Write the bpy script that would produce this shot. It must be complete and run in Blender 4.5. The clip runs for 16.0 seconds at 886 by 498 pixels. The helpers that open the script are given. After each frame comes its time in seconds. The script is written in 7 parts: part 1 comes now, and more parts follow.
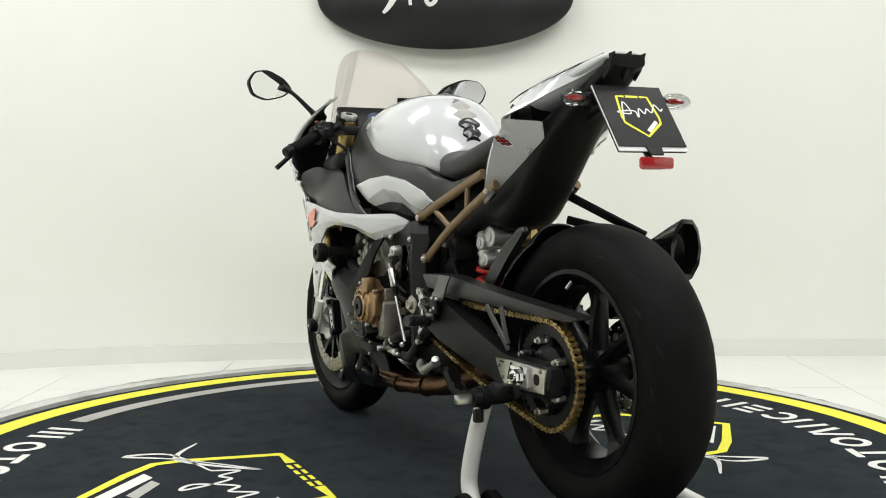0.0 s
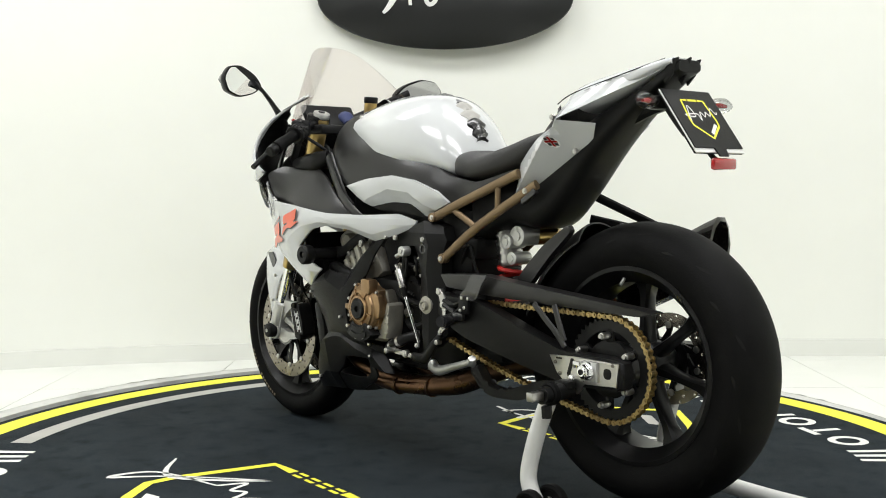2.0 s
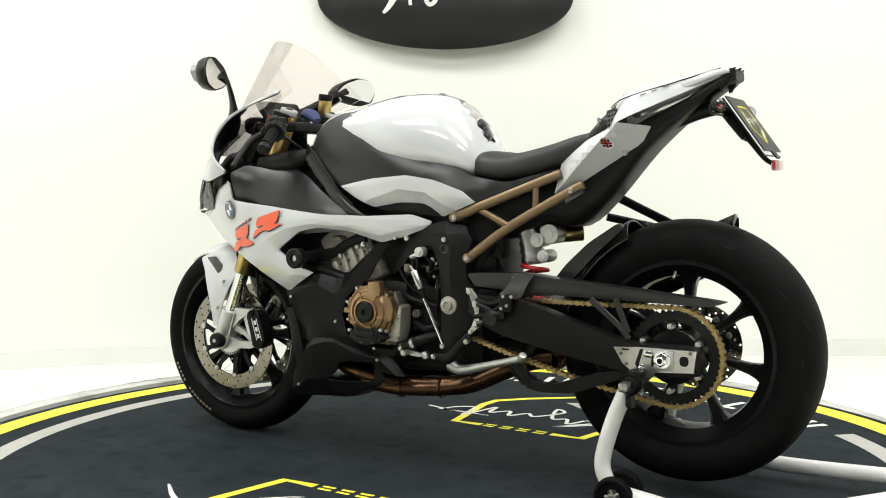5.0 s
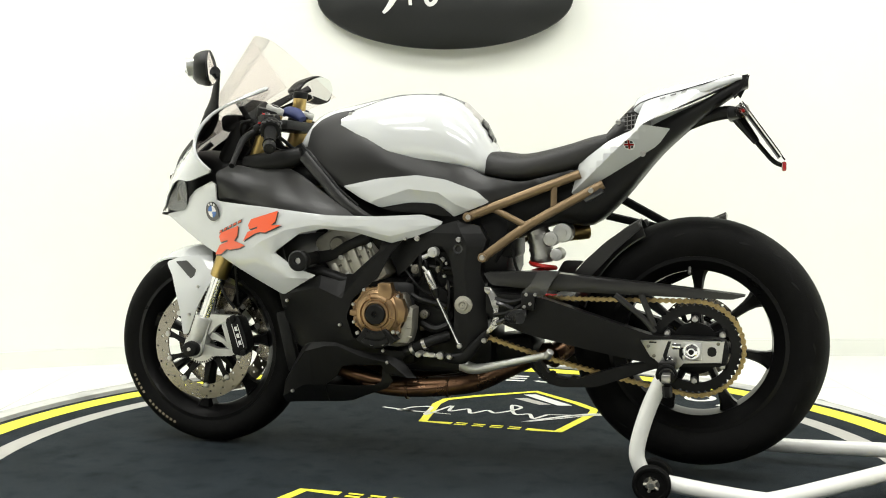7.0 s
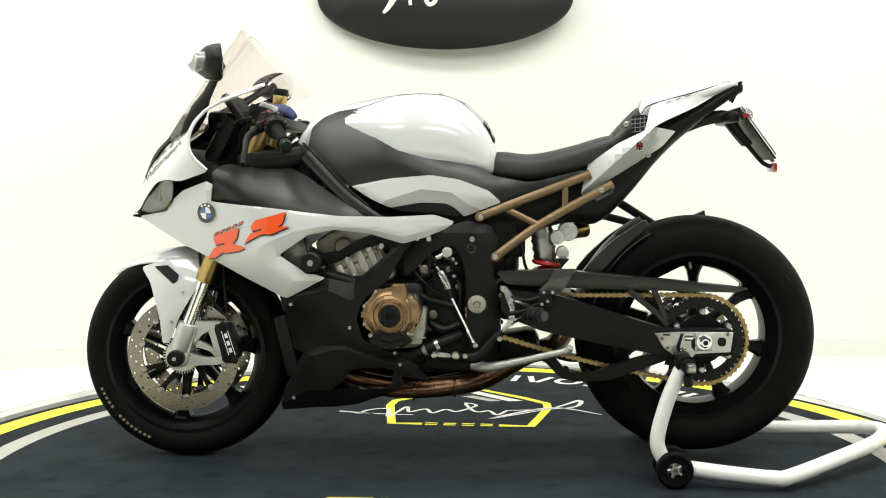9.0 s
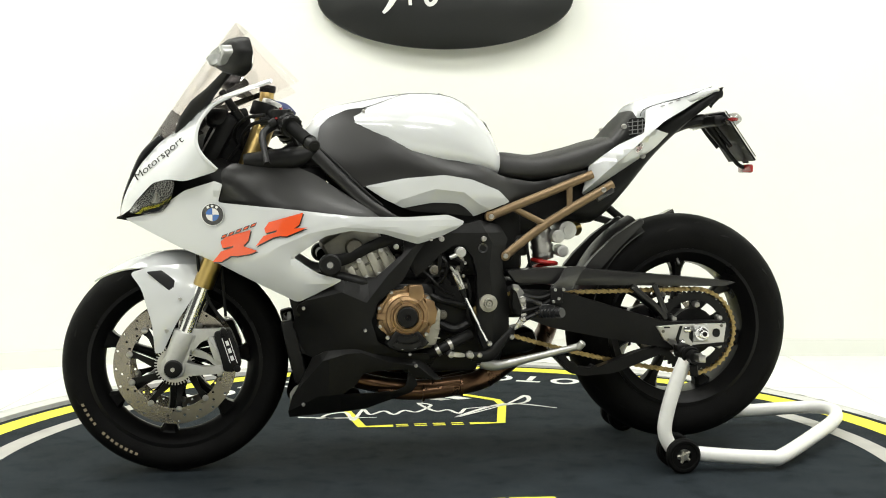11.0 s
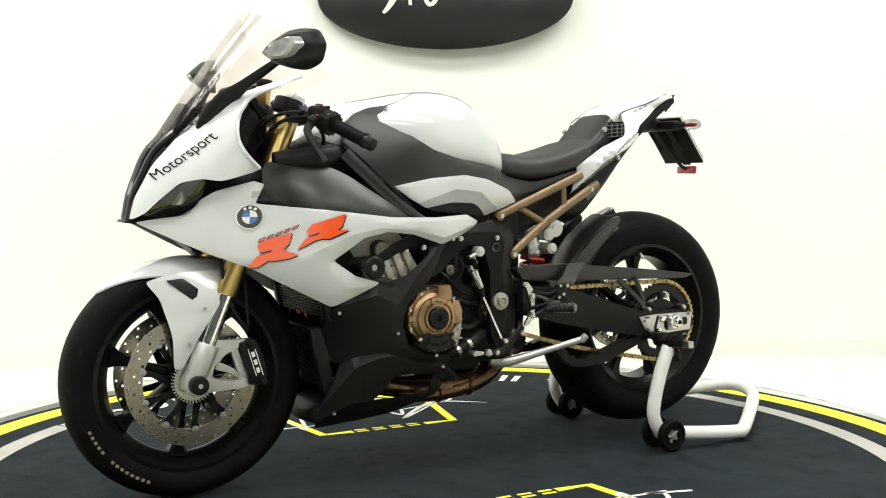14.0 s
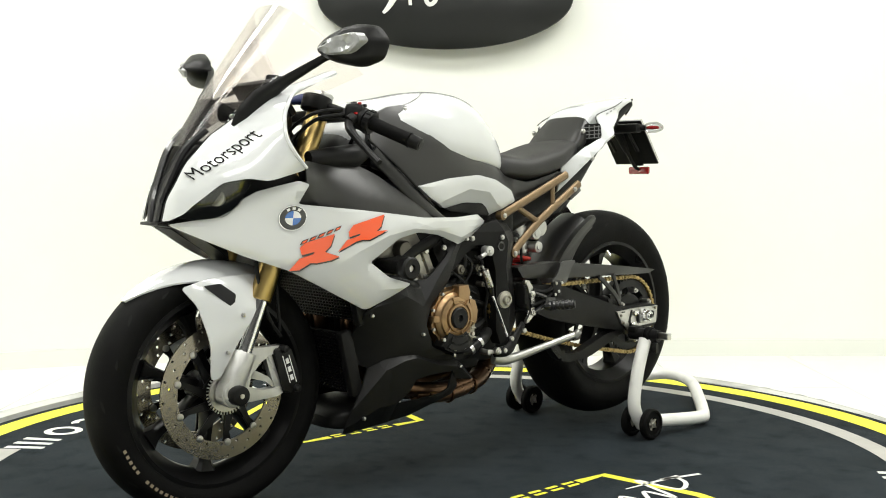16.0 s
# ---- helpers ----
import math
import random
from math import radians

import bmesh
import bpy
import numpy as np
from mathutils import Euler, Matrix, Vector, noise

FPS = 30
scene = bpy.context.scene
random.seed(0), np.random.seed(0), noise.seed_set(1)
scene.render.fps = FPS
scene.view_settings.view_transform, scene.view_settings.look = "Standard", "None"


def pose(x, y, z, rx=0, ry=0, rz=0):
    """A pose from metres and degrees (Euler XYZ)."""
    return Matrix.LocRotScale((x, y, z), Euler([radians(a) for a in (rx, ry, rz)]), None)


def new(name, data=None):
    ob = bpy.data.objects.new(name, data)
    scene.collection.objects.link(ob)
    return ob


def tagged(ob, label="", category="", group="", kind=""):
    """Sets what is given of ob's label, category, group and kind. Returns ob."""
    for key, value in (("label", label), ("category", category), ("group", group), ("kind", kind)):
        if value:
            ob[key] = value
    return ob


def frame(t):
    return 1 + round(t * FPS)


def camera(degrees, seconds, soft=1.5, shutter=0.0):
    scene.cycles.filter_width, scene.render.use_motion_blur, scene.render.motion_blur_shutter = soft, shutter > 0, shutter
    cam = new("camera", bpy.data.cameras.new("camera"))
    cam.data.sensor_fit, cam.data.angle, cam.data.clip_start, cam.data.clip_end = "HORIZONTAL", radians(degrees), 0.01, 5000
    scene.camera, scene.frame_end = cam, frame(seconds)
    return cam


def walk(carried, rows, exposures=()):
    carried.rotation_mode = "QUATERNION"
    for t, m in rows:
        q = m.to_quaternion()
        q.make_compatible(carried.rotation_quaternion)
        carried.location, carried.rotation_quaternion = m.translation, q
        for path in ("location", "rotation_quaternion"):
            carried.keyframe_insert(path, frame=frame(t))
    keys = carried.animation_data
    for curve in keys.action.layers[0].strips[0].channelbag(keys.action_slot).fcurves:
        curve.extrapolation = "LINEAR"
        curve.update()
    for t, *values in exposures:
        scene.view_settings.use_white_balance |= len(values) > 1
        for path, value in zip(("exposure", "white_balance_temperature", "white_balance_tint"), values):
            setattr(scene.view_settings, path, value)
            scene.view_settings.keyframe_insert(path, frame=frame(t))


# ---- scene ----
# ---------------------------------------------------------------- camera
cam = camera(45.8, 16.0, soft=1.0)
EYE, TILT = (0.0, -2.942, 0.785), 3.667
cam_pose = pose(*EYE, 90 - TILT, 0, 0.03) @ pose(0, 0, 0, 0, 0, -0.12)
walk(cam, [(0, cam_pose), (16, cam_pose)],
     exposures=[(0, -0.56, 6380, 12), (1.2, -0.44, 6360, 12), (2.5, -0.36, 6350, 12), (4.0, -0.26, 6380, 12), (6.5, -0.14, 6540, 10), (8.0, -0.10, 6580, 9), (16.0, -0.10, 6580, 9)])

# ---------------------------------------------------------------- light
world = bpy.data.worlds.new("world")
scene.world = world
world.use_nodes = True
world.node_tree.nodes["Background"].inputs[0].default_value = (0.95, 1.0, 0.95, 1)
world.node_tree.nodes["Background"].inputs[1].default_value = 0.05

# No such lamp is in view; the four nearer the camera are added fill.
LAMPS = [(-1.6, 0.15, 3.15, 2.2, 0.6, 64), (1.6, 0.15, 3.15, 2.2, 0.6, 64),
         (-1.5, -1.9, 3.15, 2.0, 0.8, 62), (1.5, -1.9, 3.15, 2.0, 0.8, 62),
         (-1.5, -4.2, 3.15, 2.0, 0.8, 62), (1.5, -4.2, 3.15, 2.0, 0.8, 62)]
for lx, ly, lz, sx, sy, watt in LAMPS:
    lamp = bpy.data.lights.new("ceiling_lamp", "AREA")
    lamp.shape, lamp.size, lamp.size_y, lamp.energy = "RECTANGLE", sx, sy, watt
    lamp.color = (1.0, 1.0, 0.97)
    ob = new("ceiling_lamp", lamp)
    ob.location = (lx, ly, lz)


# ---------------------------------------------------------------- materials
def mat(name, color, rough=0.5, metal=0.0, var=0.15, scale=30.0, bump=0.0, bscale=200.0, coat=0.0, spec=0.5, rvar=0.1, stain=0.0, sscale=3.0, alpha=1.0):
    m = bpy.data.materials.new(name)
    m.use_nodes = True
    nt = m.node_tree
    b = nt.nodes["Principled BSDF"]
    b.inputs["Metallic"].default_value = metal
    b.inputs["Coat Weight"].default_value = coat
    b.inputs["Coat Roughness"].default_value = 0.04
    b.inputs["Specular IOR Level"].default_value = spec
    tc = nt.nodes.new("ShaderNodeTexCoord")
    n1 = nt.nodes.new("ShaderNodeTexNoise")
    n1.inputs["Scale"].default_value, n1.inputs["Detail"].default_value = scale, 6
    nt.links.new(tc.outputs["Object"], n1.inputs["Vector"])
    n2 = nt.nodes.new("ShaderNodeTexNoise")
    n2.inputs["Scale"].default_value, n2.inputs["Detail"].default_value = sscale, 4
    nt.links.new(tc.outputs["Object"], n2.inputs["Vector"])
    mix = nt.nodes.new("ShaderNodeMixRGB")
    mix.inputs[1].default_value = (*[c * (1 - var) for c in color], 1)
    mix.inputs[2].default_value = (*[min(1, c * (1 + var)) for c in color], 1)
    nt.links.new(n1.outputs["Fac"], mix.inputs[0])
    out = mix
    if stain:
        mr = nt.nodes.new("ShaderNodeMapRange")
        mr.inputs[1].default_value, mr.inputs[2].default_value = 0.5, 0.75
        nt.links.new(n2.outputs["Fac"], mr.inputs[0])
        mx = nt.nodes.new("ShaderNodeMixRGB")
        mx.inputs[2].default_value = (*[c * (1 - stain) for c in color], 1)
        nt.links.new(mr.outputs[0], mx.inputs[0])
        nt.links.new(mix.outputs[0], mx.inputs[1])
        out = mx
    nt.links.new(out.outputs[0], b.inputs["Base Color"])
    rr = nt.nodes.new("ShaderNodeMapRange")
    rr.inputs[3].default_value, rr.inputs[4].default_value = max(0.02, rough - rvar), min(1, rough + rvar)
    nt.links.new(n2.outputs["Fac"], rr.inputs[0])
    nt.links.new(rr.outputs[0], b.inputs["Roughness"])
    if bump:
        n3 = nt.nodes.new("ShaderNodeTexNoise")
        n3.inputs["Scale"].default_value, n3.inputs["Detail"].default_value = bscale, 3
        nt.links.new(tc.outputs["Object"], n3.inputs["Vector"])
        bp = nt.nodes.new("ShaderNodeBump")
        bp.inputs["Strength"].default_value, bp.inputs["Distance"].default_value = bump, 0.002
        nt.links.new(n3.outputs["Fac"], bp.inputs["Height"])
        nt.links.new(bp.outputs[0], b.inputs["Normal"])
    return m


WALL = mat("wall_paint", (0.83, 0.84, 0.785), 0.6, var=0.02, scale=6, bump=0.05, bscale=90)
TILE = mat("floor_tile", (0.78, 0.79, 0.74), 0.32, var=0.03, scale=5, stain=0.06, sscale=2)
# Near-black stands for the unlit end of the room, seen only in reflections.
BACKW = mat("unlit_wall_grey", (0.07, 0.07, 0.07), 0.7, var=0.05, scale=5)
# Greyed to cut bounce and reflections; the ceiling is out of view.
CEIL = mat("dimmed_ceiling_grey", (0.38, 0.38, 0.37), 0.8, var=0.04, scale=4)
GROUT = mat("grout", (0.5, 0.5, 0.47), 0.8)
RIMC = mat("kerb_concrete", (0.58, 0.58, 0.55), 0.8, var=0.15, scale=20, stain=0.45, sscale=5, bump=0.3)
MAT = mat("mat_carpet", (0.0172, 0.0230, 0.0275), 0.85, var=0.6, scale=7, stain=0.5, sscale=14, bump=0.6, bscale=450, spec=0.10)
MATDARK = mat("mat_border", (0.018, 0.019, 0.021), 0.85, var=0.2, scale=40, spec=0.3)
YELLOW = mat("yellow_print", (0.84, 0.80, 0.05), 0.7, var=0.05, scale=30, stain=0.1, sscale=6)
GREYP = mat("grey_print", (0.42, 0.41, 0.38), 0.75, var=0.08, scale=30, stain=0.15, sscale=6)
WHITEP = mat("white_print", (0.74, 0.74, 0.70), 0.75, var=0.05, scale=40, stain=0.1, sscale=8)
SIGN = mat("sign_lacquer", (0.012, 0.013, 0.012), 0.32, var=0.2, scale=3, rvar=0.12, sscale=5)
PAINT = mat("white_paint", (0.585, 0.60, 0.605), 0.20, var=0.015, scale=12, coat=1.0, rvar=0.03)
BLACKP = mat("matte_black_plastic", (0.0072, 0.0072, 0.0070), 0.40, var=0.2, scale=60, bump=0.12, bscale=900, rvar=0.08, spec=0.17)
GREYBLK = mat("satin_black_panel", (0.0120, 0.0117, 0.0112), 0.34, var=0.10, scale=20, bump=0.06, bscale=900, rvar=0.05, spec=0.5)
DARK = mat("dark_engine", (0.006, 0.006, 0.0057), 0.42, var=0.4, scale=40, rvar=0.15, spec=0.25)
RUBBER = mat("tyre_rubber", (0.0045, 0.0045, 0.0044), 0.62, var=0.4, scale=18, stain=0.3, sscale=12, bump=0.25, bscale=260, spec=0.08)
WHEELP = mat("wheel_black", (0.005, 0.005, 0.005), 0.3, var=0.1, scale=30, spec=0.18)
SEATM = mat("seat_vinyl", (0.014, 0.0135, 0.013), 0.5, var=0.1, scale=60, bump=0.3, bscale=1200)
GOLD = mat("gold_anodised", (0.47, 0.34, 0.13), 0.3, metal=1.0, var=0.08, scale=20)
CHAINM = mat("chain_gold", (0.44, 0.33, 0.15), 0.36, metal=1.0, var=0.4, scale=120, stain=0.5, sscale=70)
BRONZE = mat("bronze_frame", (0.20, 0.14, 0.08), 0.42, metal=0.75, var=0.12, scale=40)
COVERB = mat("bronze_cover", (0.33, 0.215, 0.115), 0.36, metal=0.9, var=0.2, scale=60, stain=0.15, sscale=20)
STEEL = mat("brushed_steel", (0.52, 0.51, 0.49), 0.3, metal=1.0, var=0.12, scale=60)
CHROME = mat("chrome", (0.78, 0.78, 0.78), 0.1, metal=1.0, var=0.03)
ALU = mat("cast_aluminium", (0.56, 0.56, 0.54), 0.42, metal=0.85, var=0.1, scale=80, bump=0.15, bscale=500)
CASTG = mat("engine_casting", (0.40, 0.385, 0.33), 0.5, metal=0.7, var=0.2, scale=60, bump=0.3, bscale=300)
CASTD = mat("dark_casting", (0.16, 0.15, 0.125), 0.5, metal=0.7, var=0.35, scale=50, stain=0.4, sscale=30, bump=0.4, bscale=250)
DISCM = mat("disc_steel", (0.28, 0.255, 0.215), 0.26, metal=1.0, var=0.15, scale=120)
PIPE = mat("burnt_steel", (0.115, 0.064, 0.036), 0.30, metal=0.95, var=0.5, scale=14, stain=0.4, sscale=22)
CARBON = mat("dark_muffler", (0.02, 0.018, 0.016), 0.18, metal=0.6, var=0.3, scale=60, coat=0.6)
STANDW = mat("stand_powdercoat", (0.78, 0.78, 0.75), 0.35, var=0.04, scale=20, coat=0.3, stain=0.12, sscale=16)
ORANGE = mat("orange_decal", (0.85, 0.09, 0.012), 0.3, var=0.03, coat=0.8)
BLACKD = mat("black_decal", (0.012, 0.012, 0.013), 0.3, var=0.1, coat=0.6)
BLUE = mat("blue_enamel", (0.02, 0.12, 0.42), 0.2, var=0.03, coat=1)
BLUECAP = mat("blue_cloth", (0.02, 0.03, 0.10), 0.7, var=0.2, scale=60)
RED = mat("red_reflector", (0.33, 0.012, 0.012), 0.18, var=0.15, scale=200, coat=1)
PADG = mat("pad_grey", (0.16, 0.16, 0.165), 0.45, var=0.3, scale=25)
CLEARG = mat("grey_lens", (0.27, 0.275, 0.27), 0.15, var=0.4, scale=60, coat=1.0)
HEEL = mat("carbon_weave", (0.035, 0.035, 0.034), 0.3, var=0.5, scale=300, coat=0.5)
MARKG = mat("grey_decal", (0.16, 0.16, 0.16), 0.4)
REDS = mat("red_spring", (0.5, 0.02, 0.015), 0.35, var=0.1)
WHITED = mat("white_decal", (0.75, 0.75, 0.73), 0.35, var=0.03)
MIRROR = mat("mirror_glass", (0.85, 0.86, 0.86), 0.03, metal=1.0, var=0.0, rvar=0.0)


def glass(name, color, rough, mixf):
    m = bpy.data.materials.new(name)
    m.use_nodes = True
    nt = m.node_tree
    for n in list(nt.nodes):
        nt.nodes.remove(n)
    o = nt.nodes.new("ShaderNodeOutputMaterial")
    t = nt.nodes.new("ShaderNodeBsdfTransparent")
    t.inputs[0].default_value = (*color, 1)
    g = nt.nodes.new("ShaderNodeBsdfGlossy")
    g.inputs["Roughness"].default_value = rough
    mx = nt.nodes.new("ShaderNodeMixShader")
    fr = nt.nodes.new("ShaderNodeFresnel")
    fr.inputs[0].default_value = 1.45
    ad = nt.nodes.new("ShaderNodeMath")
    ad.operation = "MULTIPLY_ADD"
    ad.inputs[1].default_value, ad.inputs[2].default_value = 0.35, mixf
    nt.links.new(fr.outputs[0], ad.inputs[0])
    nt.links.new(ad.outputs[0], mx.inputs[0])
    nt.links.new(t.outputs[0], mx.inputs[1])
    nt.links.new(g.outputs[0], mx.inputs[2])
    nt.links.new(mx.outputs[0], o.inputs[0])
    return m


SCREEN = glass("tinted_screen", (0.972, 0.948, 0.943), 0.04, 0.0)
SMOKE = glass("smoked_screen", (0.60, 0.58, 0.58), 0.08, 0.01)
LENS = glass("clear_lens", (0.80, 0.80, 0.80), 0.05, 0.025)


# ---------------------------------------------------------------- mesh helpers
def finish(bm, name, material, angle=35):
    bmesh.ops.recalc_face_normals(bm, faces=bm.faces)
    me = bpy.data.meshes.new(name)
    bm.to_mesh(me)
    bm.free()
    me.materials.append(material)
    me.polygons.foreach_set("use_smooth", [True] * len(me.polygons))
    me.set_sharp_from_angle(angle=radians(angle))
    return me


def part(name, bm, material, parent=None, label="", angle=35, at=None):
    ob = new(name, finish(bm, name, material, angle))
    ob.parent = parent
    if at is not None:
        ob.matrix_basis = at
    if label:
        tagged(ob, label)
    return ob


def share(name, me, parent, at, label=""):
    ob = new(name, me)
    ob.parent = parent
    ob.matrix_basis = at
    if label:
        tagged(ob, label)
    return ob


def add_box(bm, c, s, bevel=0.0, rot=None, segs=2):
    m = Matrix.Translation(c) @ (rot.to_4x4() if rot else Matrix()) @ Matrix.Diagonal((*s, 1))
    r = bmesh.ops.create_cube(bm, size=1, matrix=m)
    if bevel:
        es = list({e for v in r["verts"] for e in v.link_edges})
        bmesh.ops.bevel(bm, geom=es, offset=bevel, segments=segs, profile=0.5, affect="EDGES")
    return bm


def add_cyl(bm, p0, p1, r0, r1=None, segs=20, bevel=0.0):
    p0, p1 = Vector(p0), Vector(p1)
    r1 = r0 if r1 is None else r1
    d = p1 - p0
    q = d.to_track_quat("Z", "Y").to_matrix().to_4x4()
    r = bmesh.ops.create_cone(bm, cap_ends=True, segments=segs, radius1=r0, radius2=r1, depth=d.length,
                              matrix=Matrix.Translation((p0 + p1) / 2) @ q)
    if bevel:
        fs = {f for v in r["verts"] for f in v.link_faces if len(f.verts) > 4}
        es = list({e for f in fs for e in f.edges})
        bmesh.ops.bevel(bm, geom=es, offset=bevel, segments=2, profile=0.5, affect="EDGES")
    return bm


def smooth_path(pts, n=6):
    pts = [Vector(p) for p in pts]
    out = []
    for i in range(len(pts) - 1):
        p0, p1, p2, p3 = pts[max(i - 1, 0)], pts[i], pts[i + 1], pts[min(i + 2, len(pts) - 1)]
        for k in range(n):
            t = k / n
            out.append(0.5 * ((2 * p1) + (p2 - p0) * t + (2 * p0 - 5 * p1 + 4 * p2 - p3) * t * t + (3 * p1 - p0 - 3 * p2 + p3) * t ** 3))
    return out + [pts[-1]]


def add_tube(bm, pts, r, segs=12, n=6, flat=1.0, up=None):
    """Sweeps a ring along a smoothed line; r may be a list along the given points."""
    path = smooth_path(pts, n) if n > 1 else [Vector(p) for p in pts]
    m = len(path)
    rs = [r] * m if not isinstance(r, (list, tuple)) else list(np.interp(np.linspace(0, len(r) - 1, m), range(len(r)), r))
    rings = []
    nrm = None
    for i, p in enumerate(path):
        d = (path[min(i + 1, m - 1)] - path[max(i - 1, 0)]).normalized()
        if nrm is None:
            ref = Vector(up) if up else (Vector((0, 1, 0)) if abs(d.y) < 0.9 else Vector((0, 0, 1)))
            nrm = (ref - d * ref.dot(d)).normalized()
        else:
            nrm = (nrm - d * nrm.dot(d)).normalized()
        bn = d.cross(nrm)
        rings.append([bm.verts.new(p + nrm * math.cos(a) * rs[i] * flat + bn * math.sin(a) * rs[i])
                      for a in [2 * math.pi * k / segs for k in range(segs)]])
    skin(bm, rings, True)
    return bm


def skin(bm, rings, cap=True, closed=True):
    n = len(rings[0])
    for a, b in zip(rings, rings[1:]):
        for k in range(n if closed else n - 1):
            bm.faces.new((a[k], a[(k + 1) % n], b[(k + 1) % n], b[k]))
    if cap:
        bm.faces.new(rings[0][::-1])
        bm.faces.new(rings[-1])


def loft(bm, sections, cap=True, closed=True):
    skin(bm, [[bm.verts.new(p) for p in s] for s in sections], cap, closed)
    return bm


def lathe(bm, prof, segs=64, axis="y", closed=False):
    """Revolves (radius, along) pairs about an axis through the origin."""
    rings = []
    for k in range(segs):
        a = 2 * math.pi * k / segs
        c, s = math.cos(a), math.sin(a)
        rings.append([bm.verts.new((r * c, y, r * s) if axis == "y" else (r * c, r * s, y)) for r, y in prof])
    n = len(prof)
    for k in range(segs):
        a, b = rings[k], rings[(k + 1) % segs]
        for i in range(n if closed else n - 1):
            j = (i + 1) % n
            bm.faces.new((a[i], a[j], b[j], b[i]))
    return bm


def plate(bm, outline, y0, y1, bevel=0.0, segs=2):
    """A flat plate: an outline of (x, z) between two y."""
    a = [bm.verts.new((x, y0, z)) for x, z in outline]
    b = [bm.verts.new((x, y1, z)) for x, z in outline]
    n = len(a)
    fs = [bm.faces.new(a), bm.faces.new(b[::-1])]
    for k in range(n):
        bm.faces.new((a[k], b[k], b[(k + 1) % n], a[(k + 1) % n]))
    if bevel:
        es = list({e for f in fs for e in f.edges})
        bmesh.ops.bevel(bm, geom=es, offset=bevel, segments=segs, profile=0.5, affect="EDGES")
    return bm


def surface(pts):
    """A smooth sheet y(x, z) through points (x, y, z): a thin plate spline."""
    p = np.array([(a, c) for a, b, c in pts])
    yv = np.array([b for a, b, c in pts])

    def phi(r):
        return r * r * np.log(r + 1e-9)
    n = len(p)
    k = phi(np.linalg.norm(p[:, None] - p[None], axis=2)) + np.eye(n) * 2e-4
    q = np.c_[np.ones(n), p]
    a = np.block([[k, q], [q.T, np.zeros((3, 3))]])
    w = np.linalg.solve(a, np.r_[yv, 0, 0, 0])

    def f(x, z):
        return float(phi(np.hypot(p[:, 0] - x, p[:, 1] - z)) @ w[:n] + w[n] + w[n + 1] * x + w[n + 2] * z)
    return f


def round_outline(pts, r=0.25, sharp=()):
    """Softens the corners of a closed outline of (x, z)."""
    out = []
    n = len(pts)
    for i, p in enumerate(pts):
        if i in sharp:
            out.append(Vector(p))
            continue
        a, b = Vector(pts[i - 1]), Vector(pts[(i + 1) % n])
        p = Vector(p)
        u, v = p + (a - p) * r, p + (b - p) * r
        for t in (0.0, 0.33, 0.67, 1.0):
            out.append(u * (1 - t) ** 2 + p * 2 * t * (1 - t) + v * t * t)
    return [tuple(p) for p in out]


def sheet(pts, thick=0.006, bulge=0.0, step=0.022, f=None, side=1, lift=0.0, r=0.22, outline=None, cuts=()):
    """A curved body panel: the outline of pts (x, y, z), filled, bent to its sheet and given thickness."""
    f = f or surface(pts)
    ol = round_outline(outline or [(a, c) for a, b, c in pts], r)
    bm = bmesh.new()
    vs = [bm.verts.new((x, 0, z)) for x, z in ol]
    bm.faces.new(vs)
    lo = [min(p[i] for p in ol) for i in (0, 1)]
    hi = [max(p[i] for p in ol) for i in (0, 1)]
    for ax, nrm in ((0, (1, 0, 0)), (1, (0, 0, 1))):
        v = lo[ax] + step
        while v < hi[ax] - step * 0.3:
            co = (v, 0, 0) if ax == 0 else (0, 0, v)
            bmesh.ops.bisect_plane(bm, geom=bm.verts[:] + bm.edges[:] + bm.faces[:], plane_co=co, plane_no=nrm, dist=1e-5)
            v += step
    for line in cuts:
        for a, b in zip(line, line[1:]):
            bmesh.ops.bisect_plane(bm, geom=bm.verts[:] + bm.edges[:] + bm.faces[:], plane_co=(a[0], 0, a[1]), plane_no=(b[1] - a[1], 0, a[0] - b[0]), dist=1e-5)
    edge = [Vector((p[0], p[1])) for p in ol]

    def inset(x, z):
        q = Vector((x, z))
        d = 9.0
        for a, b in zip(edge, edge[1:] + edge[:1]):
            ab = b - a
            t = max(0, min(1, (q - a).dot(ab) / max(ab.length_squared, 1e-12)))
            d = min(d, (a + ab * t - q).length)
        return d
    for v in bm.verts:
        d = inset(v.co.x, v.co.z)
        k = 1 - math.exp(-d / 0.03)
        v.co.y = f(v.co.x, v.co.z) + lift + bulge * k - 0.0015 * math.exp(-d / 0.004)
    top = bm.faces[:]
    r = bmesh.ops.extrude_face_region(bm, geom=top)
    for g in r["geom"]:
        if isinstance(g, bmesh.types.BMVert):
            g.co.y -= thick
    if side < 0:
        for v in bm.verts:
            v.co.y = -v.co.y
    return bm


def both(name, make, material, parent, label="", angle=35):
    """A part on each side of the machine."""
    return [part(name, make(s), material, parent, label, angle) for s in (1, -1)]


# ---------------------------------------------------------------- the room
PLAN = smooth_path([(-3.7, -2.6, 0), (-3.65, -1.2, 0), (-3.1, 0.25, 0), (-2.5, 1.02, 0), (-1.9, 1.42, 0), (-1.1, 1.64, 0), (-0.2, 1.74, 0), (0.9, 1.76, 0), (2.0, 1.74, 0), (2.9, 1.6, 0),
                    (3.5, 1.1, 0), (3.8, 0.0, 0), (3.85, -1.2, 0), (3.85, -2.6, 0)], 5)
PLAN = [Vector((-3.7, -6, 0))] + PLAN + [Vector((3.85, -6, 0))]


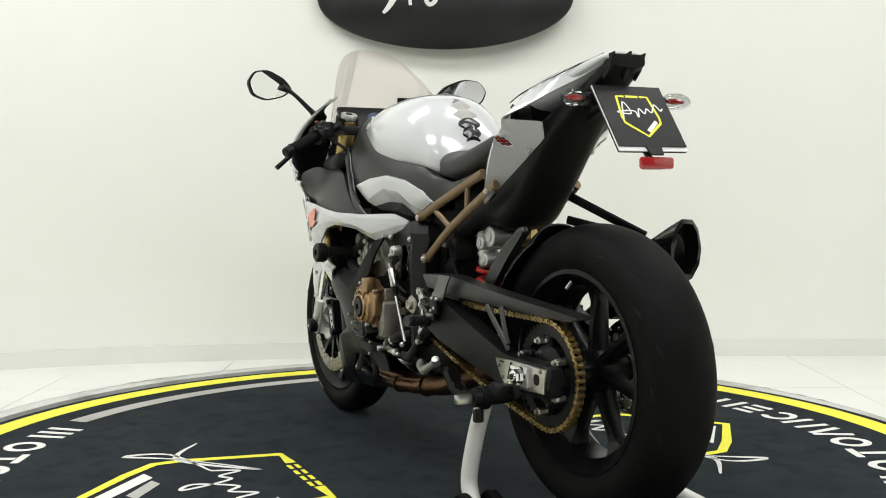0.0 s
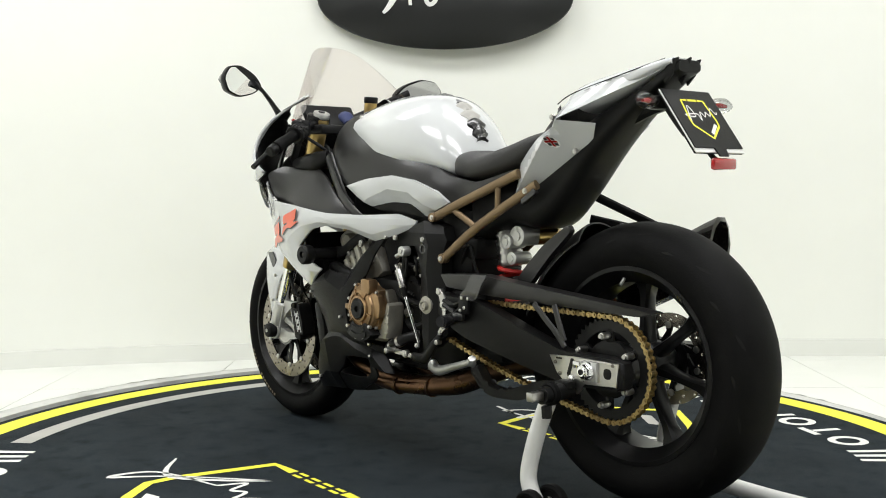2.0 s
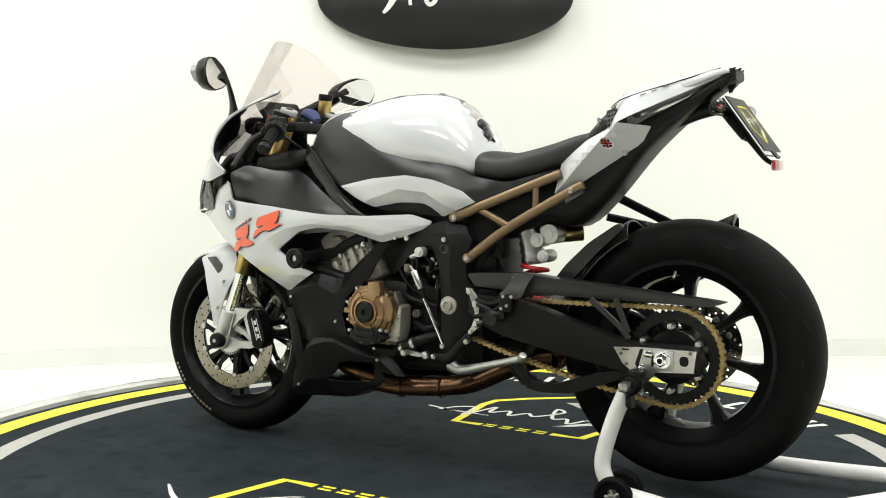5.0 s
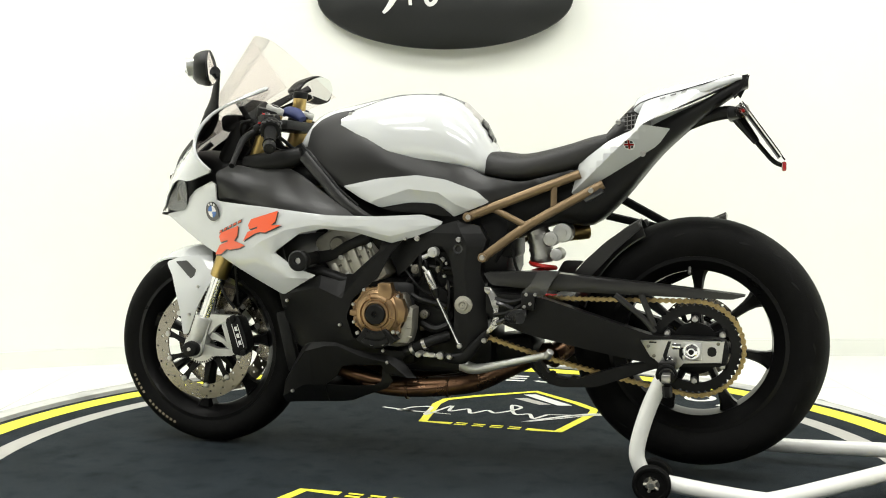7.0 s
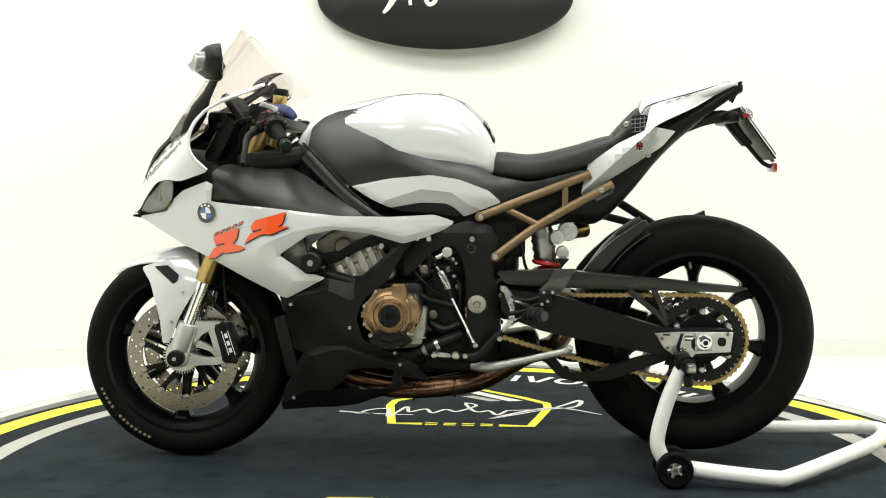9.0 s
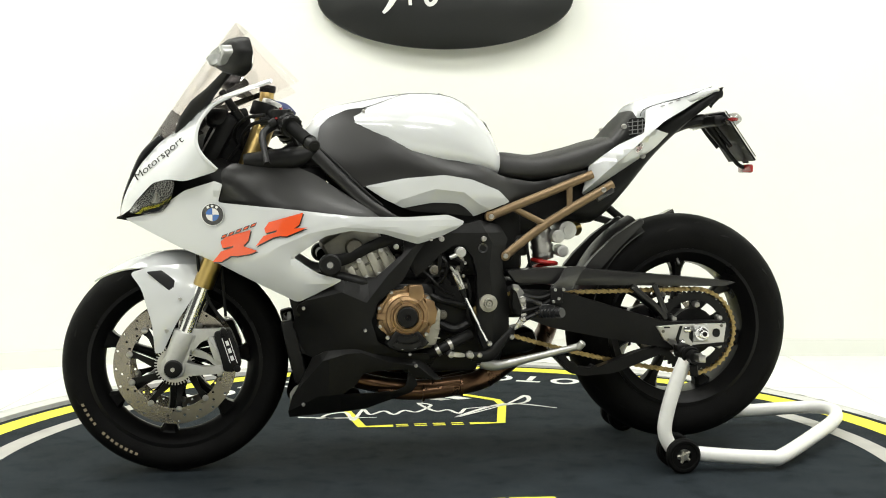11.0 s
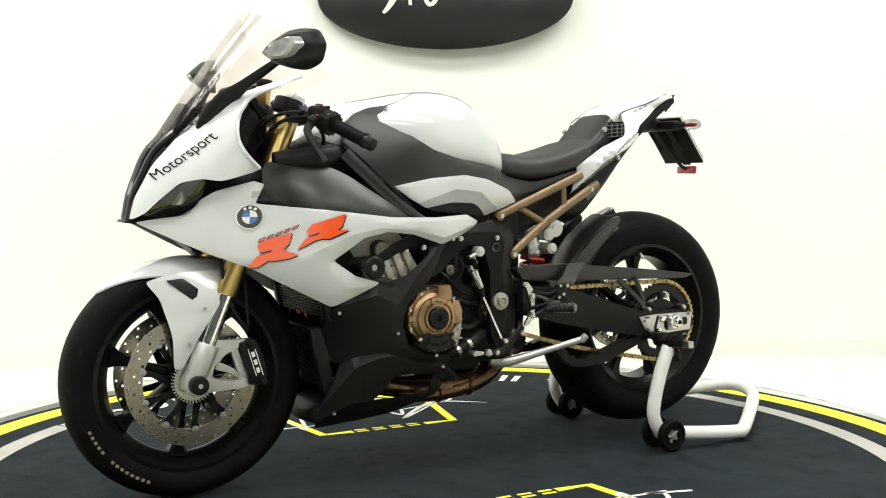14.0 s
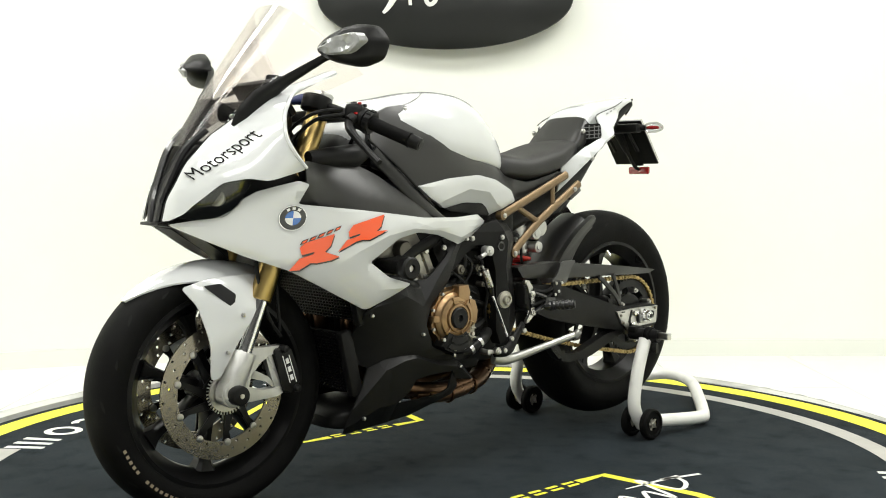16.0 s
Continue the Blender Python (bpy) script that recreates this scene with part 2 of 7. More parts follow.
def wall_strip(bm, line, z0, z1, d0, d1):
    n = len(line)
    secs = []
    for i, p in enumerate(line):
        t = (line[min(i + 1, n - 1)] - line[max(i - 1, 0)]).normalized()
        o = Vector((-t.y, t.x, 0))
        a, b = p + o * d0, p + o * d1
        secs.append([Vector((a.x, a.y, z0)), Vector((a.x, a.y, z1)), Vector((b.x, b.y, z1)), Vector((b.x, b.y, z0))])
    return loft(bm, secs)


tagged(part("wall_back", wall_strip(bmesh.new(), PLAN[1:-1], -0.1, 3.3, 0.0, 0.15), WALL), "smooth white painted curved studio wall", "wall", kind="structure")
tagged(part("baseboard", wall_strip(bmesh.new(), PLAN, -0.02, 0.073, -0.016, -0.001), TILE), "white tiled skirting along the wall", "baseboard", kind="structure")
# Unseen walls close the room; their darkness is put in by colour.
for name, line in (("wall_west", PLAN[:2]), ("wall_east", PLAN[-2:])):
    tagged(part(name, wall_strip(bmesh.new(), line, -0.1, 3.3, 0.0, 0.15), BACKW), "unseen side wall, near-black for the unlit room", "wall", kind="structure")
bm = bmesh.new()
add_box(bm, (0, -6.1, 1.6), (7.7, 0.15, 3.4))
tagged(part("wall_front", bm, BACKW), "unseen end wall, near-black for the unlit room", "wall", kind="structure")
bm = bmesh.new()
add_box(bm, (0, -2.0, 3.36), (8.2, 8.6, 0.12))
tagged(part("ceiling", bm, CEIL), "unseen ceiling, greyed to dim its bounce", "ceiling", kind="structure")

# the floor, round the pit of the turntable
FLOOR_R, FLOOR_X, FLOOR_Y = 1.570, -0.051, 0.093


def ring_face(bm, r0, r1, z, a0=0.0, a1=360.0, segs=180, cx=0.0, cy=0.0, thick=0.0):
    n = max(2, int(segs * (a1 - a0) / 360))
    rows = [[bm.verts.new((cx + r * math.cos(radians(a0 + (a1 - a0) * k / n)), cy + r * math.sin(radians(a0 + (a1 - a0) * k / n)), z)) for r in (r0, r1)] for k in range(n + 1)]
    for a, b in zip(rows, rows[1:]):
        bm.faces.new((a[0], a[1], b[1], b[0]))
    if abs(a1 - a0) >= 360:
        bmesh.ops.remove_doubles(bm, verts=bm.verts, dist=1e-5)
    if thick:
        r = bmesh.ops.extrude_face_region(bm, geom=bm.faces[:])
        for g in r["geom"]:
            if isinstance(g, bmesh.types.BMVert):
                g.co.z -= thick
    return bm


bm = bmesh.new()
n = 120
inner = [bm.verts.new((FLOOR_X + FLOOR_R * math.cos(2 * math.pi * k / n), FLOOR_Y + FLOOR_R * math.sin(2 * math.pi * k / n), -0.012)) for k in range(n)]
outer = []
for k in range(n):
    c, s = math.cos(2 * math.pi * k / n), math.sin(2 * math.pi * k / n)
    q = min(4.2 / max(abs(c), 1e-6), (2.2 if s > 0 else 6.2) / max(abs(s), 1e-6))
    outer.append(bm.verts.new((q * c, q * s, -0.012)))
for k in range(n):
    bm.faces.new((inner[k], outer[k], outer[(k + 1) % n], inner[(k + 1) % n]))
floor = tagged(part("floor", bm, GROUT), "white tiled floor with thin grey joints", "floor", kind="structure")
TP = 0.616
tile_me = {}
for i in range(-7, 7):
    for j in range(-10, 4):
        x0, y0 = -1.54 + i * TP, 0.4 + j * TP
        cs = [(x0 + a * TP, y0 + b * TP) for a in (0, 1) for b in (0, 1)]
        if all(math.hypot(c[0] - FLOOR_X, c[1] - FLOOR_Y) < FLOOR_R for c in cs) or x0 > 3.8 or x0 < -4.2 or y0 > 1.8 or y0 < -6.2:
            continue
        if "t" not in tile_me:
            b2 = bmesh.new()
            add_box(b2, (TP / 2, TP / 2, -0.006), (TP - 0.003, TP - 0.003, 0.010), 0.001, segs=1)
            tile_me["t"] = finish(b2, "floor_tile", TILE)
        hit = math.hypot(max(min(FLOOR_X, x0 + TP), x0) - FLOOR_X, max(min(FLOOR_Y, y0 + TP), y0) - FLOOR_Y)
        if hit > FLOOR_R:
            share("floor_tile", tile_me["t"], floor, Matrix.Translation((x0, y0, 0)))
            continue
        # a tile cut along the pit
        b2 = bmesh.new()
        bmesh.ops.create_grid(b2, x_segments=14, y_segments=14, size=(TP - 0.003) / 2, matrix=Matrix.Translation((x0 + TP / 2, y0 + TP / 2, -0.001)))
        for v in b2.verts:
            d = math.hypot(v.co.x - FLOOR_X, v.co.y - FLOOR_Y)
            if d < FLOOR_R and d > FLOOR_R - TP / 13:
                v.co.x, v.co.y = FLOOR_X + (v.co.x - FLOOR_X) * FLOOR_R / d, FLOOR_Y + (v.co.y - FLOOR_Y) * FLOOR_R / d
        bmesh.ops.delete(b2, geom=[v for v in b2.verts if math.hypot(v.co.x - FLOOR_X, v.co.y - FLOOR_Y) < FLOOR_R - 1e-4], context="VERTS")
        if len(b2.faces):
            part("floor_tile", b2, TILE, floor)
        else:
            b2.free()

tagged(part("kerb_ring", ring_face(bmesh.new(), 1.500, 1.572, -0.0022, cx=-0.051, cy=0.093, thick=0.04), RIMC), "worn grey concrete ring round the turntable pit", "kerb", kind="structure")
tagged(part("pit_floor", ring_face(bmesh.new(), 0.001, 1.75, -0.055, thick=0.02), DARK), "dark floor of the turntable pit", "floor", kind="structure")

# ---------------------------------------------------------------- turntable
turntable = tagged(new("turntable"), "round dark grey rotating platform with yellow ring and printed emblems", "turntable")
MX, MY = 0.012, 0.004
part("disc", ring_face(bmesh.new(), 0.001, 1.512, -0.006, thick=0.04), MATDARK, turntable)
part("mat", ring_face(bmesh.new(), 0.001, 1.515, 0.0, cx=MX, cy=MY, thick=0.004), MAT, turntable, "dark blue-grey printed carpet mat")
part("yellow_ring", ring_face(bmesh.new(), 1.40, 1.484, 0.0012, cx=MX, cy=MY), YELLOW, turntable, "bright yellow printed ring")
for a0, a1 in ((-45, 44), (135, 224)):
    part("grey_arc", ring_face(bmesh.new(), 1.245, 1.312, 0.0012, a0, a1, cx=MX, cy=MY), GREYP, turntable, "pale grey printed arc")


def flat_poly(bm, pts, z):
    bm.faces.new([bm.verts.new((x, y, z)) for x, y in pts])
    return bm


def flat_line(bm, pts, w, z, n=5):
    path = smooth_path([(x, y, 0) for x, y in pts], n) if n > 1 else [Vector((x, y, 0)) for x, y in pts]
    m = len(path)
    ws = list(np.interp(np.linspace(0, len(w) - 1, m), range(len(w)), w)) if isinstance(w, list) else [w] * m
    prev = None
    for i, p in enumerate(path):
        d = (path[min(i + 1, m - 1)] - path[max(i - 1, 0)]).normalized()
        o = Vector((-d.y, d.x, 0)) * ws[i] / 2
        a, b = bm.verts.new((p.x + o.x, p.y + o.y, z)), bm.verts.new((p.x - o.x, p.y - o.y, z))
        if prev:
            bm.faces.new((prev[0], prev[1], b, a))
        prev = (a, b)
    return bm


# printed marks along the ring, as plain bars
def ring_mark(a, kind):
    bm = bmesh.new()
    c, s = math.cos(radians(a)), math.sin(radians(a))

    def at(u, v):
        r = 1.245 + v
        t = radians(a) + u / 1.245
        return (MX + r * math.cos(t), MY + r * math.sin(t))
    def arc(t0, t1, n=28):
        for k in range(n):
            a0, a1 = radians(t0 + (t1 - t0) * k / n), radians(t0 + (t1 - t0) * (k + 1) / n)
            flat_poly(bm, [at(0.056 * math.cos(a0), 0.060 * math.sin(a0)), at(0.056 * math.cos(a1), 0.060 * math.sin(a1)),
                           at(0.032 * math.cos(a1), 0.036 * math.sin(a1)), at(0.032 * math.cos(a0), 0.036 * math.sin(a0))], 0.0014)

    def bar(u0, v0, u1, v1, w=0.012):
        d = Vector((u1 - u0, v1 - v0)).normalized() * w
        flat_poly(bm, [at(u0 - d.y, v0 + d.x), at(u1 - d.y, v1 + d.x), at(u1 + d.y, v1 - d.x), at(u0 + d.y, v0 - d.x)], 0.0014)
    if kind == "ring":
        arc(0, 360)
    elif kind == "open_ring":
        arc(40, 320, 22)
    elif kind == "three":
        for u in (-0.050, 0.0, 0.050):
            bar(u, -0.06, u, 0.06)
    elif kind == "two":
        for u in (-0.036, 0.036):
            bar(u, -0.06, u, 0.06)
    elif kind == "cross":
        bar(-0.05, -0.048, 0.05, -0.048)
        bar(0, -0.034, 0, 0.06)
    elif kind == "wedge":
        bar(-0.042, 0.06, -0.008, -0.06)
        bar(0.042, 0.06, 0.008, -0.06)
    elif kind == "dot":
        bar(-0.012, 0.048, 0.012, 0.048)
    else:
        for v in (-0.047, 0.0, 0.047):
            bar(-0.042, v, 0.042, v)
    part("ring_mark", bm, WHITEP, turntable, "white printed bar")


RING = [("three", -128.0), ("ring", -120.0), ("cross", -113.6), ("ring", -107.7), ("wedge", -102.0), ("two", -96.2), ("open_ring", -90.6), ("bars", -85.0), ("two", -79.6),
        ("cross", -74.2), ("ring", -68.8), ("dot", -64.8), ("open_ring", -61.6), ("ring", -55.6), ("three", -48.2)]
for turn in (0, 179):
    for kind, a in RING:
        ring_mark(a + turn, kind)

# two shield emblems
def emblem(turn):
    R = Matrix.Rotation(radians(turn), 2)

    def q(pts):
        return [tuple(R @ Vector(p)) for p in pts]
    bm = bmesh.new()
    flat_line(bm, q([(0.135, 0.41), (0.238, 0.41), (0.29, 0.68), (0.285, 0.76), (0.20, 0.85), (0.02, 1.0), (-0.17, 0.85), (-0.255, 0.76), (-0.262, 0.68), (-0.215, 0.41), (-0.115, 0.41)]), 0.03, 0.0014, n=1)
    part("emblem_outline", bm, YELLOW, turntable, "yellow printed shield outline")
    for i in range(4):
        b2 = bmesh.new()
        x = 0.095 - i * 0.06
        flat_line(b2, q([(x - 0.02, 0.402), (x + 0.02, 0.402)]), 0.012, 0.0014, n=1)
        flat_line(b2, q([(x - 0.02, 0.424), (x + 0.02, 0.424)]), 0.012, 0.0014, n=1)
        part("emblem_bar", b2, YELLOW, turntable)
    for k, (u, w) in enumerate(((0.0, 0.05), (0.075, 0.04))):
        b2 = bmesh.new()
        flat_poly(b2, q([(0.20 - u, 0.80 - u * 0.1), (0.20 - u - w, 0.785 - u * 0.1), (-0.01 - u * 0.2, 0.93 - u), (0.03 - u * 0.2, 0.95 - u)]), 0.0014)
        part("emblem_stripe", b2, (WHITEP, GREYP)[k], turntable, "pale slanted stripe")
    b2 = bmesh.new()
    flat_line(b2, q([(0.47, 0.60), (0.30, 0.69), (0.10, 0.50), (0.30, 0.68), (0.40, 0.82), (0.37, 0.70), (0.15, 0.63)]), [0.006, 0.02, 0.012, 0.008, 0.022, 0.012, 0.008], 0.0018, n=6)
    flat_line(b2, q([(0.15, 0.63), (0.12, 0.56), (0.09, 0.62), (0.05, 0.60), (0.02, 0.66), (0.0, 0.74), (0.04, 0.70), (-0.02, 0.60), (-0.06, 0.63), (-0.10, 0.57), (-0.13, 0.63), (-0.18, 0.58),
                     (-0.20, 0.66), (-0.24, 0.50), (-0.26, 0.62), (-0.32, 0.60), (-0.34, 0.55), (-0.30, 0.54), (-0.42, 0.57)]), 0.013, 0.0018, n=6)
    flat_line(b2, q([(-0.16, 0.535), (-0.36, 0.545)]), [0.006, 0.016], 0.0018, n=1)
    part("emblem_script", b2, WHITEP, turntable, "flowing white brush strokes")


emblem(0)
emblem(180)

# ---------------------------------------------------------------- wall sign
sign = tagged(new("wall_sign"), "glossy black oval sign with white brush strokes on the wall", "sign")
sign.location = (0.01, 1.715, 1.585)
bm = bmesh.new()
secs = []
for y, k in ((0.02, 0.97), (-0.008, 0.97), (-0.014, 0.99), (-0.036, 1.0), (-0.042, 0.993), (-0.044, 0.98)):
    secs.append([Vector((0.557 * k * math.cos(2 * math.pi * i / 96), y, 0.224 * k * math.sin(2 * math.pi * i / 96))) for i in range(96)])
loft(bm, secs)
part("board", bm, SIGN, sign)
for pts, w in (([(-0.27, -0.068), (-0.245, -0.04), (-0.215, 0.01), (-0.15, 0.12)], [0.012, 0.022, 0.030, 0.014]),
               ([(-0.152, -0.035), (-0.150, 0.0), (-0.12, 0.03), (-0.10, 0.0)], 0.014),
               ([(-0.10, 0.03), (-0.075, -0.028), (-0.045, -0.018), (-0.02, 0.04)], 0.018),
               ([(0.0, 0.02), (0.06, 0.01), (0.12, 0.04), (0.2, 0.02), (0.3, 0.05)], 0.016)):
    bm = bmesh.new()
    flat_line(bm, pts, w, 0.0, n=8)
    r = bmesh.ops.extrude_face_region(bm, geom=bm.faces[:])
    for g in r["geom"]:
        if isinstance(g, bmesh.types.BMVert):
            g.co.z = 0.006
    for v in bm.verts:
        v.co = Vector((v.co.x, -0.043 - v.co.z, v.co.y))
    part("stroke", bm, WHITED, sign, "raised white stroke")

# ceiling lights
for lx, ly, lz, sx, sy, watt in LAMPS:
    cl = tagged(new("ceiling_light"), "out-of-view rectangular ceiling light fitting", "ceiling light", "ceiling lights")
    cl.location = (lx, ly, 3.22)
    bm = bmesh.new()
    add_box(bm, (0, 0, 0.03), (sx + 0.06, sy + 0.06, 0.09), 0.006)
    part("housing", bm, WALL, cl)

# ---------------------------------------------------------------- motorcycle
motorcycle = tagged(new("motorcycle"), "white and black sport motorcycle with orange graphics on a paddock stand", "motorcycle")
BK = motorcycle
FC, RC = Vector((0.735, 0, 0.300)), Vector((-0.697, -0.012, 0.362))


def tyre_profile(ro, ri, w, squash=1.0):
    out = []
    h = ro - ri
    for k in range(25):
        a = -math.pi / 2 * 1.12 + k / 24 * math.pi * 1.12
        y = w / 2 * math.sin(a) if abs(a) <= math.pi / 2 else w / 2 * math.copysign(1, a) * (1 - 0.10 * (abs(a) - math.pi / 2) / 0.19)
        r = ri + h * (0.36 + 0.64 * max(0, math.cos(a)) ** 0.72) if abs(a) < math.pi / 2 else ri + h * (0.36 - 0.18 * (abs(a) - math.pi / 2) / 0.19)
        out.append((r, y))
    y0 = out[-1][1]
    return [(ri - 0.004, -y0 * 0.86)] + [(ri + 0.004, -y0 * 0.92)] + out + [(ri + 0.004, y0 * 0.92), (ri - 0.004, y0 * 0.86)]


def wheel(centre, ro, ri, w, hub, spin):
    wh = new("wheel")
    wh.parent = BK
    wh.location = centre
    tyre = part("tyre", lathe(bmesh.new(), tyre_profile(ro, ri, w), 96), RUBBER, wh, "black rubber tyre with worn tread", angle=50)
    hw = w * 0.43
    rim = bmesh.new()
    lathe(rim, [(ri + 0.006, -hw), (ri + 0.006, -hw + 0.008), (ri - 0.008, -hw + 0.012), (ri - 0.022, -hw + 0.03), (ri - 0.026, 0), (ri - 0.022, hw - 0.03), (ri - 0.008, hw - 0.012), (ri + 0.006, hw - 0.008), (ri + 0.006, hw),
                (ri - 0.004, hw + 0.001), (ri - 0.014, hw - 0.012), (ri - 0.032, hw - 0.032), (ri - 0.036, 0), (ri - 0.032, -hw + 0.032), (ri - 0.014, -hw + 0.012), (ri - 0.004, -hw - 0.001)], 96, closed=True)
    part("rim", rim, WHEELP, wh, "gloss black cast rim")
    hb = bmesh.new()
    lathe(hb, [(0.012, -hub), (0.034, -hub), (0.040, -hub + 0.012), (0.052, -hub * 0.4), (0.052, hub * 0.4), (0.040, hub - 0.012), (0.034, hub), (0.012, hub)], 32, closed=True)
    part("hub", hb, WHEELP, wh)
    sp = bmesh.new()
    L = ri - 0.03
    secs = []
    for k in range(9):
        u = k / 8
        r = 0.040 + (L - 0.040) * u
        a = 0.016 - 0.006 * math.sin(math.pi * min(1, u * 1.15)) + 0.012 * max(0, u - 0.85) / 0.15
        b = 0.026 - 0.010 * u + 0.014 * max(0, u - 0.8) / 0.2
        secs.append([Vector((r, b * y, a * x)) for x, y in ((-1, -0.6), (-0.6, -1), (0.6, -1), (1, -0.6), (1, 0.6), (0.6, 1), (-0.6, 1), (-1, 0.6))])
    loft(sp, secs)
    me = finish(sp, "spoke", WHEELP)
    for k in range(7):
        share("spoke", me, wh, Matrix.Rotation(radians(spin + k * 360 / 7), 4, "Y"))
    return wh, tyre


fw, ftyre = wheel(FC, 0.300, 0.224, 0.118, 0.045, 83)
rw, rtyre = wheel(RC, 0.330, 0.224, 0.168, 0.075, -90)


def groove_marks(wh, ro, w, n, length):
    """Short flat sipes laid on the tread, lighter than its rubber."""
    for i in range(n):
        a = 2 * math.pi * i / n
        for s, u in ((1, 0.27), (-1, 0.27), (1, 0.36), (-1, 0.36)):
            if (i + (u > 0.3)) % 2:
                continue
            ph = u * 1.12 * math.pi
            y = s * w / 2 * math.sin(ph)
            r = (ro - (ro - 0.223) * 0.64 * (1 - max(0, math.cos(ph)) ** 0.72)) + 0.0004
            bm = groove_marks.me.get(length)
            m = Matrix.Rotation(-a, 4, "Y") @ Matrix.Translation((r, y, 0)) @ Matrix.Rotation(s * ph * 0.75, 4, "Z") @ Matrix.Rotation(s * 0.35, 4, "X")
            share("sipe", bm, wh, m)


groove_marks.me = {}
for length in (0.03, 0.04):
    g = bmesh.new()
    lathe(g, [(0.001, 0.0), (0.5, 0.0)], 12, axis="y")
    for v in g.verts:
        v.co = Vector((0.0, v.co.x * 0.007, v.co.z * length))
    groove_marks.me[length] = finish(g, "sipe", mat("sipe_grey", (0.010, 0.010, 0.0095), 0.8, var=0.3, scale=60, spec=0.1))
groove_marks(fw, 0.300, 0.118, 18, 0.03)
groove_marks(rw, 0.330, 0.168, 22, 0.04)


def brake_disc(r0, r1, cols, name, parent, y, thick=0.005):
    bm = bmesh.new()
    rows = 3

    def P(c, rr):
        a = 2 * math.pi * c / cols
        return (rr * math.cos(a), 0, rr * math.sin(a))
    for c in range(cols):
        for k in range(rows):
            ra, rb = r0 + (r1 - r0) * k / rows, r0 + (r1 - r0) * (k + 1) / rows
            rm = (ra + rb) / 2
            ol = [P(c, ra), P(c + 0.5, ra), P(c + 1, ra), P(c + 1, rm), P(c + 1, rb), P(c + 0.5, rb), P(c, rb), P(c, rm)]
            vo = [bm.verts.new(p) for p in ol]
            if (c * 2 + k * 1) % 3 == 0:
                ctr = Vector(P(c + 0.5, rm))
                h = 0.0036
                a0 = 2 * math.pi * (c + 0.5) / cols
                er, et = Vector((math.cos(a0), 0, math.sin(a0))), Vector((-math.sin(a0), 0, math.cos(a0)))
                dirs = [(-0.7, -0.7), (0, -1), (0.7, -0.7), (1, 0), (0.7, 0.7), (0, 1), (-0.7, 0.7), (-1, 0)]
                vi = [bm.verts.new(ctr + et * u * h + er * v * h) for u, v in dirs]
                for i in range(8):
                    bm.faces.new((vo[i], vo[(i + 1) % 8], vi[(i + 1) % 8], vi[i]))
            else:
                bm.faces.new(vo)
    bmesh.ops.remove_doubles(bm, verts=bm.verts, dist=1e-5)
    r = bmesh.ops.extrude_face_region(bm, geom=bm.faces[:])
    for g in r["geom"]:
        if isinstance(g, bmesh.types.BMVert):
            g.co.y -= thick
    d = part(name, bm, DISCM, parent, "drilled steel brake disc", at=Matrix.Translation((0, y, 0)))
    cr = bmesh.new()
    lathe(cr, [(0.036, 0.002), (0.052, 0.002), (0.052, -0.008), (0.036, -0.008)], 32, closed=True)
    part("disc_carrier", cr, WHEELP, d)
    ca = bmesh.new()
    e0, e1 = Vector((math.cos(0.25), math.sin(0.25))), Vector((-math.sin(0.25), math.cos(0.25)))
    q0, q1 = Vector((0.050, 0)), e0 * (r0 + 0.006)
    ol = [q0 - e1 * 0.011, q0 + e1 * 0.011, q1 * 0.8 + e1 * 0.006, q1 + e1 * 0.012, q1 - e1 * 0.012, q1 * 0.8 - e1 * 0.006]
    plate(ca, [tuple(p) for p in ol], -0.007, -0.001, 0.001)
    me = finish(ca, "carrier_arm", WHEELP)
    for k in range(10):
        share("carrier_arm", me, d, Matrix.Rotation(2 * math.pi * k / 10, 4, "Y"))
    bt = bmesh.new()
    add_cyl(bt, (0, -0.007, 0), (0, 0.003, 0), 0.0085, segs=14, bevel=0.001)
    me = finish(bt, "disc_bolt", STEEL)
    for k in range(10):
        a = 2 * math.pi * k / 10 + 0.25
        share("disc_bolt", me, d, Matrix.Translation(((r0 + 0.003) * math.cos(a), 0, (r0 + 0.003) * math.sin(a))))
    return d


brake_disc(0.118, 0.160, 60, "front_disc", fw, 0.068)
brake_disc(0.118, 0.160, 60, "front_disc", fw, -0.063)
brake_disc(0.078, 0.110, 42, "rear_disc", rw, -0.085)
bm = bmesh.new()
lathe(bm, [(0.030, 0), (0.046, 0), (0.046, 0.003), (0.030, 0.003)], 48, closed=True)
for k in range(40):
    a = 2 * math.pi * k / 40
    add_box(bm, (0.049 * math.cos(a), 0.0015, 0.049 * math.sin(a)), (0.008, 0.003, 0.003), rot=Matrix.Rotation(-a, 3, "Y"))
part("sensor_ring", bm, STEEL, fw, "toothed steel sensor ring", at=Matrix.Translation((0, 0.080, 0)))

# --- bodywork, left and right
UPPER = [(0.872, 0.05, 0.698), (0.859, 0.055, 0.749), (0.819, 0.065, 0.827), (0.766, 0.075, 0.887), (0.721, 0.085, 0.92), (0.674, 0.10, 0.96), (0.62, 0.13, 1.0),
         (0.473, 0.155, 1.053), (0.47, 0.165, 1.04), (0.60, 0.18, 0.995), (0.64, 0.20, 0.96), (0.658, 0.215, 0.925), (0.662, 0.23, 0.885), (0.646, 0.24, 0.849), (0.605, 0.233, 0.814), (0.692, 0.21, 0.787),
         (0.735, 0.19, 0.793), (0.776, 0.15, 0.784), (0.824, 0.11, 0.736), (0.841, 0.09, 0.714), (0.865, 0.07, 0.699)]
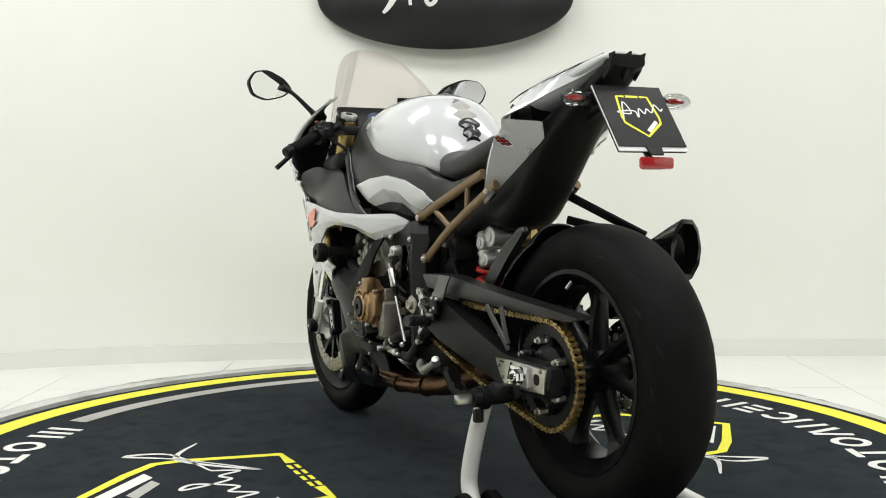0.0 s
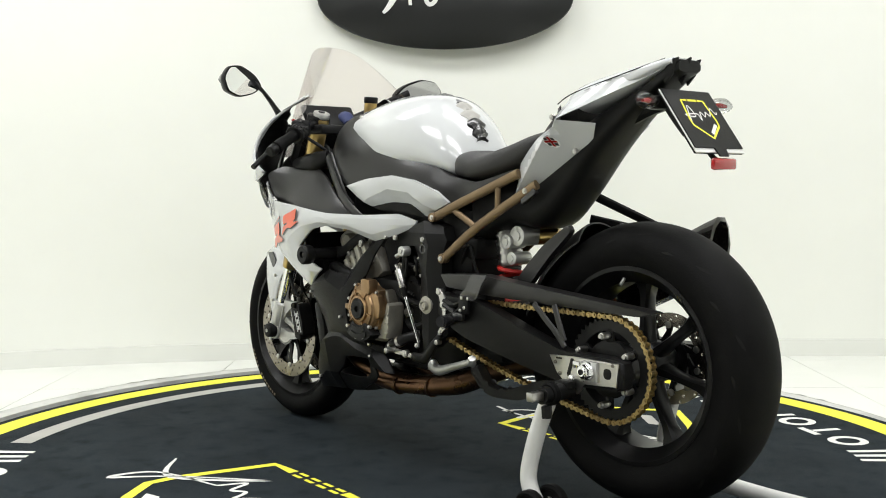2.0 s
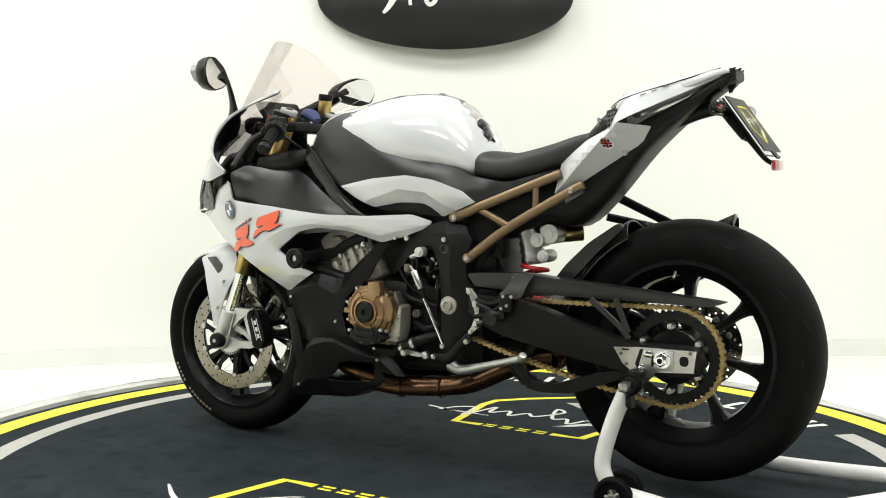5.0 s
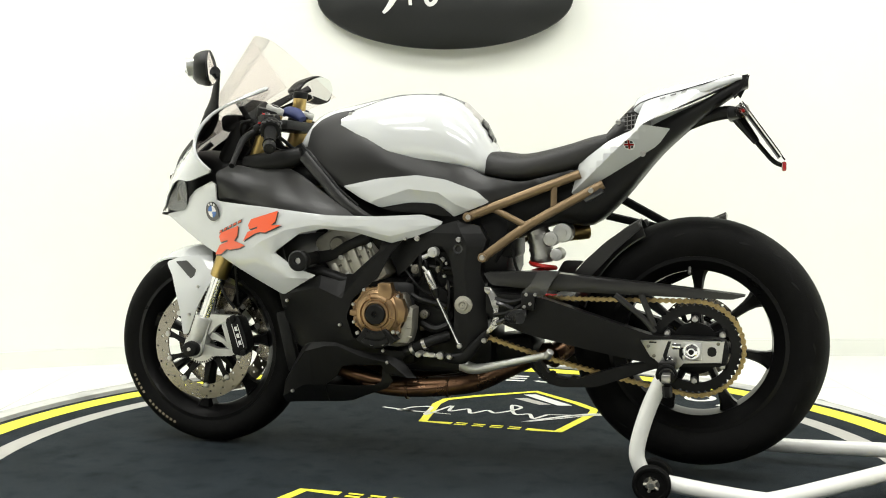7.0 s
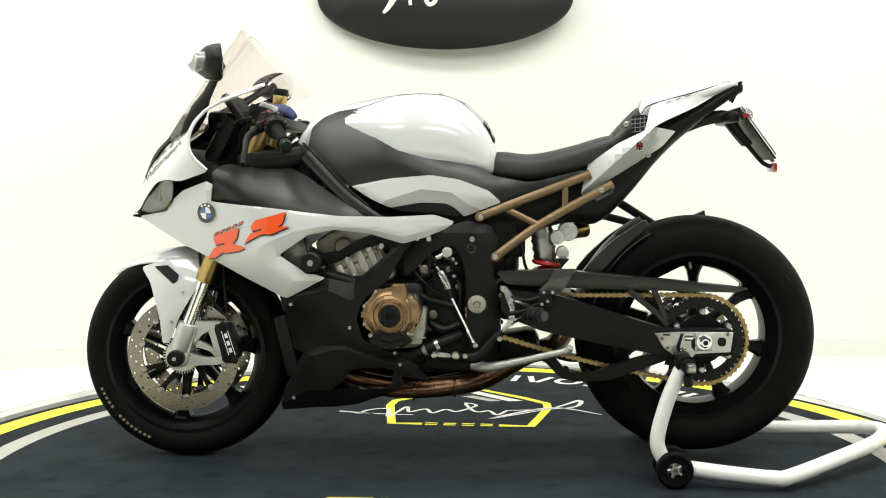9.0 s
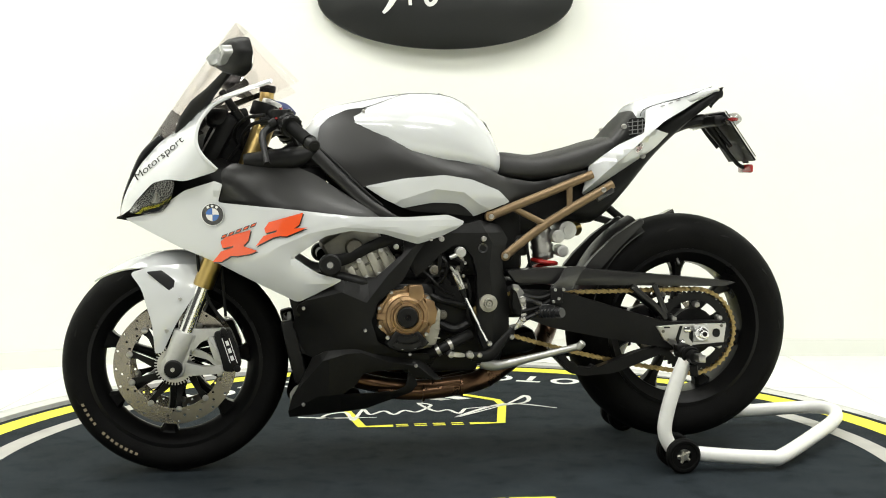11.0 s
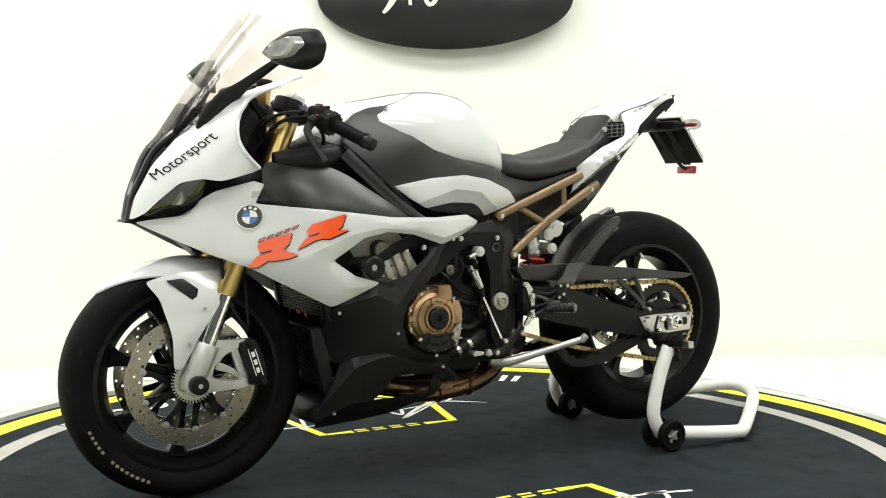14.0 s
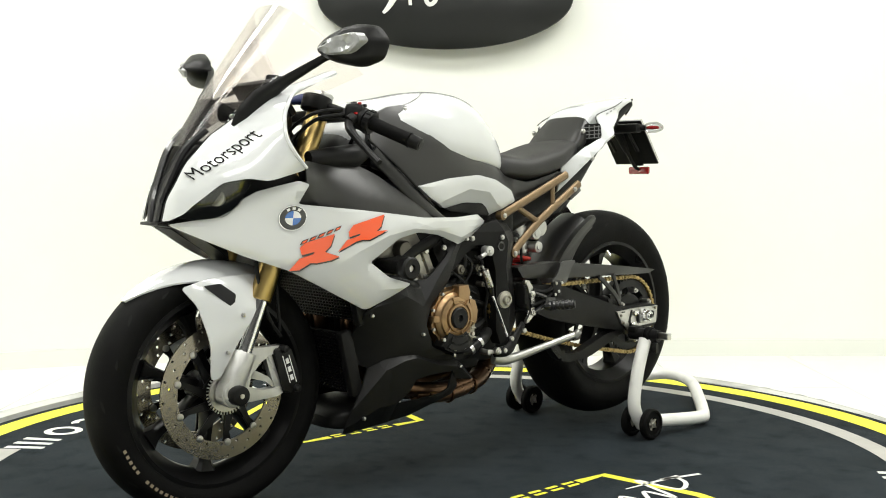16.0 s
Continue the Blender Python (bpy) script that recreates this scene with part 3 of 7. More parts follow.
SIDE = [(0.860, 0.05, 0.690), (0.775, 0.10, 0.705), (0.733, 0.14, 0.739), (0.696, 0.165, 0.764), (0.618, 0.215, 0.788), (0.598, 0.23, 0.78), (0.611, 0.20, 0.734), (0.44, 0.235, 0.717),
        (0.261, 0.235, 0.696), (0.13, 0.21, 0.693), (0.014, 0.17, 0.698), (-0.035, 0.146, 0.679), (-0.027, 0.146, 0.664), (0.036, 0.17, 0.638), (0.098, 0.19, 0.621), (0.19, 0.21, 0.65),
        (0.276, 0.235, 0.66), (0.342, 0.24, 0.647), (0.423, 0.235, 0.593), (0.363, 0.24, 0.552), (0.298, 0.243, 0.533), (0.412, 0.204, 0.473), (0.514, 0.19, 0.525), (0.617, 0.175, 0.579),
        (0.709, 0.13, 0.615), (0.785, 0.09, 0.652)]
INFILL = [(0.598, 0.215, 0.774), (0.601, 0.22, 0.813), (0.573, 0.18, 0.835), (0.507, 0.17, 0.824), (0.425, 0.16, 0.831), (0.362, 0.17, 0.804), (0.283, 0.19, 0.751), (0.18, 0.195, 0.685),
          (0.262, 0.22, 0.69), (0.442, 0.222, 0.710), (0.609, 0.19, 0.730)]
TSIDE = [(0.238, 0.122, 0.982), (0.219, 0.125, 0.979), (0.189, 0.145, 0.941), (0.145, 0.165, 0.898), (0.098, 0.165, 0.871), (0.002, 0.15, 0.844), (-0.104, 0.13, 0.824), (-0.143, 0.12, 0.80),
         (-0.242, 0.115, 0.782), (-0.387, 0.11, 0.818), (-0.40, 0.11, 0.80), (-0.175, 0.12, 0.728), (-0.162, 0.13, 0.725), (-0.129, 0.148, 0.755), (-0.051, 0.163, 0.785), (0.025, 0.173, 0.797), (0.133, 0.178, 0.788),
         (0.237, 0.178, 0.768), (0.308, 0.17, 0.819), (0.359, 0.15, 0.866), (0.35, 0.13, 0.931), (0.321, 0.125, 0.958), (0.278, 0.122, 0.976)]
LOWW = [(0.236, 0.185, 0.774), (0.132, 0.187, 0.794), (0.024, 0.183, 0.803), (-0.051, 0.173, 0.791), (-0.129, 0.157, 0.761), (-0.162, 0.14, 0.73), (-0.063, 0.14, 0.691), (-0.038, 0.155, 0.713),
        (-0.016, 0.16, 0.725), (0.052, 0.165, 0.728), (0.134, 0.175, 0.716), (0.186, 0.18, 0.741)]
TAIL = [(-0.396, 0.108, 0.832), (-0.473, 0.130, 0.887), (-0.540, 0.140, 0.918), (-0.552, 0.120, 0.962), (-0.562, 0.10, 0.99), (-0.674, 0.078, 1.022), (-0.779, 0.038, 1.056), (-0.806, 0.03, 1.048), (-0.722, 0.06, 1.010),
        (-0.600, 0.135, 0.950), (-0.562, 0.169, 0.927), (-0.627, 0.103, 0.919), (-0.600, 0.08, 0.884), (-0.550, 0.08, 0.842), (-0.50, 0.085, 0.810), (-0.445, 0.085, 0.783), (-0.384, 0.095, 0.748), (-0.376, 0.098, 0.754)]
TRIDGE = [(-0.376, 0.754), (-0.562, 0.926)]
f_strip = surface(TAIL[:11] + [(-0.40, 0.113, 0.775), (-0.46, 0.139, 0.831), (-0.52, 0.155, 0.886)])
f_up, f_side, f_ts = surface(UPPER), surface(SIDE), surface(TSIDE)


def f_tail(x, z):
    """The tail side: a strip that faces out and a flat panel turned to the rear, with a ridge between."""
    pan = 0.169 + 0.9 * (x + 0.562) + 1.35 * (z - 0.925)
    return min(pan, f_strip(x, z)) if x > -0.562 else (pan if z < 0.9255 else f_strip(x, z))


def step01(u):
    u = max(0.0, min(1.0, u))
    return u * u * (3 - 2 * u)


def below(line, x, z):
    """How far a point lies under a crease line."""
    return max(0.0, float(np.interp(x, [p[0] for p in line], [p[1] for p in line])) - z)


RIDGE = [(-0.05, 0.676), (0.098, 0.640), (0.19, 0.662), (0.30, 0.670), (0.38, 0.656), (0.46, 0.622), (0.525, 0.583)]


def f_side_c(x, z):
    """The side fairing, with a ridge round the opening."""
    return f_side(x, z) - 0.014 * step01((0.54 - x) / 0.14) * (1 - math.exp(-below(RIDGE, x, z) / 0.04))


LOWC = [(-0.12, 0.706), (-0.075, 0.724), (-0.03, 0.757), (0.05, 0.766), (0.14, 0.738), (0.2, 0.704)]


def f_loww(x, z, f=surface(LOWW)):
    return f(x, z) - 0.010 * (1 - math.exp(-below(LOWC, x, z) / 0.02))


UP_OB = both("upper_fairing", lambda s: sheet(UPPER, 0.006, 0.006, side=s), PAINT, BK, "glossy white upper fairing")
both("fairing_liner", lambda s: sheet(UPPER, 0.003, 0.006, side=s, lift=-0.010, r=0.2), BLACKP, BK, "black inside of the upper fairing")
for s in (1, -1):
    bm = bmesh.new()
    add_tube(bm, [(0.475, s * 0.163, 1.044), (0.60, s * 0.182, 0.992), (0.638, s * 0.201, 0.958), (0.656, s * 0.216, 0.925), (0.660, s * 0.230, 0.885), (0.645, s * 0.239, 0.851), (0.610, s * 0.234, 0.817)], [0.003, 0.0045, 0.005, 0.005, 0.005, 0.005, 0.004], 8)
    part("fairing_lip", bm, PAINT, BK, "white rolled fairing edge")
SIDE_OB = both("side_fairing", lambda s: sheet(SIDE, 0.006, 0.008, side=s, step=0.016, f=f_side_c, r=0.10, cuts=(RIDGE,)), PAINT, BK, "glossy white side fairing", 9)
both("infill_panel", lambda s: sheet(INFILL, 0.006, 0.006, side=s), GREYBLK, BK, "satin black inner fairing panel")
both("tank_side_panel", lambda s: sheet(TSIDE, 0.02, 0.006, side=s), GREYBLK, BK, "satin black tank side panel")
both("airbox_cover", lambda s: sheet(LOWW, 0.012, 0.006, side=s, step=0.016, r=0.10, f=f_loww, cuts=(LOWC,)), PAINT, BK, "glossy white lower tank panel", 12)
both("tail_panel", lambda s: sheet(TAIL, 0.005, 0.001, side=s, r=0.06, f=f_tail, step=0.018, cuts=(TRIDGE,)), PAINT, BK, "glossy white tail side panel with a ridge", 12)
for s in (1, -1):
    bm = bmesh.new()
    add_tube(bm, [(-0.534, s * 0.124, 0.965), (-0.562, s * 0.101, 0.990), (-0.674, s * 0.080, 1.022), (-0.779, s * 0.041, 1.056)], 0.0014, 6)
    part("tail_seam", bm, BLACKP, BK, "dark joint along the tail")
both("vent", lambda s: sheet([(0.134, 0.168, 0.716), (0.052, 0.160, 0.730), (-0.016, 0.156, 0.727), (-0.038, 0.15, 0.715), (-0.063, 0.138, 0.692), (0.02, 0.155, 0.700), (0.10, 0.165, 0.706)], 0.006, side=s), BLACKP, BK, "black slotted vent")


def ring_section(x, zt, zb, w, e=2.6, n=28, zc=None, tilt=0.0):
    """A closed cross-section in the y-z plane, between zb and zt, of half width w."""
    out = []
    zc = (zt + zb) / 2 if zc is None else zc
    for k in range(n):
        a = 2 * math.pi * k / n
        c, s = math.cos(a), math.sin(a)
        y = w * math.copysign(abs(c) ** (2 / e), c)
        h = (zt - zc) if s > 0 else (zc - zb)
        z = zc + h * math.copysign(abs(s) ** (2 / e), s)
        out.append(Vector((x + tilt * (z - zc), y, z)))
    return out


def body(secs, n=4, e=2.6, ring=32):
    """A smooth hull through stations (x, top, bottom, half width, centre height)."""
    path = [smooth_path([(s[0], s[i], 0) for s in secs], n) for i in range(1, 5)]
    out = []
    for k in range(len(path[0])):
        out.append(ring_section(path[0][k].x, path[0][k].y, path[1][k].y, path[2][k].y, e, ring, path[3][k].y))
    return loft(bmesh.new(), out)


# tank: the white shell
part("fuel_tank", body([(0.40, 0.905, 0.86, 0.09, 0.88), (0.375, 0.945, 0.85, 0.112, 0.90), (0.335, 0.985, 0.84, 0.122, 0.92), (0.23, 1.009, 0.82, 0.150, 0.92), (0.13, 1.027, 0.80, 0.172, 0.90), (0.04, 1.031, 0.79, 0.168, 0.89),
                        (-0.03, 1.018, 0.79, 0.154, 0.88), (-0.085, 0.978, 0.79, 0.138, 0.86), (-0.125, 0.925, 0.79, 0.12, 0.84), (-0.150, 0.87, 0.79, 0.09, 0.83)], 5, 2.3), PAINT, BK, "glossy white fuel tank")
# seat
part("seat", body([(-0.112, 0.838, 0.80, 0.05, 0.82), (-0.13, 0.862, 0.795, 0.085, 0.82), (-0.165, 0.868, 0.79, 0.115, 0.82), (-0.246, 0.861, 0.785, 0.130, 0.82), (-0.35, 0.882, 0.80, 0.130, 0.845), (-0.42, 0.903, 0.83, 0.120, 0.87),
                   (-0.475, 0.915, 0.86, 0.10, 0.89)], 4, 3.0), SEATM, BK, "black vinyl rider seat")
# under the seat and tail: the black hull
part("undertray", body([(-0.20, 0.79, 0.62, 0.09, 0.70), (-0.33, 0.81, 0.67, 0.09, 0.74), (-0.42, 0.84, 0.668, 0.085, 0.75), (-0.50, 0.89, 0.735, 0.080, 0.82), (-0.60, 0.945, 0.855, 0.074, 0.90), (-0.70, 0.992, 0.945, 0.056, 0.97),
                        (-0.78, 1.040, 1.005, 0.045, 1.02), (-0.815, 1.050, 1.025, 0.04, 1.037)], 4, 3.5), BLACKP, BK, "matte black tail underside")
part("tail_cowl", body([(-0.53, 0.985, 0.93, 0.088, 0.95), (-0.545, 1.008, 0.94, 0.090, 0.97), (-0.60, 1.028, 0.96, 0.086, 0.985), (-0.68, 1.043, 0.99, 0.075, 1.01), (-0.78, 1.058, 1.035, 0.054, 1.045), (-0.80, 1.056, 1.04, 0.048, 1.047)], 4, 2.8), PAINT, BK, "glossy white single-seat cowl")
part("seat_back", body([(-0.455, 0.905, 0.85, 0.10, 0.88), (-0.49, 0.945, 0.87, 0.105, 0.90), (-0.535, 0.99, 0.90, 0.092, 0.94), (-0.56, 0.995, 0.92, 0.085, 0.95)], 4, 3.5), GREYBLK, BK, "satin black seat back pad")

# nose and headlights
part("nose_panel", body([(0.50, 0.80, 0.70, 0.13, 0.75), (0.62, 0.86, 0.66, 0.15, 0.76), (0.72, 0.88, 0.66, 0.11, 0.76), (0.785, 0.87, 0.675, 0.062, 0.76), (0.832, 0.805, 0.685, 0.045, 0.73), (0.862, 0.74, 0.688, 0.028, 0.70)], 4, 2.5), BLACKP, BK, "black inner nose")
HL = [(0.845, 0.075, 0.706), (0.826, 0.105, 0.738), (0.775, 0.142, 0.786), (0.734, 0.18, 0.794), (0.719, 0.18, 0.785), (0.733, 0.15, 0.735), (0.755, 0.12, 0.706), (0.807, 0.09, 0.700)]
both("headlight", lambda s: sheet(HL, 0.004, 0.004, side=s, lift=-0.006), BLACKP, BK, "dark headlight bowl")
for s in (1, -1):
    bm = bmesh.new()
    add_cyl(bm, (0.758, s * 0.112, 0.748), (0.778, s * 0.124, 0.750), 0.016, 0.019, 24)
    part("headlight_lamp", bm, CASTG, BK, "round projector lamp")
both("headlight_cover", lambda s: sheet(HL, 0.002, 0.006, side=s, lift=0.001), LENS, BK, "clear headlight cover")
for s in (1, -1):
    bm = bmesh.new()
    add_tube(bm, [(0.869, s * 0.013, 0.692), (0.859, s * 0.021, 0.745), (0.838, s * 0.031, 0.80), (0.808, s * 0.042, 0.860), (0.762, s * 0.055, 0.905)], 0.009, 8)
    part("nose_trim", bm, BLACKD, BK, "gloss black centre trim")
bm = bmesh.new()
plate(bm, [(0.882, 0.689), (0.80, 0.678), (0.72, 0.62), (0.70, 0.60), (0.71, 0.66), (0.80, 0.70), (0.88, 0.695)], -0.045, 0.045, 0.004)
part("nose_underside", bm, BLACKP, BK)


# windscreen
def screen_patch(s0, s1, off=0.0):
    bm = bmesh.new()
    rows = []
    for i in range(19):
        s = s0 + (s1 - s0) * i / 18
        c = Vector((0.812 - 0.245 * s, 0, 0.868 + 0.344 * s + 0.008 * math.sin(math.pi * s)))
        e = Vector((0.775 - 0.37 * s, 0.055 + 0.121 * s ** 0.8, 0.870 + 0.174 * s))
        row = []
        for j in range(25):
            v = -1 + 2 * j / 24
            k = abs(v) ** 2.8
            row.append(bm.verts.new((c.x + (e.x - c.x) * k, e.y * v, c.z + (e.z - c.z) * k + off)))
        rows.append(row)
    for a, b in zip(rows, rows[1:]):
        for j in range(24):
            bm.faces.new((a[j], a[j + 1], b[j + 1], b[j]))
    r = bmesh.ops.extrude_face_region(bm, geom=bm.faces[:])
    for g in r["geom"]:
        if isinstance(g, bmesh.types.BMVert):
            g.co.x -= 0.003
    return bm


ws = part("windscreen", screen_patch(0.30, 1.0), SCREEN, BK, "clear bubble windscreen")
ws.visible_shadow = False
part("windscreen_base", screen_patch(0.0, 0.302), SMOKE, BK, "smoked lower windscreen")
bm = bmesh.new()
add_box(bm, (0.575, 0, 0.985), (0.10, 0.19, 0.02), 0.006, Matrix.Rotation(radians(-55), 3, "Y"))
add_box(bm, (0.615, 0, 0.955), (0.06, 0.22, 0.05), 0.015)
part("dashboard", bm, BLACKP, BK, "black instrument display")

COCK = [(0.655, 0.885), (0.640, 0.925), (0.60, 0.965), (0.54, 0.985), (0.53, 0.955), (0.535, 0.90), (0.47, 0.875), (0.43, 0.845), (0.45, 0.815), (0.58, 0.805), (0.645, 0.845)]
for s in (1, -1):
    bm = bmesh.new()
    plate(bm, round_outline(COCK, 0.2), s * 0.045, s * 0.058, 0.003)
    part("cockpit_liner", bm, BLACKP, BK, "black inner cockpit panel")
bm = bmesh.new()
add_box(bm, (0.43, 0, 0.80), (0.20, 0.26, 0.06), 0.02)
add_box(bm, (0.61, 0, 0.90), (0.05, 0.22, 0.14), 0.02, Matrix.Rotation(-0.5, 3, "Y"))
part("cockpit_floor", bm, BLACKP, BK, "black cockpit shroud")

# Filler hull added to turn the open gap beside the fork black.
part("steering_head_filler", body([(0.335, 0.90, 0.77, 0.115, 0.83), (0.375, 0.915, 0.77, 0.118, 0.83), (0.42, 0.895, 0.77, 0.112, 0.83), (0.47, 0.865, 0.775, 0.105, 0.82), (0.53, 0.845, 0.785, 0.09, 0.815)], 3, 3.2), BLACKP, BK, "black filler hull round the steering head")
for s in (1, -1):
    bm = bmesh.new()
    add_tube(bm, [(0.545, s * 0.145, 0.838), (0.48, s * 0.150, 0.842), (0.42, s * 0.150, 0.848), (0.375, s * 0.140, 0.862)], [0.020, 0.028, 0.030, 0.020], 14)
    part("air_duct", bm, BLACKP, BK, "black air duct beside the fork")

# mirrors
for s in (1, -1):
    mr = new("mirror")
    mr.parent = BK
    bm = bmesh.new()
    add_tube(bm, [(0.715, s * 0.098, 0.910), (0.69, s * 0.108, 0.940), (0.66, s * 0.128, 0.978), (0.625, s * 0.175, 1.015), (0.575, s * 0.25, 1.062), (0.55, s * 0.30, 1.085)], [0.010, 0.024, 0.025, 0.014, 0.0095, 0.015], 12, flat=0.6)
    part("stalk", bm, BLACKP, mr)
    hd = [(0.255, 1.075), (0.285, 1.108), (0.345, 1.132), (0.395, 1.125), (0.42, 1.09), (0.405, 1.05), (0.355, 1.035), (0.29, 1.05)]
    hd = round_outline(hd, 0.3)
    cy = sum(p[0] for p in hd) / len(hd)
    cz = sum(p[1] for p in hd) / len(hd)
    secs = []
    for dx, k in ((0.055, 0.30), (0.047, 0.62), (0.033, 0.86), (0.012, 0.98), (0.0, 1.0), (-0.006, 0.985)):
        secs.append([Vector((0.545 + dx - (y - cy) * 0.32, s * (cy + (y - cy) * k), cz + (z - cz) * k)) for y, z in hd])
    part("mirror_housing", loft(bmesh.new(), secs), BLACKP, mr)
    bm = bmesh.new()
    tilt = 0.05 if s > 0 else -0.14
    fs = [bm.verts.new((0.5375 - (y - cy) * 0.32 - 0.002 * (s < 0) + tilt * (z - cz), s * (cy + (y - cy) * 0.9), cz + (z - cz) * 0.9)) for y, z in hd]
    bm.faces.new(fs)
    r = bmesh.ops.extrude_face_region(bm, geom=bm.faces[:])
    for g in r["geom"]:
        if isinstance(g, bmesh.types.BMVert):
            g.co.x += 0.004
    part("mirror_glass", bm, MIRROR, mr, "mirror glass")
    il = round_outline([(0.292, 1.076), (0.325, 1.100), (0.388, 1.110), (0.402, 1.088), (0.37, 1.062), (0.315, 1.060)], 0.25)
    bm = bmesh.new()
    secs = []
    for dx, k in ((0.026, 1.0), (0.058, 0.95), (0.064, 0.8), (0.065, 0.3)):
        secs.append([Vector((0.545 + dx - (y - cy) * 0.36, s * (0.342 + (y - 0.342) * k), 1.082 + (z - 1.082) * k)) for y, z in il])
    part("mirror_indicator", loft(bm, secs), CLEARG, mr, "clear indicator lens in the mirror housing")

# front mudguard
FEND = [(0.643, 0.075, 0.568), (0.655, 0.11, 0.52), (0.681, 0.125, 0.487), (0.727, 0.12, 0.415), (0.763, 0.105, 0.339), (0.784, 0.10, 0.335), (0.788, 0.11, 0.414), (0.815, 0.10, 0.507), (0.846, 0.082, 0.548), (0.79, 0.092, 0.566), (0.70, 0.092, 0.572)]
both("mudguard_side", lambda s: sheet(FEND, 0.004, 0.003, side=s), PAINT, BK, "glossy white mudguard side with slot")
# The panel is uncut: a black sheet paints the shade inside its slot.
both("mudguard_slot_dark", lambda s: sheet([(0.802, 0.101, 0.552), (0.762, 0.106, 0.556), (0.728, 0.116, 0.530), (0.733, 0.118, 0.502), (0.745, 0.117, 0.505)], 0.003, side=s, lift=0.003, r=0.1), BLACKD, BK, "black sheet for the shaded slot")
bm = bmesh.new()
secs = []
for k in range(15):
    a = radians(48 + k * 66 / 14)
    u = k / 14
    w = 0.010 + 0.080 * min(1, u * 2.0) ** 0.8
    ring = []
    for j in range(13):
        v = -1 + j / 6
        rr = 0.318 - 0.05 * abs(v) ** 2.5 * min(1, u * 1.7) ** 1.2
        ring.append(Vector((FC.x + rr * math.cos(a), w * v, FC.z + rr * math.sin(a) * (0.96 + 0.02 * u) - 0.005)))
    secs.append(ring)
loft(bm, secs, cap=False, closed=False)
r = bmesh.ops.extrude_face_region(bm, geom=bm.faces[:])
for g in r["geom"]:
    if isinstance(g, bmesh.types.BMVert):
        g.co = FC + (g.co - FC) * 0.985
part("mudguard", bm, PAINT, BK, "glossy white front mudguard")

# fork, bars
for s in (1, -1):
    fk = new("fork_leg")
    fk.parent = BK
    up = Vector((-0.386, 0, 1.0)).normalized()
    base = Vector((0.658, s * 0.105, 0.51))
    bm = bmesh.new()
    add_cyl(bm, base, base + up * 0.505, 0.027, segs=28, bevel=0.003)
    part("upper_tube", bm, GOLD, fk, "gold anodised upper fork tube")
    bm = bmesh.new()
    add_cyl(bm, base - up * 0.15, base + up * 0.01, 0.021, segs=28)
    part("stanchion", bm, CHROME, fk, "chrome fork slider")
    bm = bmesh.new()
    add_cyl(bm, base - up * 0.24, base - up * 0.125, 0.028, 0.030, 24, 0.004)
    add_cyl(bm, (0.735, s * 0.080, 0.300), (0.735, s * 0.125, 0.300), 0.030, segs=28, bevel=0.003)
    add_tube(bm, [base - up * 0.215, (0.735, s * 0.105, 0.300)], 0.024, 12, n=1)
    for ol, y0, y1 in (([(0.722, 0.404), (0.744, 0.345), (0.766, 0.318), (0.768, 0.285), (0.745, 0.268), (0.715, 0.276), (0.702, 0.305), (0.690, 0.350), (0.676, 0.385)], 0.088, 0.122),
                       ([(0.705, 0.404), (0.662, 0.400), (0.600, 0.400), (0.596, 0.386), (0.640, 0.379), (0.668, 0.362), (0.690, 0.330)], 0.094, 0.116),
                       ([(0.745, 0.272), (0.690, 0.277), (0.620, 0.280), (0.602, 0.288), (0.606, 0.302), (0.660, 0.300), (0.700, 0.312), (0.735, 0.330)], 0.094, 0.118),
                       ([(0.652, 0.385), (0.634, 0.385), (0.604, 0.292), (0.622, 0.292), (0.636, 0.332)], 0.096, 0.114),
                       ([(0.702, 0.350), (0.690, 0.330), (0.648, 0.318), (0.628, 0.300), (0.622, 0.304), (0.640, 0.328), (0.672, 0.345)], 0.098, 0.112)):
        plate(bm, round_outline(ol, 0.15), s * y0, s * y1, 0.004)
    part("fork_bottom", bm, ALU, fk, "cast aluminium fork bottom")
    bm = bmesh.new()
    add_cyl(bm, (0.735, s * 0.122, 0.300), (0.735, s * 0.150, 0.300), 0.024, 0.022, 28, 0.004)
    part("axle_slider", bm, BLACKP, fk, "round black axle protector")
    bm = bmesh.new()
    add_cyl(bm, (0.735, s * 0.149, 0.300), (0.735, s * 0.152, 0.300), 0.006, segs=6)
    part("bolt", bm, STEEL, fk)
    bm = bmesh.new()
    pl = round_outline([(0.632, 0.392), (0.588, 0.400), (0.566, 0.340), (0.560, 0.302), (0.580, 0.284), (0.606, 0.286), (0.612, 0.318)], 0.18)
    plate(bm, pl, s * 0.078, s * 0.124, 0.006)
    for u in (0.0, 1.0):
        add_cyl(bm, (0.610 - 0.034 * u, s * 0.10, 0.392 - 0.098 * u), (0.604 - 0.034 * u, s * 0.134, 0.392 - 0.098 * u), 0.009, segs=12, bevel=0.002)
    part("caliper", bm, BLACKP, fk, "black radial brake caliper")
    bm = bmesh.new()
    for z0 in (0.322, 0.342, 0.362):
        add_box(bm, (0.590 + (z0 - 0.342) * 0.30, s * 0.1245, z0), (0.008, 0.002, 0.013), rot=Matrix.Rotation(0.30, 3, "Y"))
    for dx in (-0.009, 0.009):
        add_box(bm, (0.590 + dx, s * 0.1245, 0.342), (0.0018, 0.002, 0.070), rot=Matrix.Rotation(0.30, 3, "Y"))
    part("caliper_mark", bm, WHITED, fk, "white bars on the caliper")
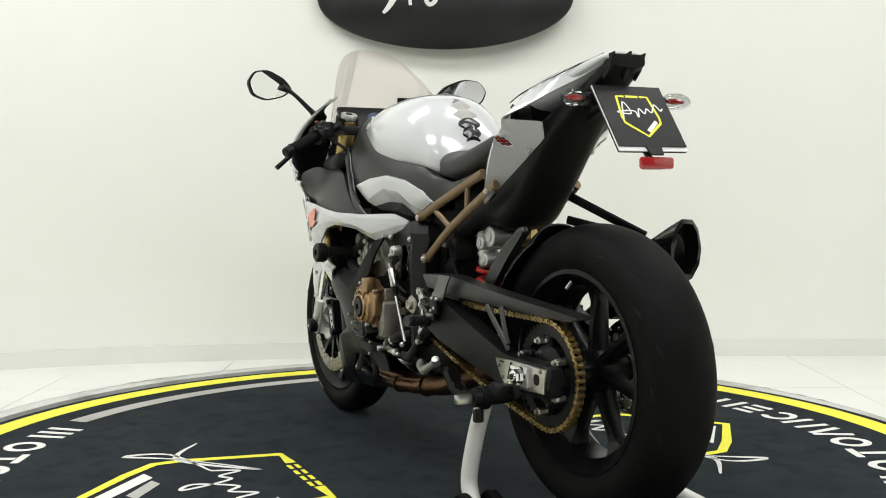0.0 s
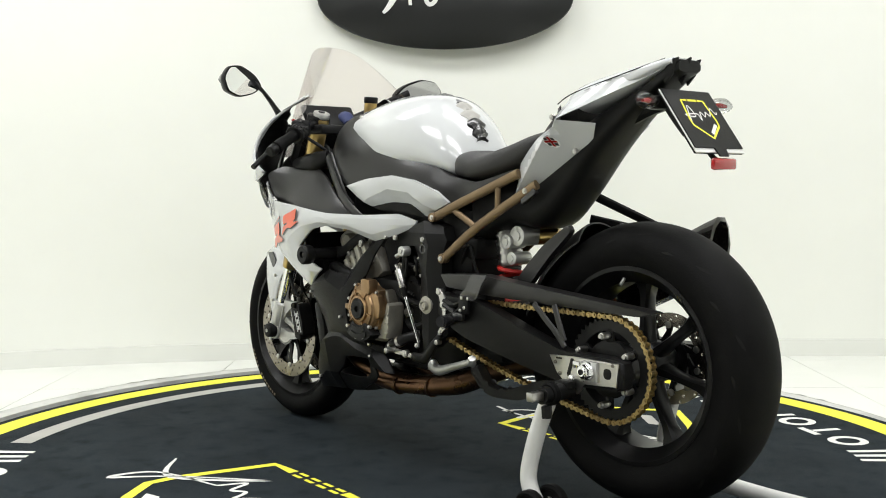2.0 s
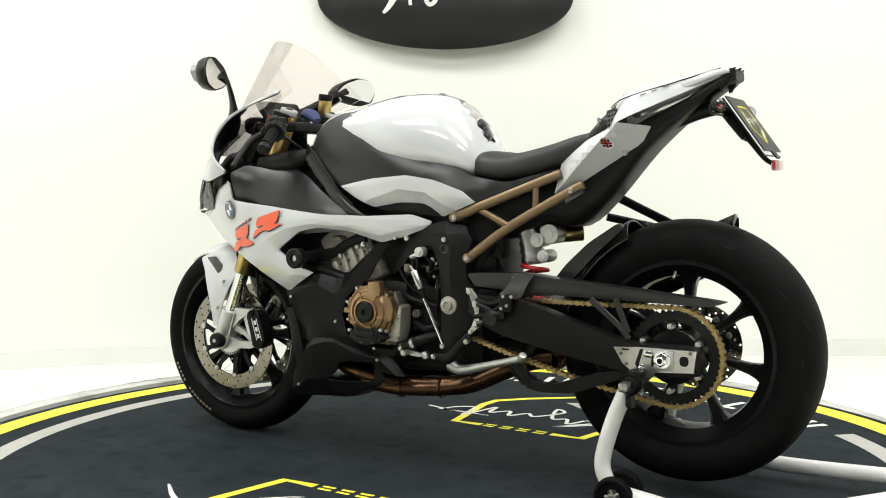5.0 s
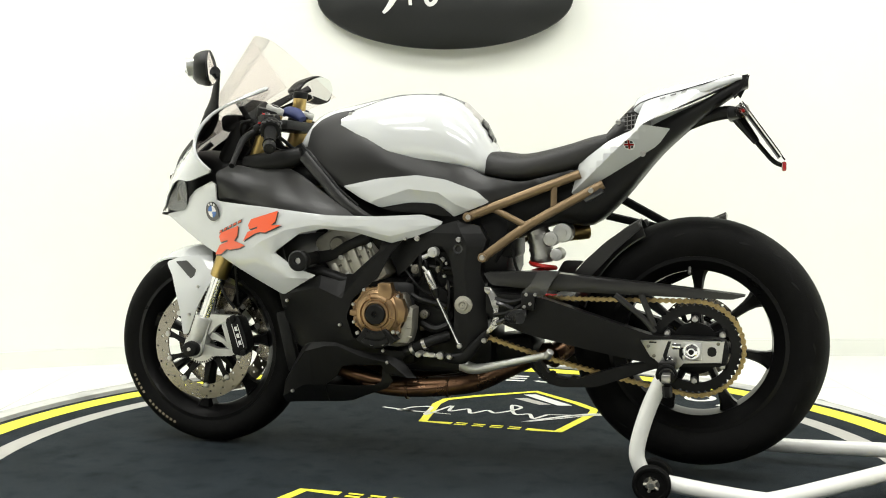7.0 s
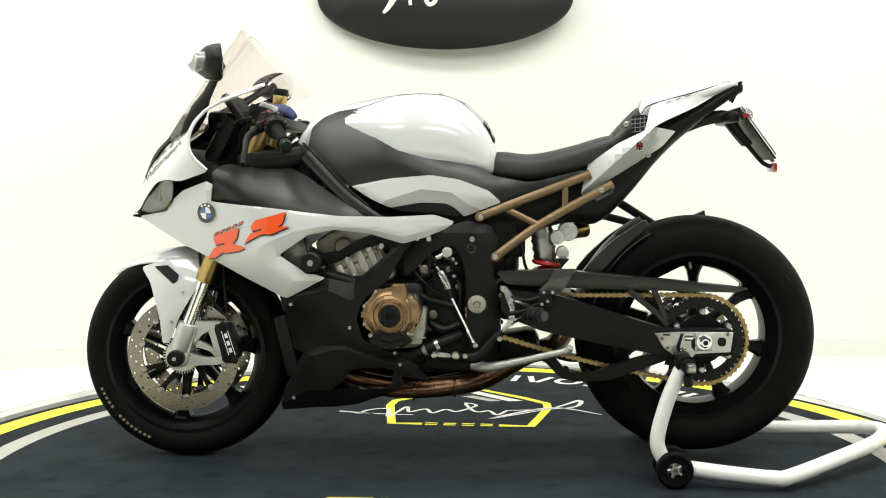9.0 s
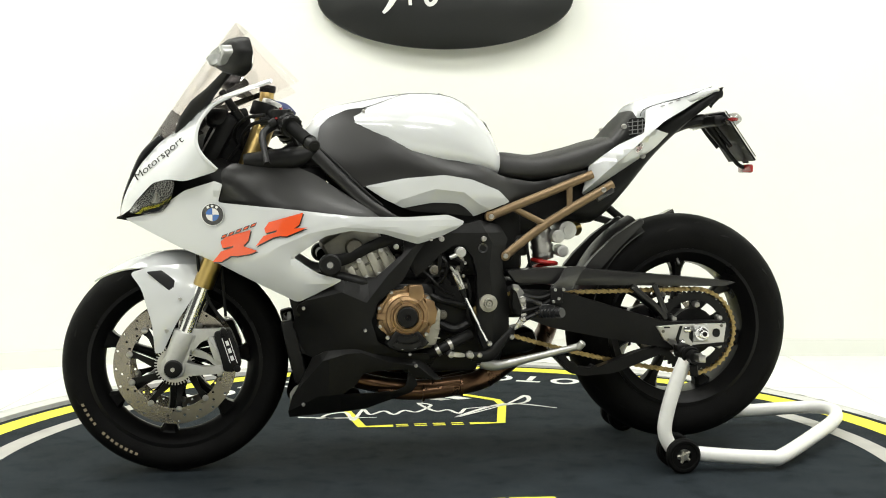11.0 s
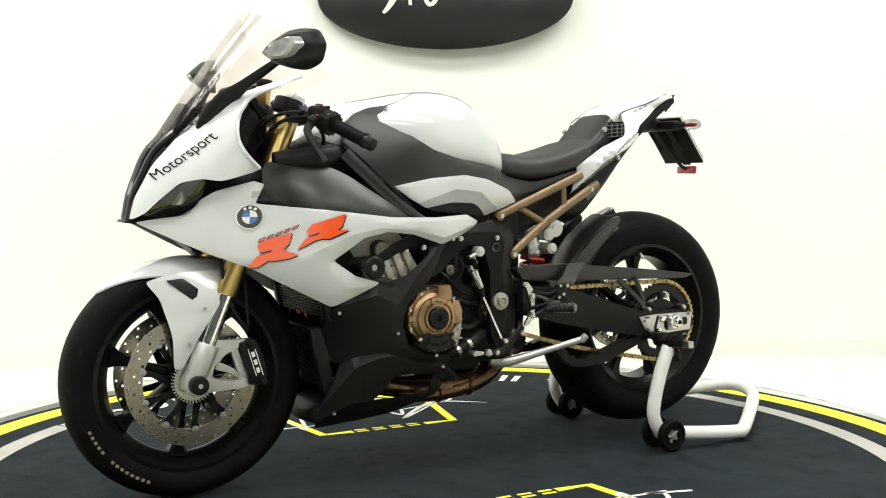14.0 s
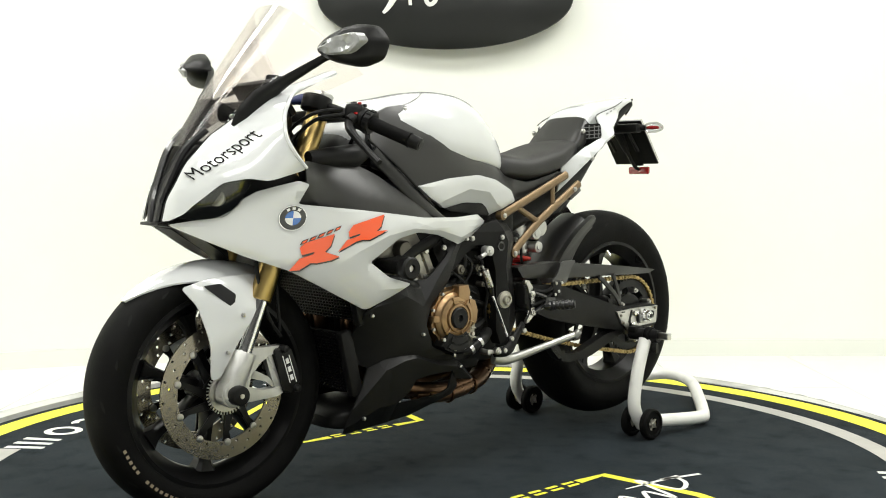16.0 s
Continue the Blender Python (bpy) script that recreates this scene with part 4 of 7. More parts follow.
    # clip-on
    g0, g1 = Vector((0.440, s * 0.200, 0.940)), Vector((0.372, s * 0.350, 0.871))
    bm = bmesh.new()
    add_cyl(bm, Vector((0.49, s * 0.105, 0.975)), g0 + (g1 - g0) * 0.2, 0.012)
    add_cyl(bm, Vector((0.497, s * 0.105, 0.955)), Vector((0.486, s * 0.105, 0.990)), 0.036, segs=24, bevel=0.003)
    part("clip_on", bm, BLACKP, fk, "black clip-on handlebar")
    bm = bmesh.new()
    add_tube(bm, [g0 + (g1 - g0) * u for u in (0.12, 0.16, 0.22, 0.5, 0.82, 0.84)], [0.022, 0.022, 0.017, 0.0165, 0.0165, 0.019], 18, n=2)
    part("grip", bm, RUBBER, fk, "black rubber grip")
    bm = bmesh.new()
    add_cyl(bm, g0 + (g1 - g0) * 0.84, g1, 0.017, 0.0155, 20, 0.003)
    part("bar_end", bm, BLACKP, fk, "black bar end weight")
    # Dark disc on the flat end paints the shade of the hollow bar.
    bm = bmesh.new()
    gd = (g1 - g0).normalized()
    add_cyl(bm, g1 - gd * 0.001, g1 + gd * 0.0015, 0.009, segs=16)
    part("bar_end_hole_dark", bm, DARK, fk)
    bm = bmesh.new()
    lathe(bm, [(0.016, -0.008), (0.027, -0.008), (0.028, -0.005), (0.028, 0.005), (0.026, 0.008), (0.016, 0.008)], 28, closed=True)
    for k in range(14):
        a = 2 * math.pi * k / 14
        add_box(bm, (0.0285 * math.cos(a), 0, 0.0285 * math.sin(a)), (0.003, 0.014, 0.005), 0.0008, Matrix.Rotation(-a, 3, "Y"))
    part("grip_flange", bm, BLACKP, fk, "ribbed black grip flange", at=Matrix.Translation(g0 + (g1 - g0) * 0.2) @ Vector((0, 1, 0)).rotation_difference(gd).to_matrix().to_4x4())
    bm = bmesh.new()
    add_box(bm, g0 + (g1 - g0) * -0.02 + Vector((0.005, 0, 0.004)), (0.045, 0.055, 0.05), 0.010, Matrix.Rotation(radians(-38 * s), 3, "Z"))
    add_cyl(bm, g0 + (g1 - g0) * 0.02, g0 + (g1 - g0) * 0.14, 0.028, segs=20, bevel=0.003)
    part("switch_block", bm, BLACKP, fk, "black switch block")
    bm = bmesh.new()
    add_tube(bm, [g0 + Vector((0.025, 0, -0.01)), (0.495, s * 0.245, 0.905), (0.492, s * 0.300, 0.860), (0.486, s * 0.340, 0.828)], [0.011, 0.010, 0.0075, 0.008], 10)
    add_cyl(bm, (0.478, s * 0.215, 0.928), (0.462, s * 0.215, 0.938), 0.013, segs=12, bevel=0.002)
    part("lever", bm, BLACKP, fk, "black hand lever")
    sw = bmesh.new()
    for q, h in (((0.01, 0.0, 0.030), 0.010), ((-0.012, 0.012, 0.026), 0.008), ((-0.030, 0.004, 0.006), 0.009)):
        add_box(sw, g0 + Vector((q[0], s * q[1], q[2])), (h, h * 1.5, h), 0.002)
    part("switch", sw, BLACKD, fk, "small black switches")
    sw = bmesh.new()
    lathe(sw, [(0.014, -0.004), (0.0155, -0.002), (0.0155, 0.002), (0.014, 0.004)], 20, closed=True)
    ax_ = (g1 - g0).normalized()
    part("clamp_ring", sw, STEEL, fk, "silver clamp ring", at=Matrix.Translation(g0 - ax_ * 0.02) @ Vector((0, 1, 0)).rotation_difference(ax_).to_matrix().to_4x4())
    bm = bmesh.new()
    t0 = base + up * 0.505
    add_cyl(bm, t0, t0 + up * 0.018, 0.026, segs=24, bevel=0.003)
    part("fork_cap", bm, ALU, fk, "silver fork cap")
for z0, w0 in ((0.945, 0.29), (0.80, 0.27)):
    bm = bmesh.new()
    xx = 0.658 - 0.386 * (z0 - 0.51)
    add_box(bm, (xx - 0.03, 0, z0), (0.09, w0, 0.028), 0.008)
    part("fork_yoke", bm, BLACKP, BK, "black fork yoke")
bm = bmesh.new()
add_tube(bm, [(0.495, 0.00, 0.985), (0.47, 0.02, 0.990), (0.44, 0.035, 0.982), (0.415, 0.045, 0.965)], [0.008, 0.015, 0.016, 0.009], 14, flat=1.4)
bm2 = bmesh.new()
add_cyl(bm2, (0.49, -0.092, 0.99), (0.484, -0.092, 1.038), 0.020, segs=24, bevel=0.003)
res_ = part("brake_reservoir", bm2, GOLD, BK, "amber brake fluid reservoir")
bm2 = bmesh.new()
add_cyl(bm2, (0.484, -0.092, 1.036), (0.482, -0.092, 1.056), 0.0225, segs=24, bevel=0.003)
part("reservoir_cap", bm2, BLACKP, res_, "black reservoir cap")
part("blue_cover", bm, BLUECAP, BK, "dark blue cloth cover")

# lower fairing and belly pan
BEL1 = [(0.412, 0.194, 0.468), (0.302, 0.215, 0.531), (0.265, 0.21, 0.521), (0.23, 0.20, 0.534), (0.208, 0.20, 0.535), (0.133, 0.19, 0.60), (0.131, 0.18, 0.635), (0.06, 0.17, 0.642), (0.10, 0.18, 0.593), (0.137, 0.188, 0.526), (0.205, 0.198, 0.470),
        (0.222, 0.20, 0.42), (0.205, 0.20, 0.365), (0.15, 0.19, 0.335), (0.05, 0.172, 0.325), (0.09, 0.17, 0.290), (0.17, 0.178, 0.310), (0.27, 0.18, 0.326), (0.35, 0.164, 0.312), (0.418, 0.128, 0.338), (0.425, 0.155, 0.41)]
BEL2 = [(0.375, 0.322), (0.345, 0.340), (0.286, 0.354), (0.253, 0.356), (0.180, 0.332), (0.122, 0.325), (0.090, 0.318), (0.032, 0.256), (0.082, 0.262), (0.112, 0.268), (0.125, 0.290), (0.204, 0.287), (0.243, 0.280), (0.262, 0.250),
        (0.300, 0.222), (0.300, 0.172), (0.436, 0.160), (0.440, 0.178), (0.428, 0.222), (0.400, 0.272)]
STRUT = [(0.305, 0.224), (0.221, 0.224), (0.150, 0.232), (0.130, 0.242), (0.122, 0.288), (0.106, 0.268), (0.098, 0.245), (0.114, 0.225), (0.188, 0.195), (0.230, 0.178), (0.305, 0.171)]


BTOP = [(0.03, 0.240), (0.10, 0.298), (0.18, 0.312), (0.25, 0.338), (0.29, 0.336), (0.35, 0.318), (0.40, 0.258), (0.475, 0.165)]
BMID = [(0.03, 0.225), (0.20, 0.232), (0.36, 0.222), (0.475, 0.160)]


def f_belly(x, z):
    """The belly pan: a narrow bevel along its upper edge, then two flat facets turned inwards."""
    zt = float(np.interp(x, [p[0] for p in BTOP], [p[1] for p in BTOP]))
    y = 0.196 - 0.9 * max(0.0, z - zt) - 0.20 * below(BTOP, x, z) - 0.45 * below(BMID, x, z)
    return y - 0.065 * max(0.0, (x - 0.33) / 0.14) ** 1.4 - 0.012 * max(0.0, (0.12 - x) / 0.1)


LFOLD = [(0.43, 0.470), (0.30, 0.500), (0.235, 0.470), (0.175, 0.545), (0.10, 0.620)]
f_bel1 = surface(BEL1)
both("lower_fairing", lambda s: sheet(BEL1, 0.006, 0.002, side=s, r=0.08, cuts=(LFOLD[:3], LFOLD[2:]),
                                      f=lambda x, z: f_bel1(x, z) - (0.5 * max(0.0, z - float(np.interp(x, [0.10, 0.175, 0.235, 0.30, 0.43], [0.620, 0.545, 0.470, 0.500, 0.470]))) if x > 0.1 else 0.0)),
     BLACKP, BK, "matte black lower fairing with a folded edge", 9)
both("belly_pan", lambda s: sheet([(x, 0, z) for x, z in BEL2], 0.006, 0.002, side=s, r=0.06, f=f_belly, step=0.02, cuts=(BTOP, BMID)), BLACKP, BK, "matte black faceted belly pan", 9)
both("belly_strut", lambda s: sheet([(x, 0, z) for x, z in STRUT], 0.006, 0.003, side=s, r=0.10, f=lambda x, z: f_belly(x, z) - 0.004, step=0.014), BLACKP, BK, "matte black strip under the exhaust")
part("belly_floor", body([(0.432, 0.19, 0.160, 0.06, 0.175), (0.40, 0.215, 0.156, 0.100, 0.18), (0.30, 0.22, 0.160, 0.125, 0.18), (0.24, 0.20, 0.168, 0.12, 0.18)], 3, 4), BLACKP, BK, "black belly pan floor")

# radiators behind the front wheel: a frame, end tanks and thin slats
for zc, h, xc, w in ((0.535, 0.19, 0.438, 0.31), (0.335, 0.15, 0.432, 0.25)):
    rad = new("radiator")
    rad.parent = BK
    tagged(rad, "dark finned radiator in a black frame")
    rad.matrix_basis = Matrix.Translation((xc, 0, zc)) @ Matrix.Rotation(0.22, 4, "Y")
    bm = bmesh.new()
    add_box(bm, (-0.018, 0, 0), (0.012, w, h), 0.002)
    part("core", bm, DARK, rad)
    for s in (1, -1):
        bm = bmesh.new()
        add_box(bm, (-0.010, s * (w / 2 + 0.012), 0), (0.036, 0.028, h + 0.02), 0.008)
        part("end_tank", bm, BLACKP, rad)
    slat = bmesh.new()
    add_box(slat, (0, 0, 0), (0.010, w, 0.0022))
    SLAT = finish(slat, "slat", DARK)
    for k in range(int(h / 0.008)):
        share("slat", SLAT, rad, Matrix.Translation((-0.006, 0, -h / 2 + 0.004 + k * 0.008)))
    post = bmesh.new()
    add_box(post, (0, 0, 0), (0.008, 0.0022, h))
    POST = finish(post, "slat", DARK)
    for k in range(int(w / 0.012)):
        share("slat", POST, rad, Matrix.Translation((-0.004, -w / 2 + 0.006 + k * 0.012, 0)))
for s in (1, -1):
    bm = bmesh.new()
    plate(bm, round_outline([(0.43, 0.56), (0.385, 0.55), (0.365, 0.45), (0.385, 0.33), (0.415, 0.33), (0.40, 0.45)], 0.2), s * 0.136, s * 0.142, 0.002)
    part("radiator_shroud", bm, BLACKP, BK, "black radiator side shroud")

# engine
bm = bmesh.new()
add_box(bm, (0.16, 0, 0.40), (0.24, 0.29, 0.24), 0.03)
add_box(bm, (-0.06, 0, 0.42), (0.20, 0.16, 0.30), 0.03)
add_box(bm, (0.02, 0, 0.455), (0.22, 0.15, 0.40), 0.02)
part("crankcase", bm, DARK, BK, "dark engine casing")
bm = bmesh.new()
add_box(bm, (0.235, 0, 0.575), (0.15, 0.28, 0.20), 0.02, Matrix.Rotation(radians(32), 3, "Y"))
part("cylinder_head", bm, CASTG, BK, "grey cast cylinder head")
HEAD = [(0.292, 0.572), (0.262, 0.600), (0.213, 0.612), (0.172, 0.600), (0.156, 0.560), (0.185, 0.535), (0.255, 0.508), (0.284, 0.540)]
for s in (1, -1):
    hd_ = new("head_cover")
    hd_.parent = BK
    tagged(hd_, "grey cast head side cover with ribs and bolts")
    bm = bmesh.new()
    plate(bm, HEAD, s * 0.12, s * 0.150, 0.004)
    part("cover_body", bm, CASTG, hd_)
    ax_h, ay_h = Vector((0.91, 0, -0.41)), Vector((0.41, 0, 0.91))
    o = Vector((0.222, s * 0.150, 0.558))
    rot = Matrix.Rotation(radians(24.5), 3, "Y")
    for u, v, a, b, h in ((-0.046, 0.004, 0.020, 0.070, 0.020), (-0.016, 0.006, 0.022, 0.074, 0.026), (0.018, 0.004, 0.020, 0.068, 0.020), (0.048, 0.0, 0.020, 0.050, 0.026)):
        bm = bmesh.new()
        add_box(bm, o + ax_h * u + ay_h * v, (a, h, b), 0.005, rot)
        part("cover_boss", bm, CASTG, hd_)
    for v in (-0.030, 0.012, 0.040):
        bm = bmesh.new()
        add_box(bm, o + ay_h * v, (0.118, 0.012, 0.006), 0.002, rot)
        part("cover_rib", bm, CASTD, hd_)
    for u, v in ((-0.046, 0.032), (-0.016, -0.026), (0.018, 0.030), (0.048, -0.018), (-0.046, -0.022), (0.018, -0.020)):
        c = o + ax_h * u + ay_h * v
        bm = bmesh.new()
        add_cyl(bm, c + Vector((0, s * 0.008, 0)), c + Vector((0, s * 0.018, 0)), 0.0068, segs=12, bevel=0.0015)
        add_cyl(bm, c + Vector((0, s * 0.017, 0)), c + Vector((0, s * 0.019, 0)), 0.0035, segs=6)
        part("bolt", bm, STEEL, hd_)
    bm = bmesh.new()
    lathe(bm, [(0.001, 0.0), (0.020, 0.0), (0.024, -0.006), (0.024, -0.03)], 24)
    part("cam_cap", bm, CASTD, hd_, at=Matrix.Translation((0.262, s * 0.166, 0.612)) @ Matrix.Rotation(0 if s > 0 else math.pi, 4, "Z"))
    bm = bmesh.new()
    add_tube(bm, [(0.30, s * 0.15, 0.50), (0.275, s * 0.165, 0.485), (0.262, s * 0.16, 0.45), (0.27, s * 0.14, 0.41)], 0.013, 12)
    part("drain_hose", bm, BLACKP, hd_, "black bent hose")
bm = bmesh.new()
add_box(bm, (0.10, 0, 0.68), (0.40, 0.24, 0.18), 0.03)
add_box(bm, (-0.10, 0, 0.62), (0.22, 0.20, 0.20), 0.03)
part("airbox", bm, BLACKP, BK, "black airbox")

# --- engine side covers
cover = new("engine_cover")
cover.parent = BK
cover.matrix_basis = Matrix.Translation((0.130, 0.206, 0.432))
tagged(cover, "bronze cast engine side cover with bolted edge")
LOBES = (18, 58, 100, 140, 182, 222, 300, 340)
ol = []
for k in range(96):
    a = 3.75 * k
    r = 0.071
    for b in LOBES:
        d = abs((a - b + 180) % 360 - 180)
        r += 0.009 * math.exp(-(d / 6.0) ** 2)
    ol.append((r * math.cos(radians(a)), r * math.sin(radians(a))))
bm = bmesh.new()
plate(bm, ol, -0.040, -0.010, 0.003)
part("cover_flange", bm, COVERB, cover)
bm = bmesh.new()
lathe(bm, [(0.066, -0.012), (0.066, -0.004), (0.063, 0.0), (0.056, 0.004), (0.054, 0.009), (0.045, 0.012), (0.043, 0.008), (0.038, 0.009), (0.036, 0.016), (0.031, 0.017), (0.029, 0.010), (0.001, 0.010)], 56)
part("cover_dome", bm, COVERB, cover, angle=25)
bm = bmesh.new()
plate(bm, [(-0.006, 0.030), (-0.004, 0.082), (-0.010, 0.084), (-0.040, 0.084), (-0.046, 0.066), (-0.044, 0.046), (-0.030, 0.030)], -0.02, 0.010, 0.004)
part("cover_tab", bm, COVERB, cover, "raised bronze boss")
bm = bmesh.new()
plate(bm, [(-0.044, 0.050), (-0.072, 0.040), (-0.082, 0.012), (-0.076, -0.020), (-0.056, -0.030), (-0.058, 0.010)], -0.02, 0.002, 0.004)
part("cover_tab", bm, COVERB, cover, "raised bronze boss")
bm = bmesh.new()
plate(bm, [(0.055, 0.010), (0.078, 0.008), (0.079, -0.006), (0.055, -0.010)], -0.02, 0.004, 0.003)
part("cover_tab", bm, COVERB, cover)
bm = bmesh.new()
lathe(bm, [(0.0275, 0.008), (0.0275, 0.018), (0.025, 0.021), (0.009, 0.021), (0.008, 0.014), (0.001, 0.014)], 32)
part("cover_plug", bm, BLACKP, cover, "black rubber plug")
for k, a in enumerate((70, 128, 196, 250, 318)):
    rb = bmesh.new()
    add_box(rb, (0.047, 0.011, 0), (0.020, 0.006, 0.0035), 0.001)
    part("cover_rib", rb, COVERB, cover, at=Matrix.Rotation(-radians(a), 4, "Y"))
bm = bmesh.new()
ol = [(0.090 * math.cos(radians(a)), 0.090 * math.sin(radians(a))) for a in range(-130, -44, 8)] + [(0.046 * math.cos(radians(a)), 0.046 * math.sin(radians(a))) for a in range(-48, -131, -8)]
plate(bm, ol, -0.025, 0.014, 0.005, 3)
pad = part("cover_slider", bm, BLACKP, cover, "black crash pad")
for r0, r1, a0, a1 in ((0.052, 0.066, -118, -62), (0.071, 0.084, -120, -60)):
    bm = bmesh.new()
    plate(bm, [(r0 * math.cos(radians(a)), r0 * math.sin(radians(a))) for a in range(a0, a1 + 1, 8)] + [(r1 * math.cos(radians(a)), r1 * math.sin(radians(a))) for a in range(a1, a0 - 1, -8)], 0.010, 0.018, 0.002)
    part("pad_rib", bm, DARK, pad)
for x, z in ((-0.050, -0.046), (0.052, -0.052), (0.012, -0.080), (-0.020, -0.078)):
    bm = bmesh.new()
    add_cyl(bm, (x, 0.008, z), (x, 0.017, z), 0.0055, segs=12, bevel=0.001)
    part("pad_bolt", bm, STEEL, pad)
bolt_bm = bmesh.new()
add_cyl(bolt_bm, (0, -0.004, 0), (0, 0.004, 0), 0.0050, 0.0045, 12, 0.001)
BOLT = finish(bolt_bm, "bolt", STEEL)
bb = bmesh.new()
add_cyl(bb, (0, -0.004, 0), (0, 0.004, 0), 0.0078, 0.007, 12, 0.0015)
add_cyl(bb, (0, 0.003, 0), (0, 0.006, 0), 0.0042, segs=6)
BIGBOLT = finish(bb, "bolt", STEEL)
for a in LOBES:
    share("bolt", BOLT, cover, Matrix.Translation((0.0745 * math.cos(radians(a)), -0.006, 0.0745 * math.sin(radians(a)))))
bm = bmesh.new()
plate(bm, round_outline([(0.16, 0.345), (0.06, 0.338), (0.045, 0.37), (0.050, 0.44), (0.065, 0.49), (0.12, 0.47), (0.15, 0.41)], 0.25), 0.13, 0.172, 0.006)
part("cover_base", bm, CASTD, BK, "silver engine casing edge")
for s in (1, -1):
    bm = bmesh.new()
    plate(bm, [(0.098, 0.352), (0.050, 0.352), (0.040, 0.385), (0.036, 0.445), (0.046, 0.452), (0.058, 0.400), (0.085, 0.378)], s * 0.13, s * 0.186, 0.004)
    for z0 in (0.37, 0.395, 0.42):
        add_box(bm, (0.046, s * 0.186, z0), (0.016, 0.006, 0.004), 0.001)
    part("casing_rim", bm, CASTG, BK, "bare cast aluminium casing rim")
bm = bmesh.new()
lathe(bm, [(0.001, 0.0), (0.05, 0.0), (0.062, -0.012), (0.066, -0.05), (0.001, -0.05)], 32)
part("clutch_cover", bm, COVERB, BK, "bronze clutch cover", at=Matrix.Translation((0.06, -0.20, 0.42)) @ Matrix.Rotation(math.pi, 4, "Z"))

# main frame plates with the opening for the linkage
FR = [(0.136, 0.607), (0.091, 0.640), (0.052, 0.645), (-0.005, 0.662), (-0.076, 0.682), (-0.134, 0.668), (-0.156, 0.630), (-0.146, 0.600), (-0.140, 0.546), (-0.152, 0.508), (-0.158, 0.447), (-0.160, 0.385),
      (-0.118, 0.345), (-0.086, 0.332), (-0.070, 0.375), (-0.070, 0.445), (-0.068, 0.537), (-0.056, 0.583), (-0.034, 0.612), (-0.003, 0.611), (0.030, 0.590), (0.062, 0.556), (0.095, 0.528)]


def f_frame(x, z):
    """A cast plate with a ridge that runs down it and a flat either side."""
    xr = float(np.interp(z, [0.33, 0.45, 0.55, 0.62, 0.68], [-0.108, -0.112, -0.100, -0.108, -0.075]))
    y = 0.163 - 0.42 * max(0.0, xr - x) - 0.16 * max(0.0, x - xr)
    return y - 0.35 * max(0.0, z - 0.648)


for s in (1, -1):
    part("main_frame", sheet([(x, 0, z) for x, z in FR], 0.035, 0.003, side=s, f=f_frame, step=0.02, r=0.10, cuts=([(-0.108, 0.33), (-0.112, 0.45), (-0.100, 0.55), (-0.108, 0.62), (-0.075, 0.68)], [(-0.2, 0.648), (0.2, 0.648)])), BLACKP, BK, "satin black cast main frame with a ridge", angle=8)
    # Round bolt recess: its dark is put in with a black disc.
    bm = bmesh.new()
    lathe(bm, [(0.001, -0.004), (0.008, -0.004), (0.009, 0.003), (0.013, 0.004), (0.014, -0.004)], 24)
    part("frame_recess_dark", bm, BLACKD, BK, "black disc for a shaded bolt recess", at=Matrix.Translation((-0.083, s * 0.160, 0.607)) @ Matrix.Rotation(0 if s > 0 else math.pi, 4, "Z"))
    bm = bmesh.new()
    plate(bm, [(0.05, 0.60), (-0.04, 0.62), (-0.06, 0.55), (-0.06, 0.40), (0.0, 0.36), (0.05, 0.42), (0.09, 0.55)], s * 0.06, s * 0.085, 0.004)
    part("gearbox_cover", bm, DARK, BK)
    bm = bmesh.new()
    add_tube(bm, [(0.36, s * 0.155, 0.86), (0.30, s * 0.172, 0.80), (0.235, s * 0.188, 0.735), (0.17, s * 0.19, 0.69), (0.10, s * 0.175, 0.66)], [0.020, 0.020, 0.018, 0.014, 0.010], 12, flat=0.45)
    part("frame_spar", bm, GREYBLK, BK, "satin black frame spar")
    bm = bmesh.new()
    add_tube(bm, [(0.37, s * 0.15, 0.89), (0.30, s * 0.178, 0.825), (0.24, s * 0.192, 0.765), (0.19, s * 0.190, 0.722)], 0.0035, 8)
    part("trim_strip", bm, BLACKP, BK)
bm = bmesh.new()
lathe(bm, [(0.001, 0.010), (0.007, 0.010), (0.007, 0.006), (0.010, 0.014), (0.013, 0.014), (0.014, 0.004), (0.024, 0.002), (0.025, -0.006), (0.001, -0.006)], 28)
part("pivot_bolt", bm, CASTG, BK, "silver swingarm pivot bolt", at=Matrix.Translation((-0.098, 0.163, 0.458)))
for x, y, z in ((-0.085, 0.164, 0.632), (0.03, 0.166, 0.633), (-0.03, 0.13, 0.575), (0.155, 0.19, 0.615)):
    share("bolt", BIGBOLT, BK, Matrix.Translation((x, y, z)))

# gear linkage
bm = bmesh.new()
add_cyl(bm, (-0.001, 0.18, 0.548), (-0.023, 0.18, 0.498), 0.0105, segs=20, bevel=0.002)
add_cyl(bm, (0.010, 0.18, 0.560), (-0.001, 0.18, 0.546), 0.004, segs=10)
part("shift_sensor", bm, STEEL, BK, "silver quick-shift sensor")
bm = bmesh.new()
add_cyl(bm, (-0.022, 0.18, 0.50), (-0.030, 0.18, 0.475), 0.011, 0.006, 16)
part("sensor_boot", bm, BLACKP, BK)
bm = bmesh.new()
add_cyl(bm, (-0.028, 0.18, 0.482), (-0.089, 0.18, 0.358), 0.0042, segs=10)
part("shift_rod", bm, CHROME, BK, "thin polished shift rod")
bm = bmesh.new()
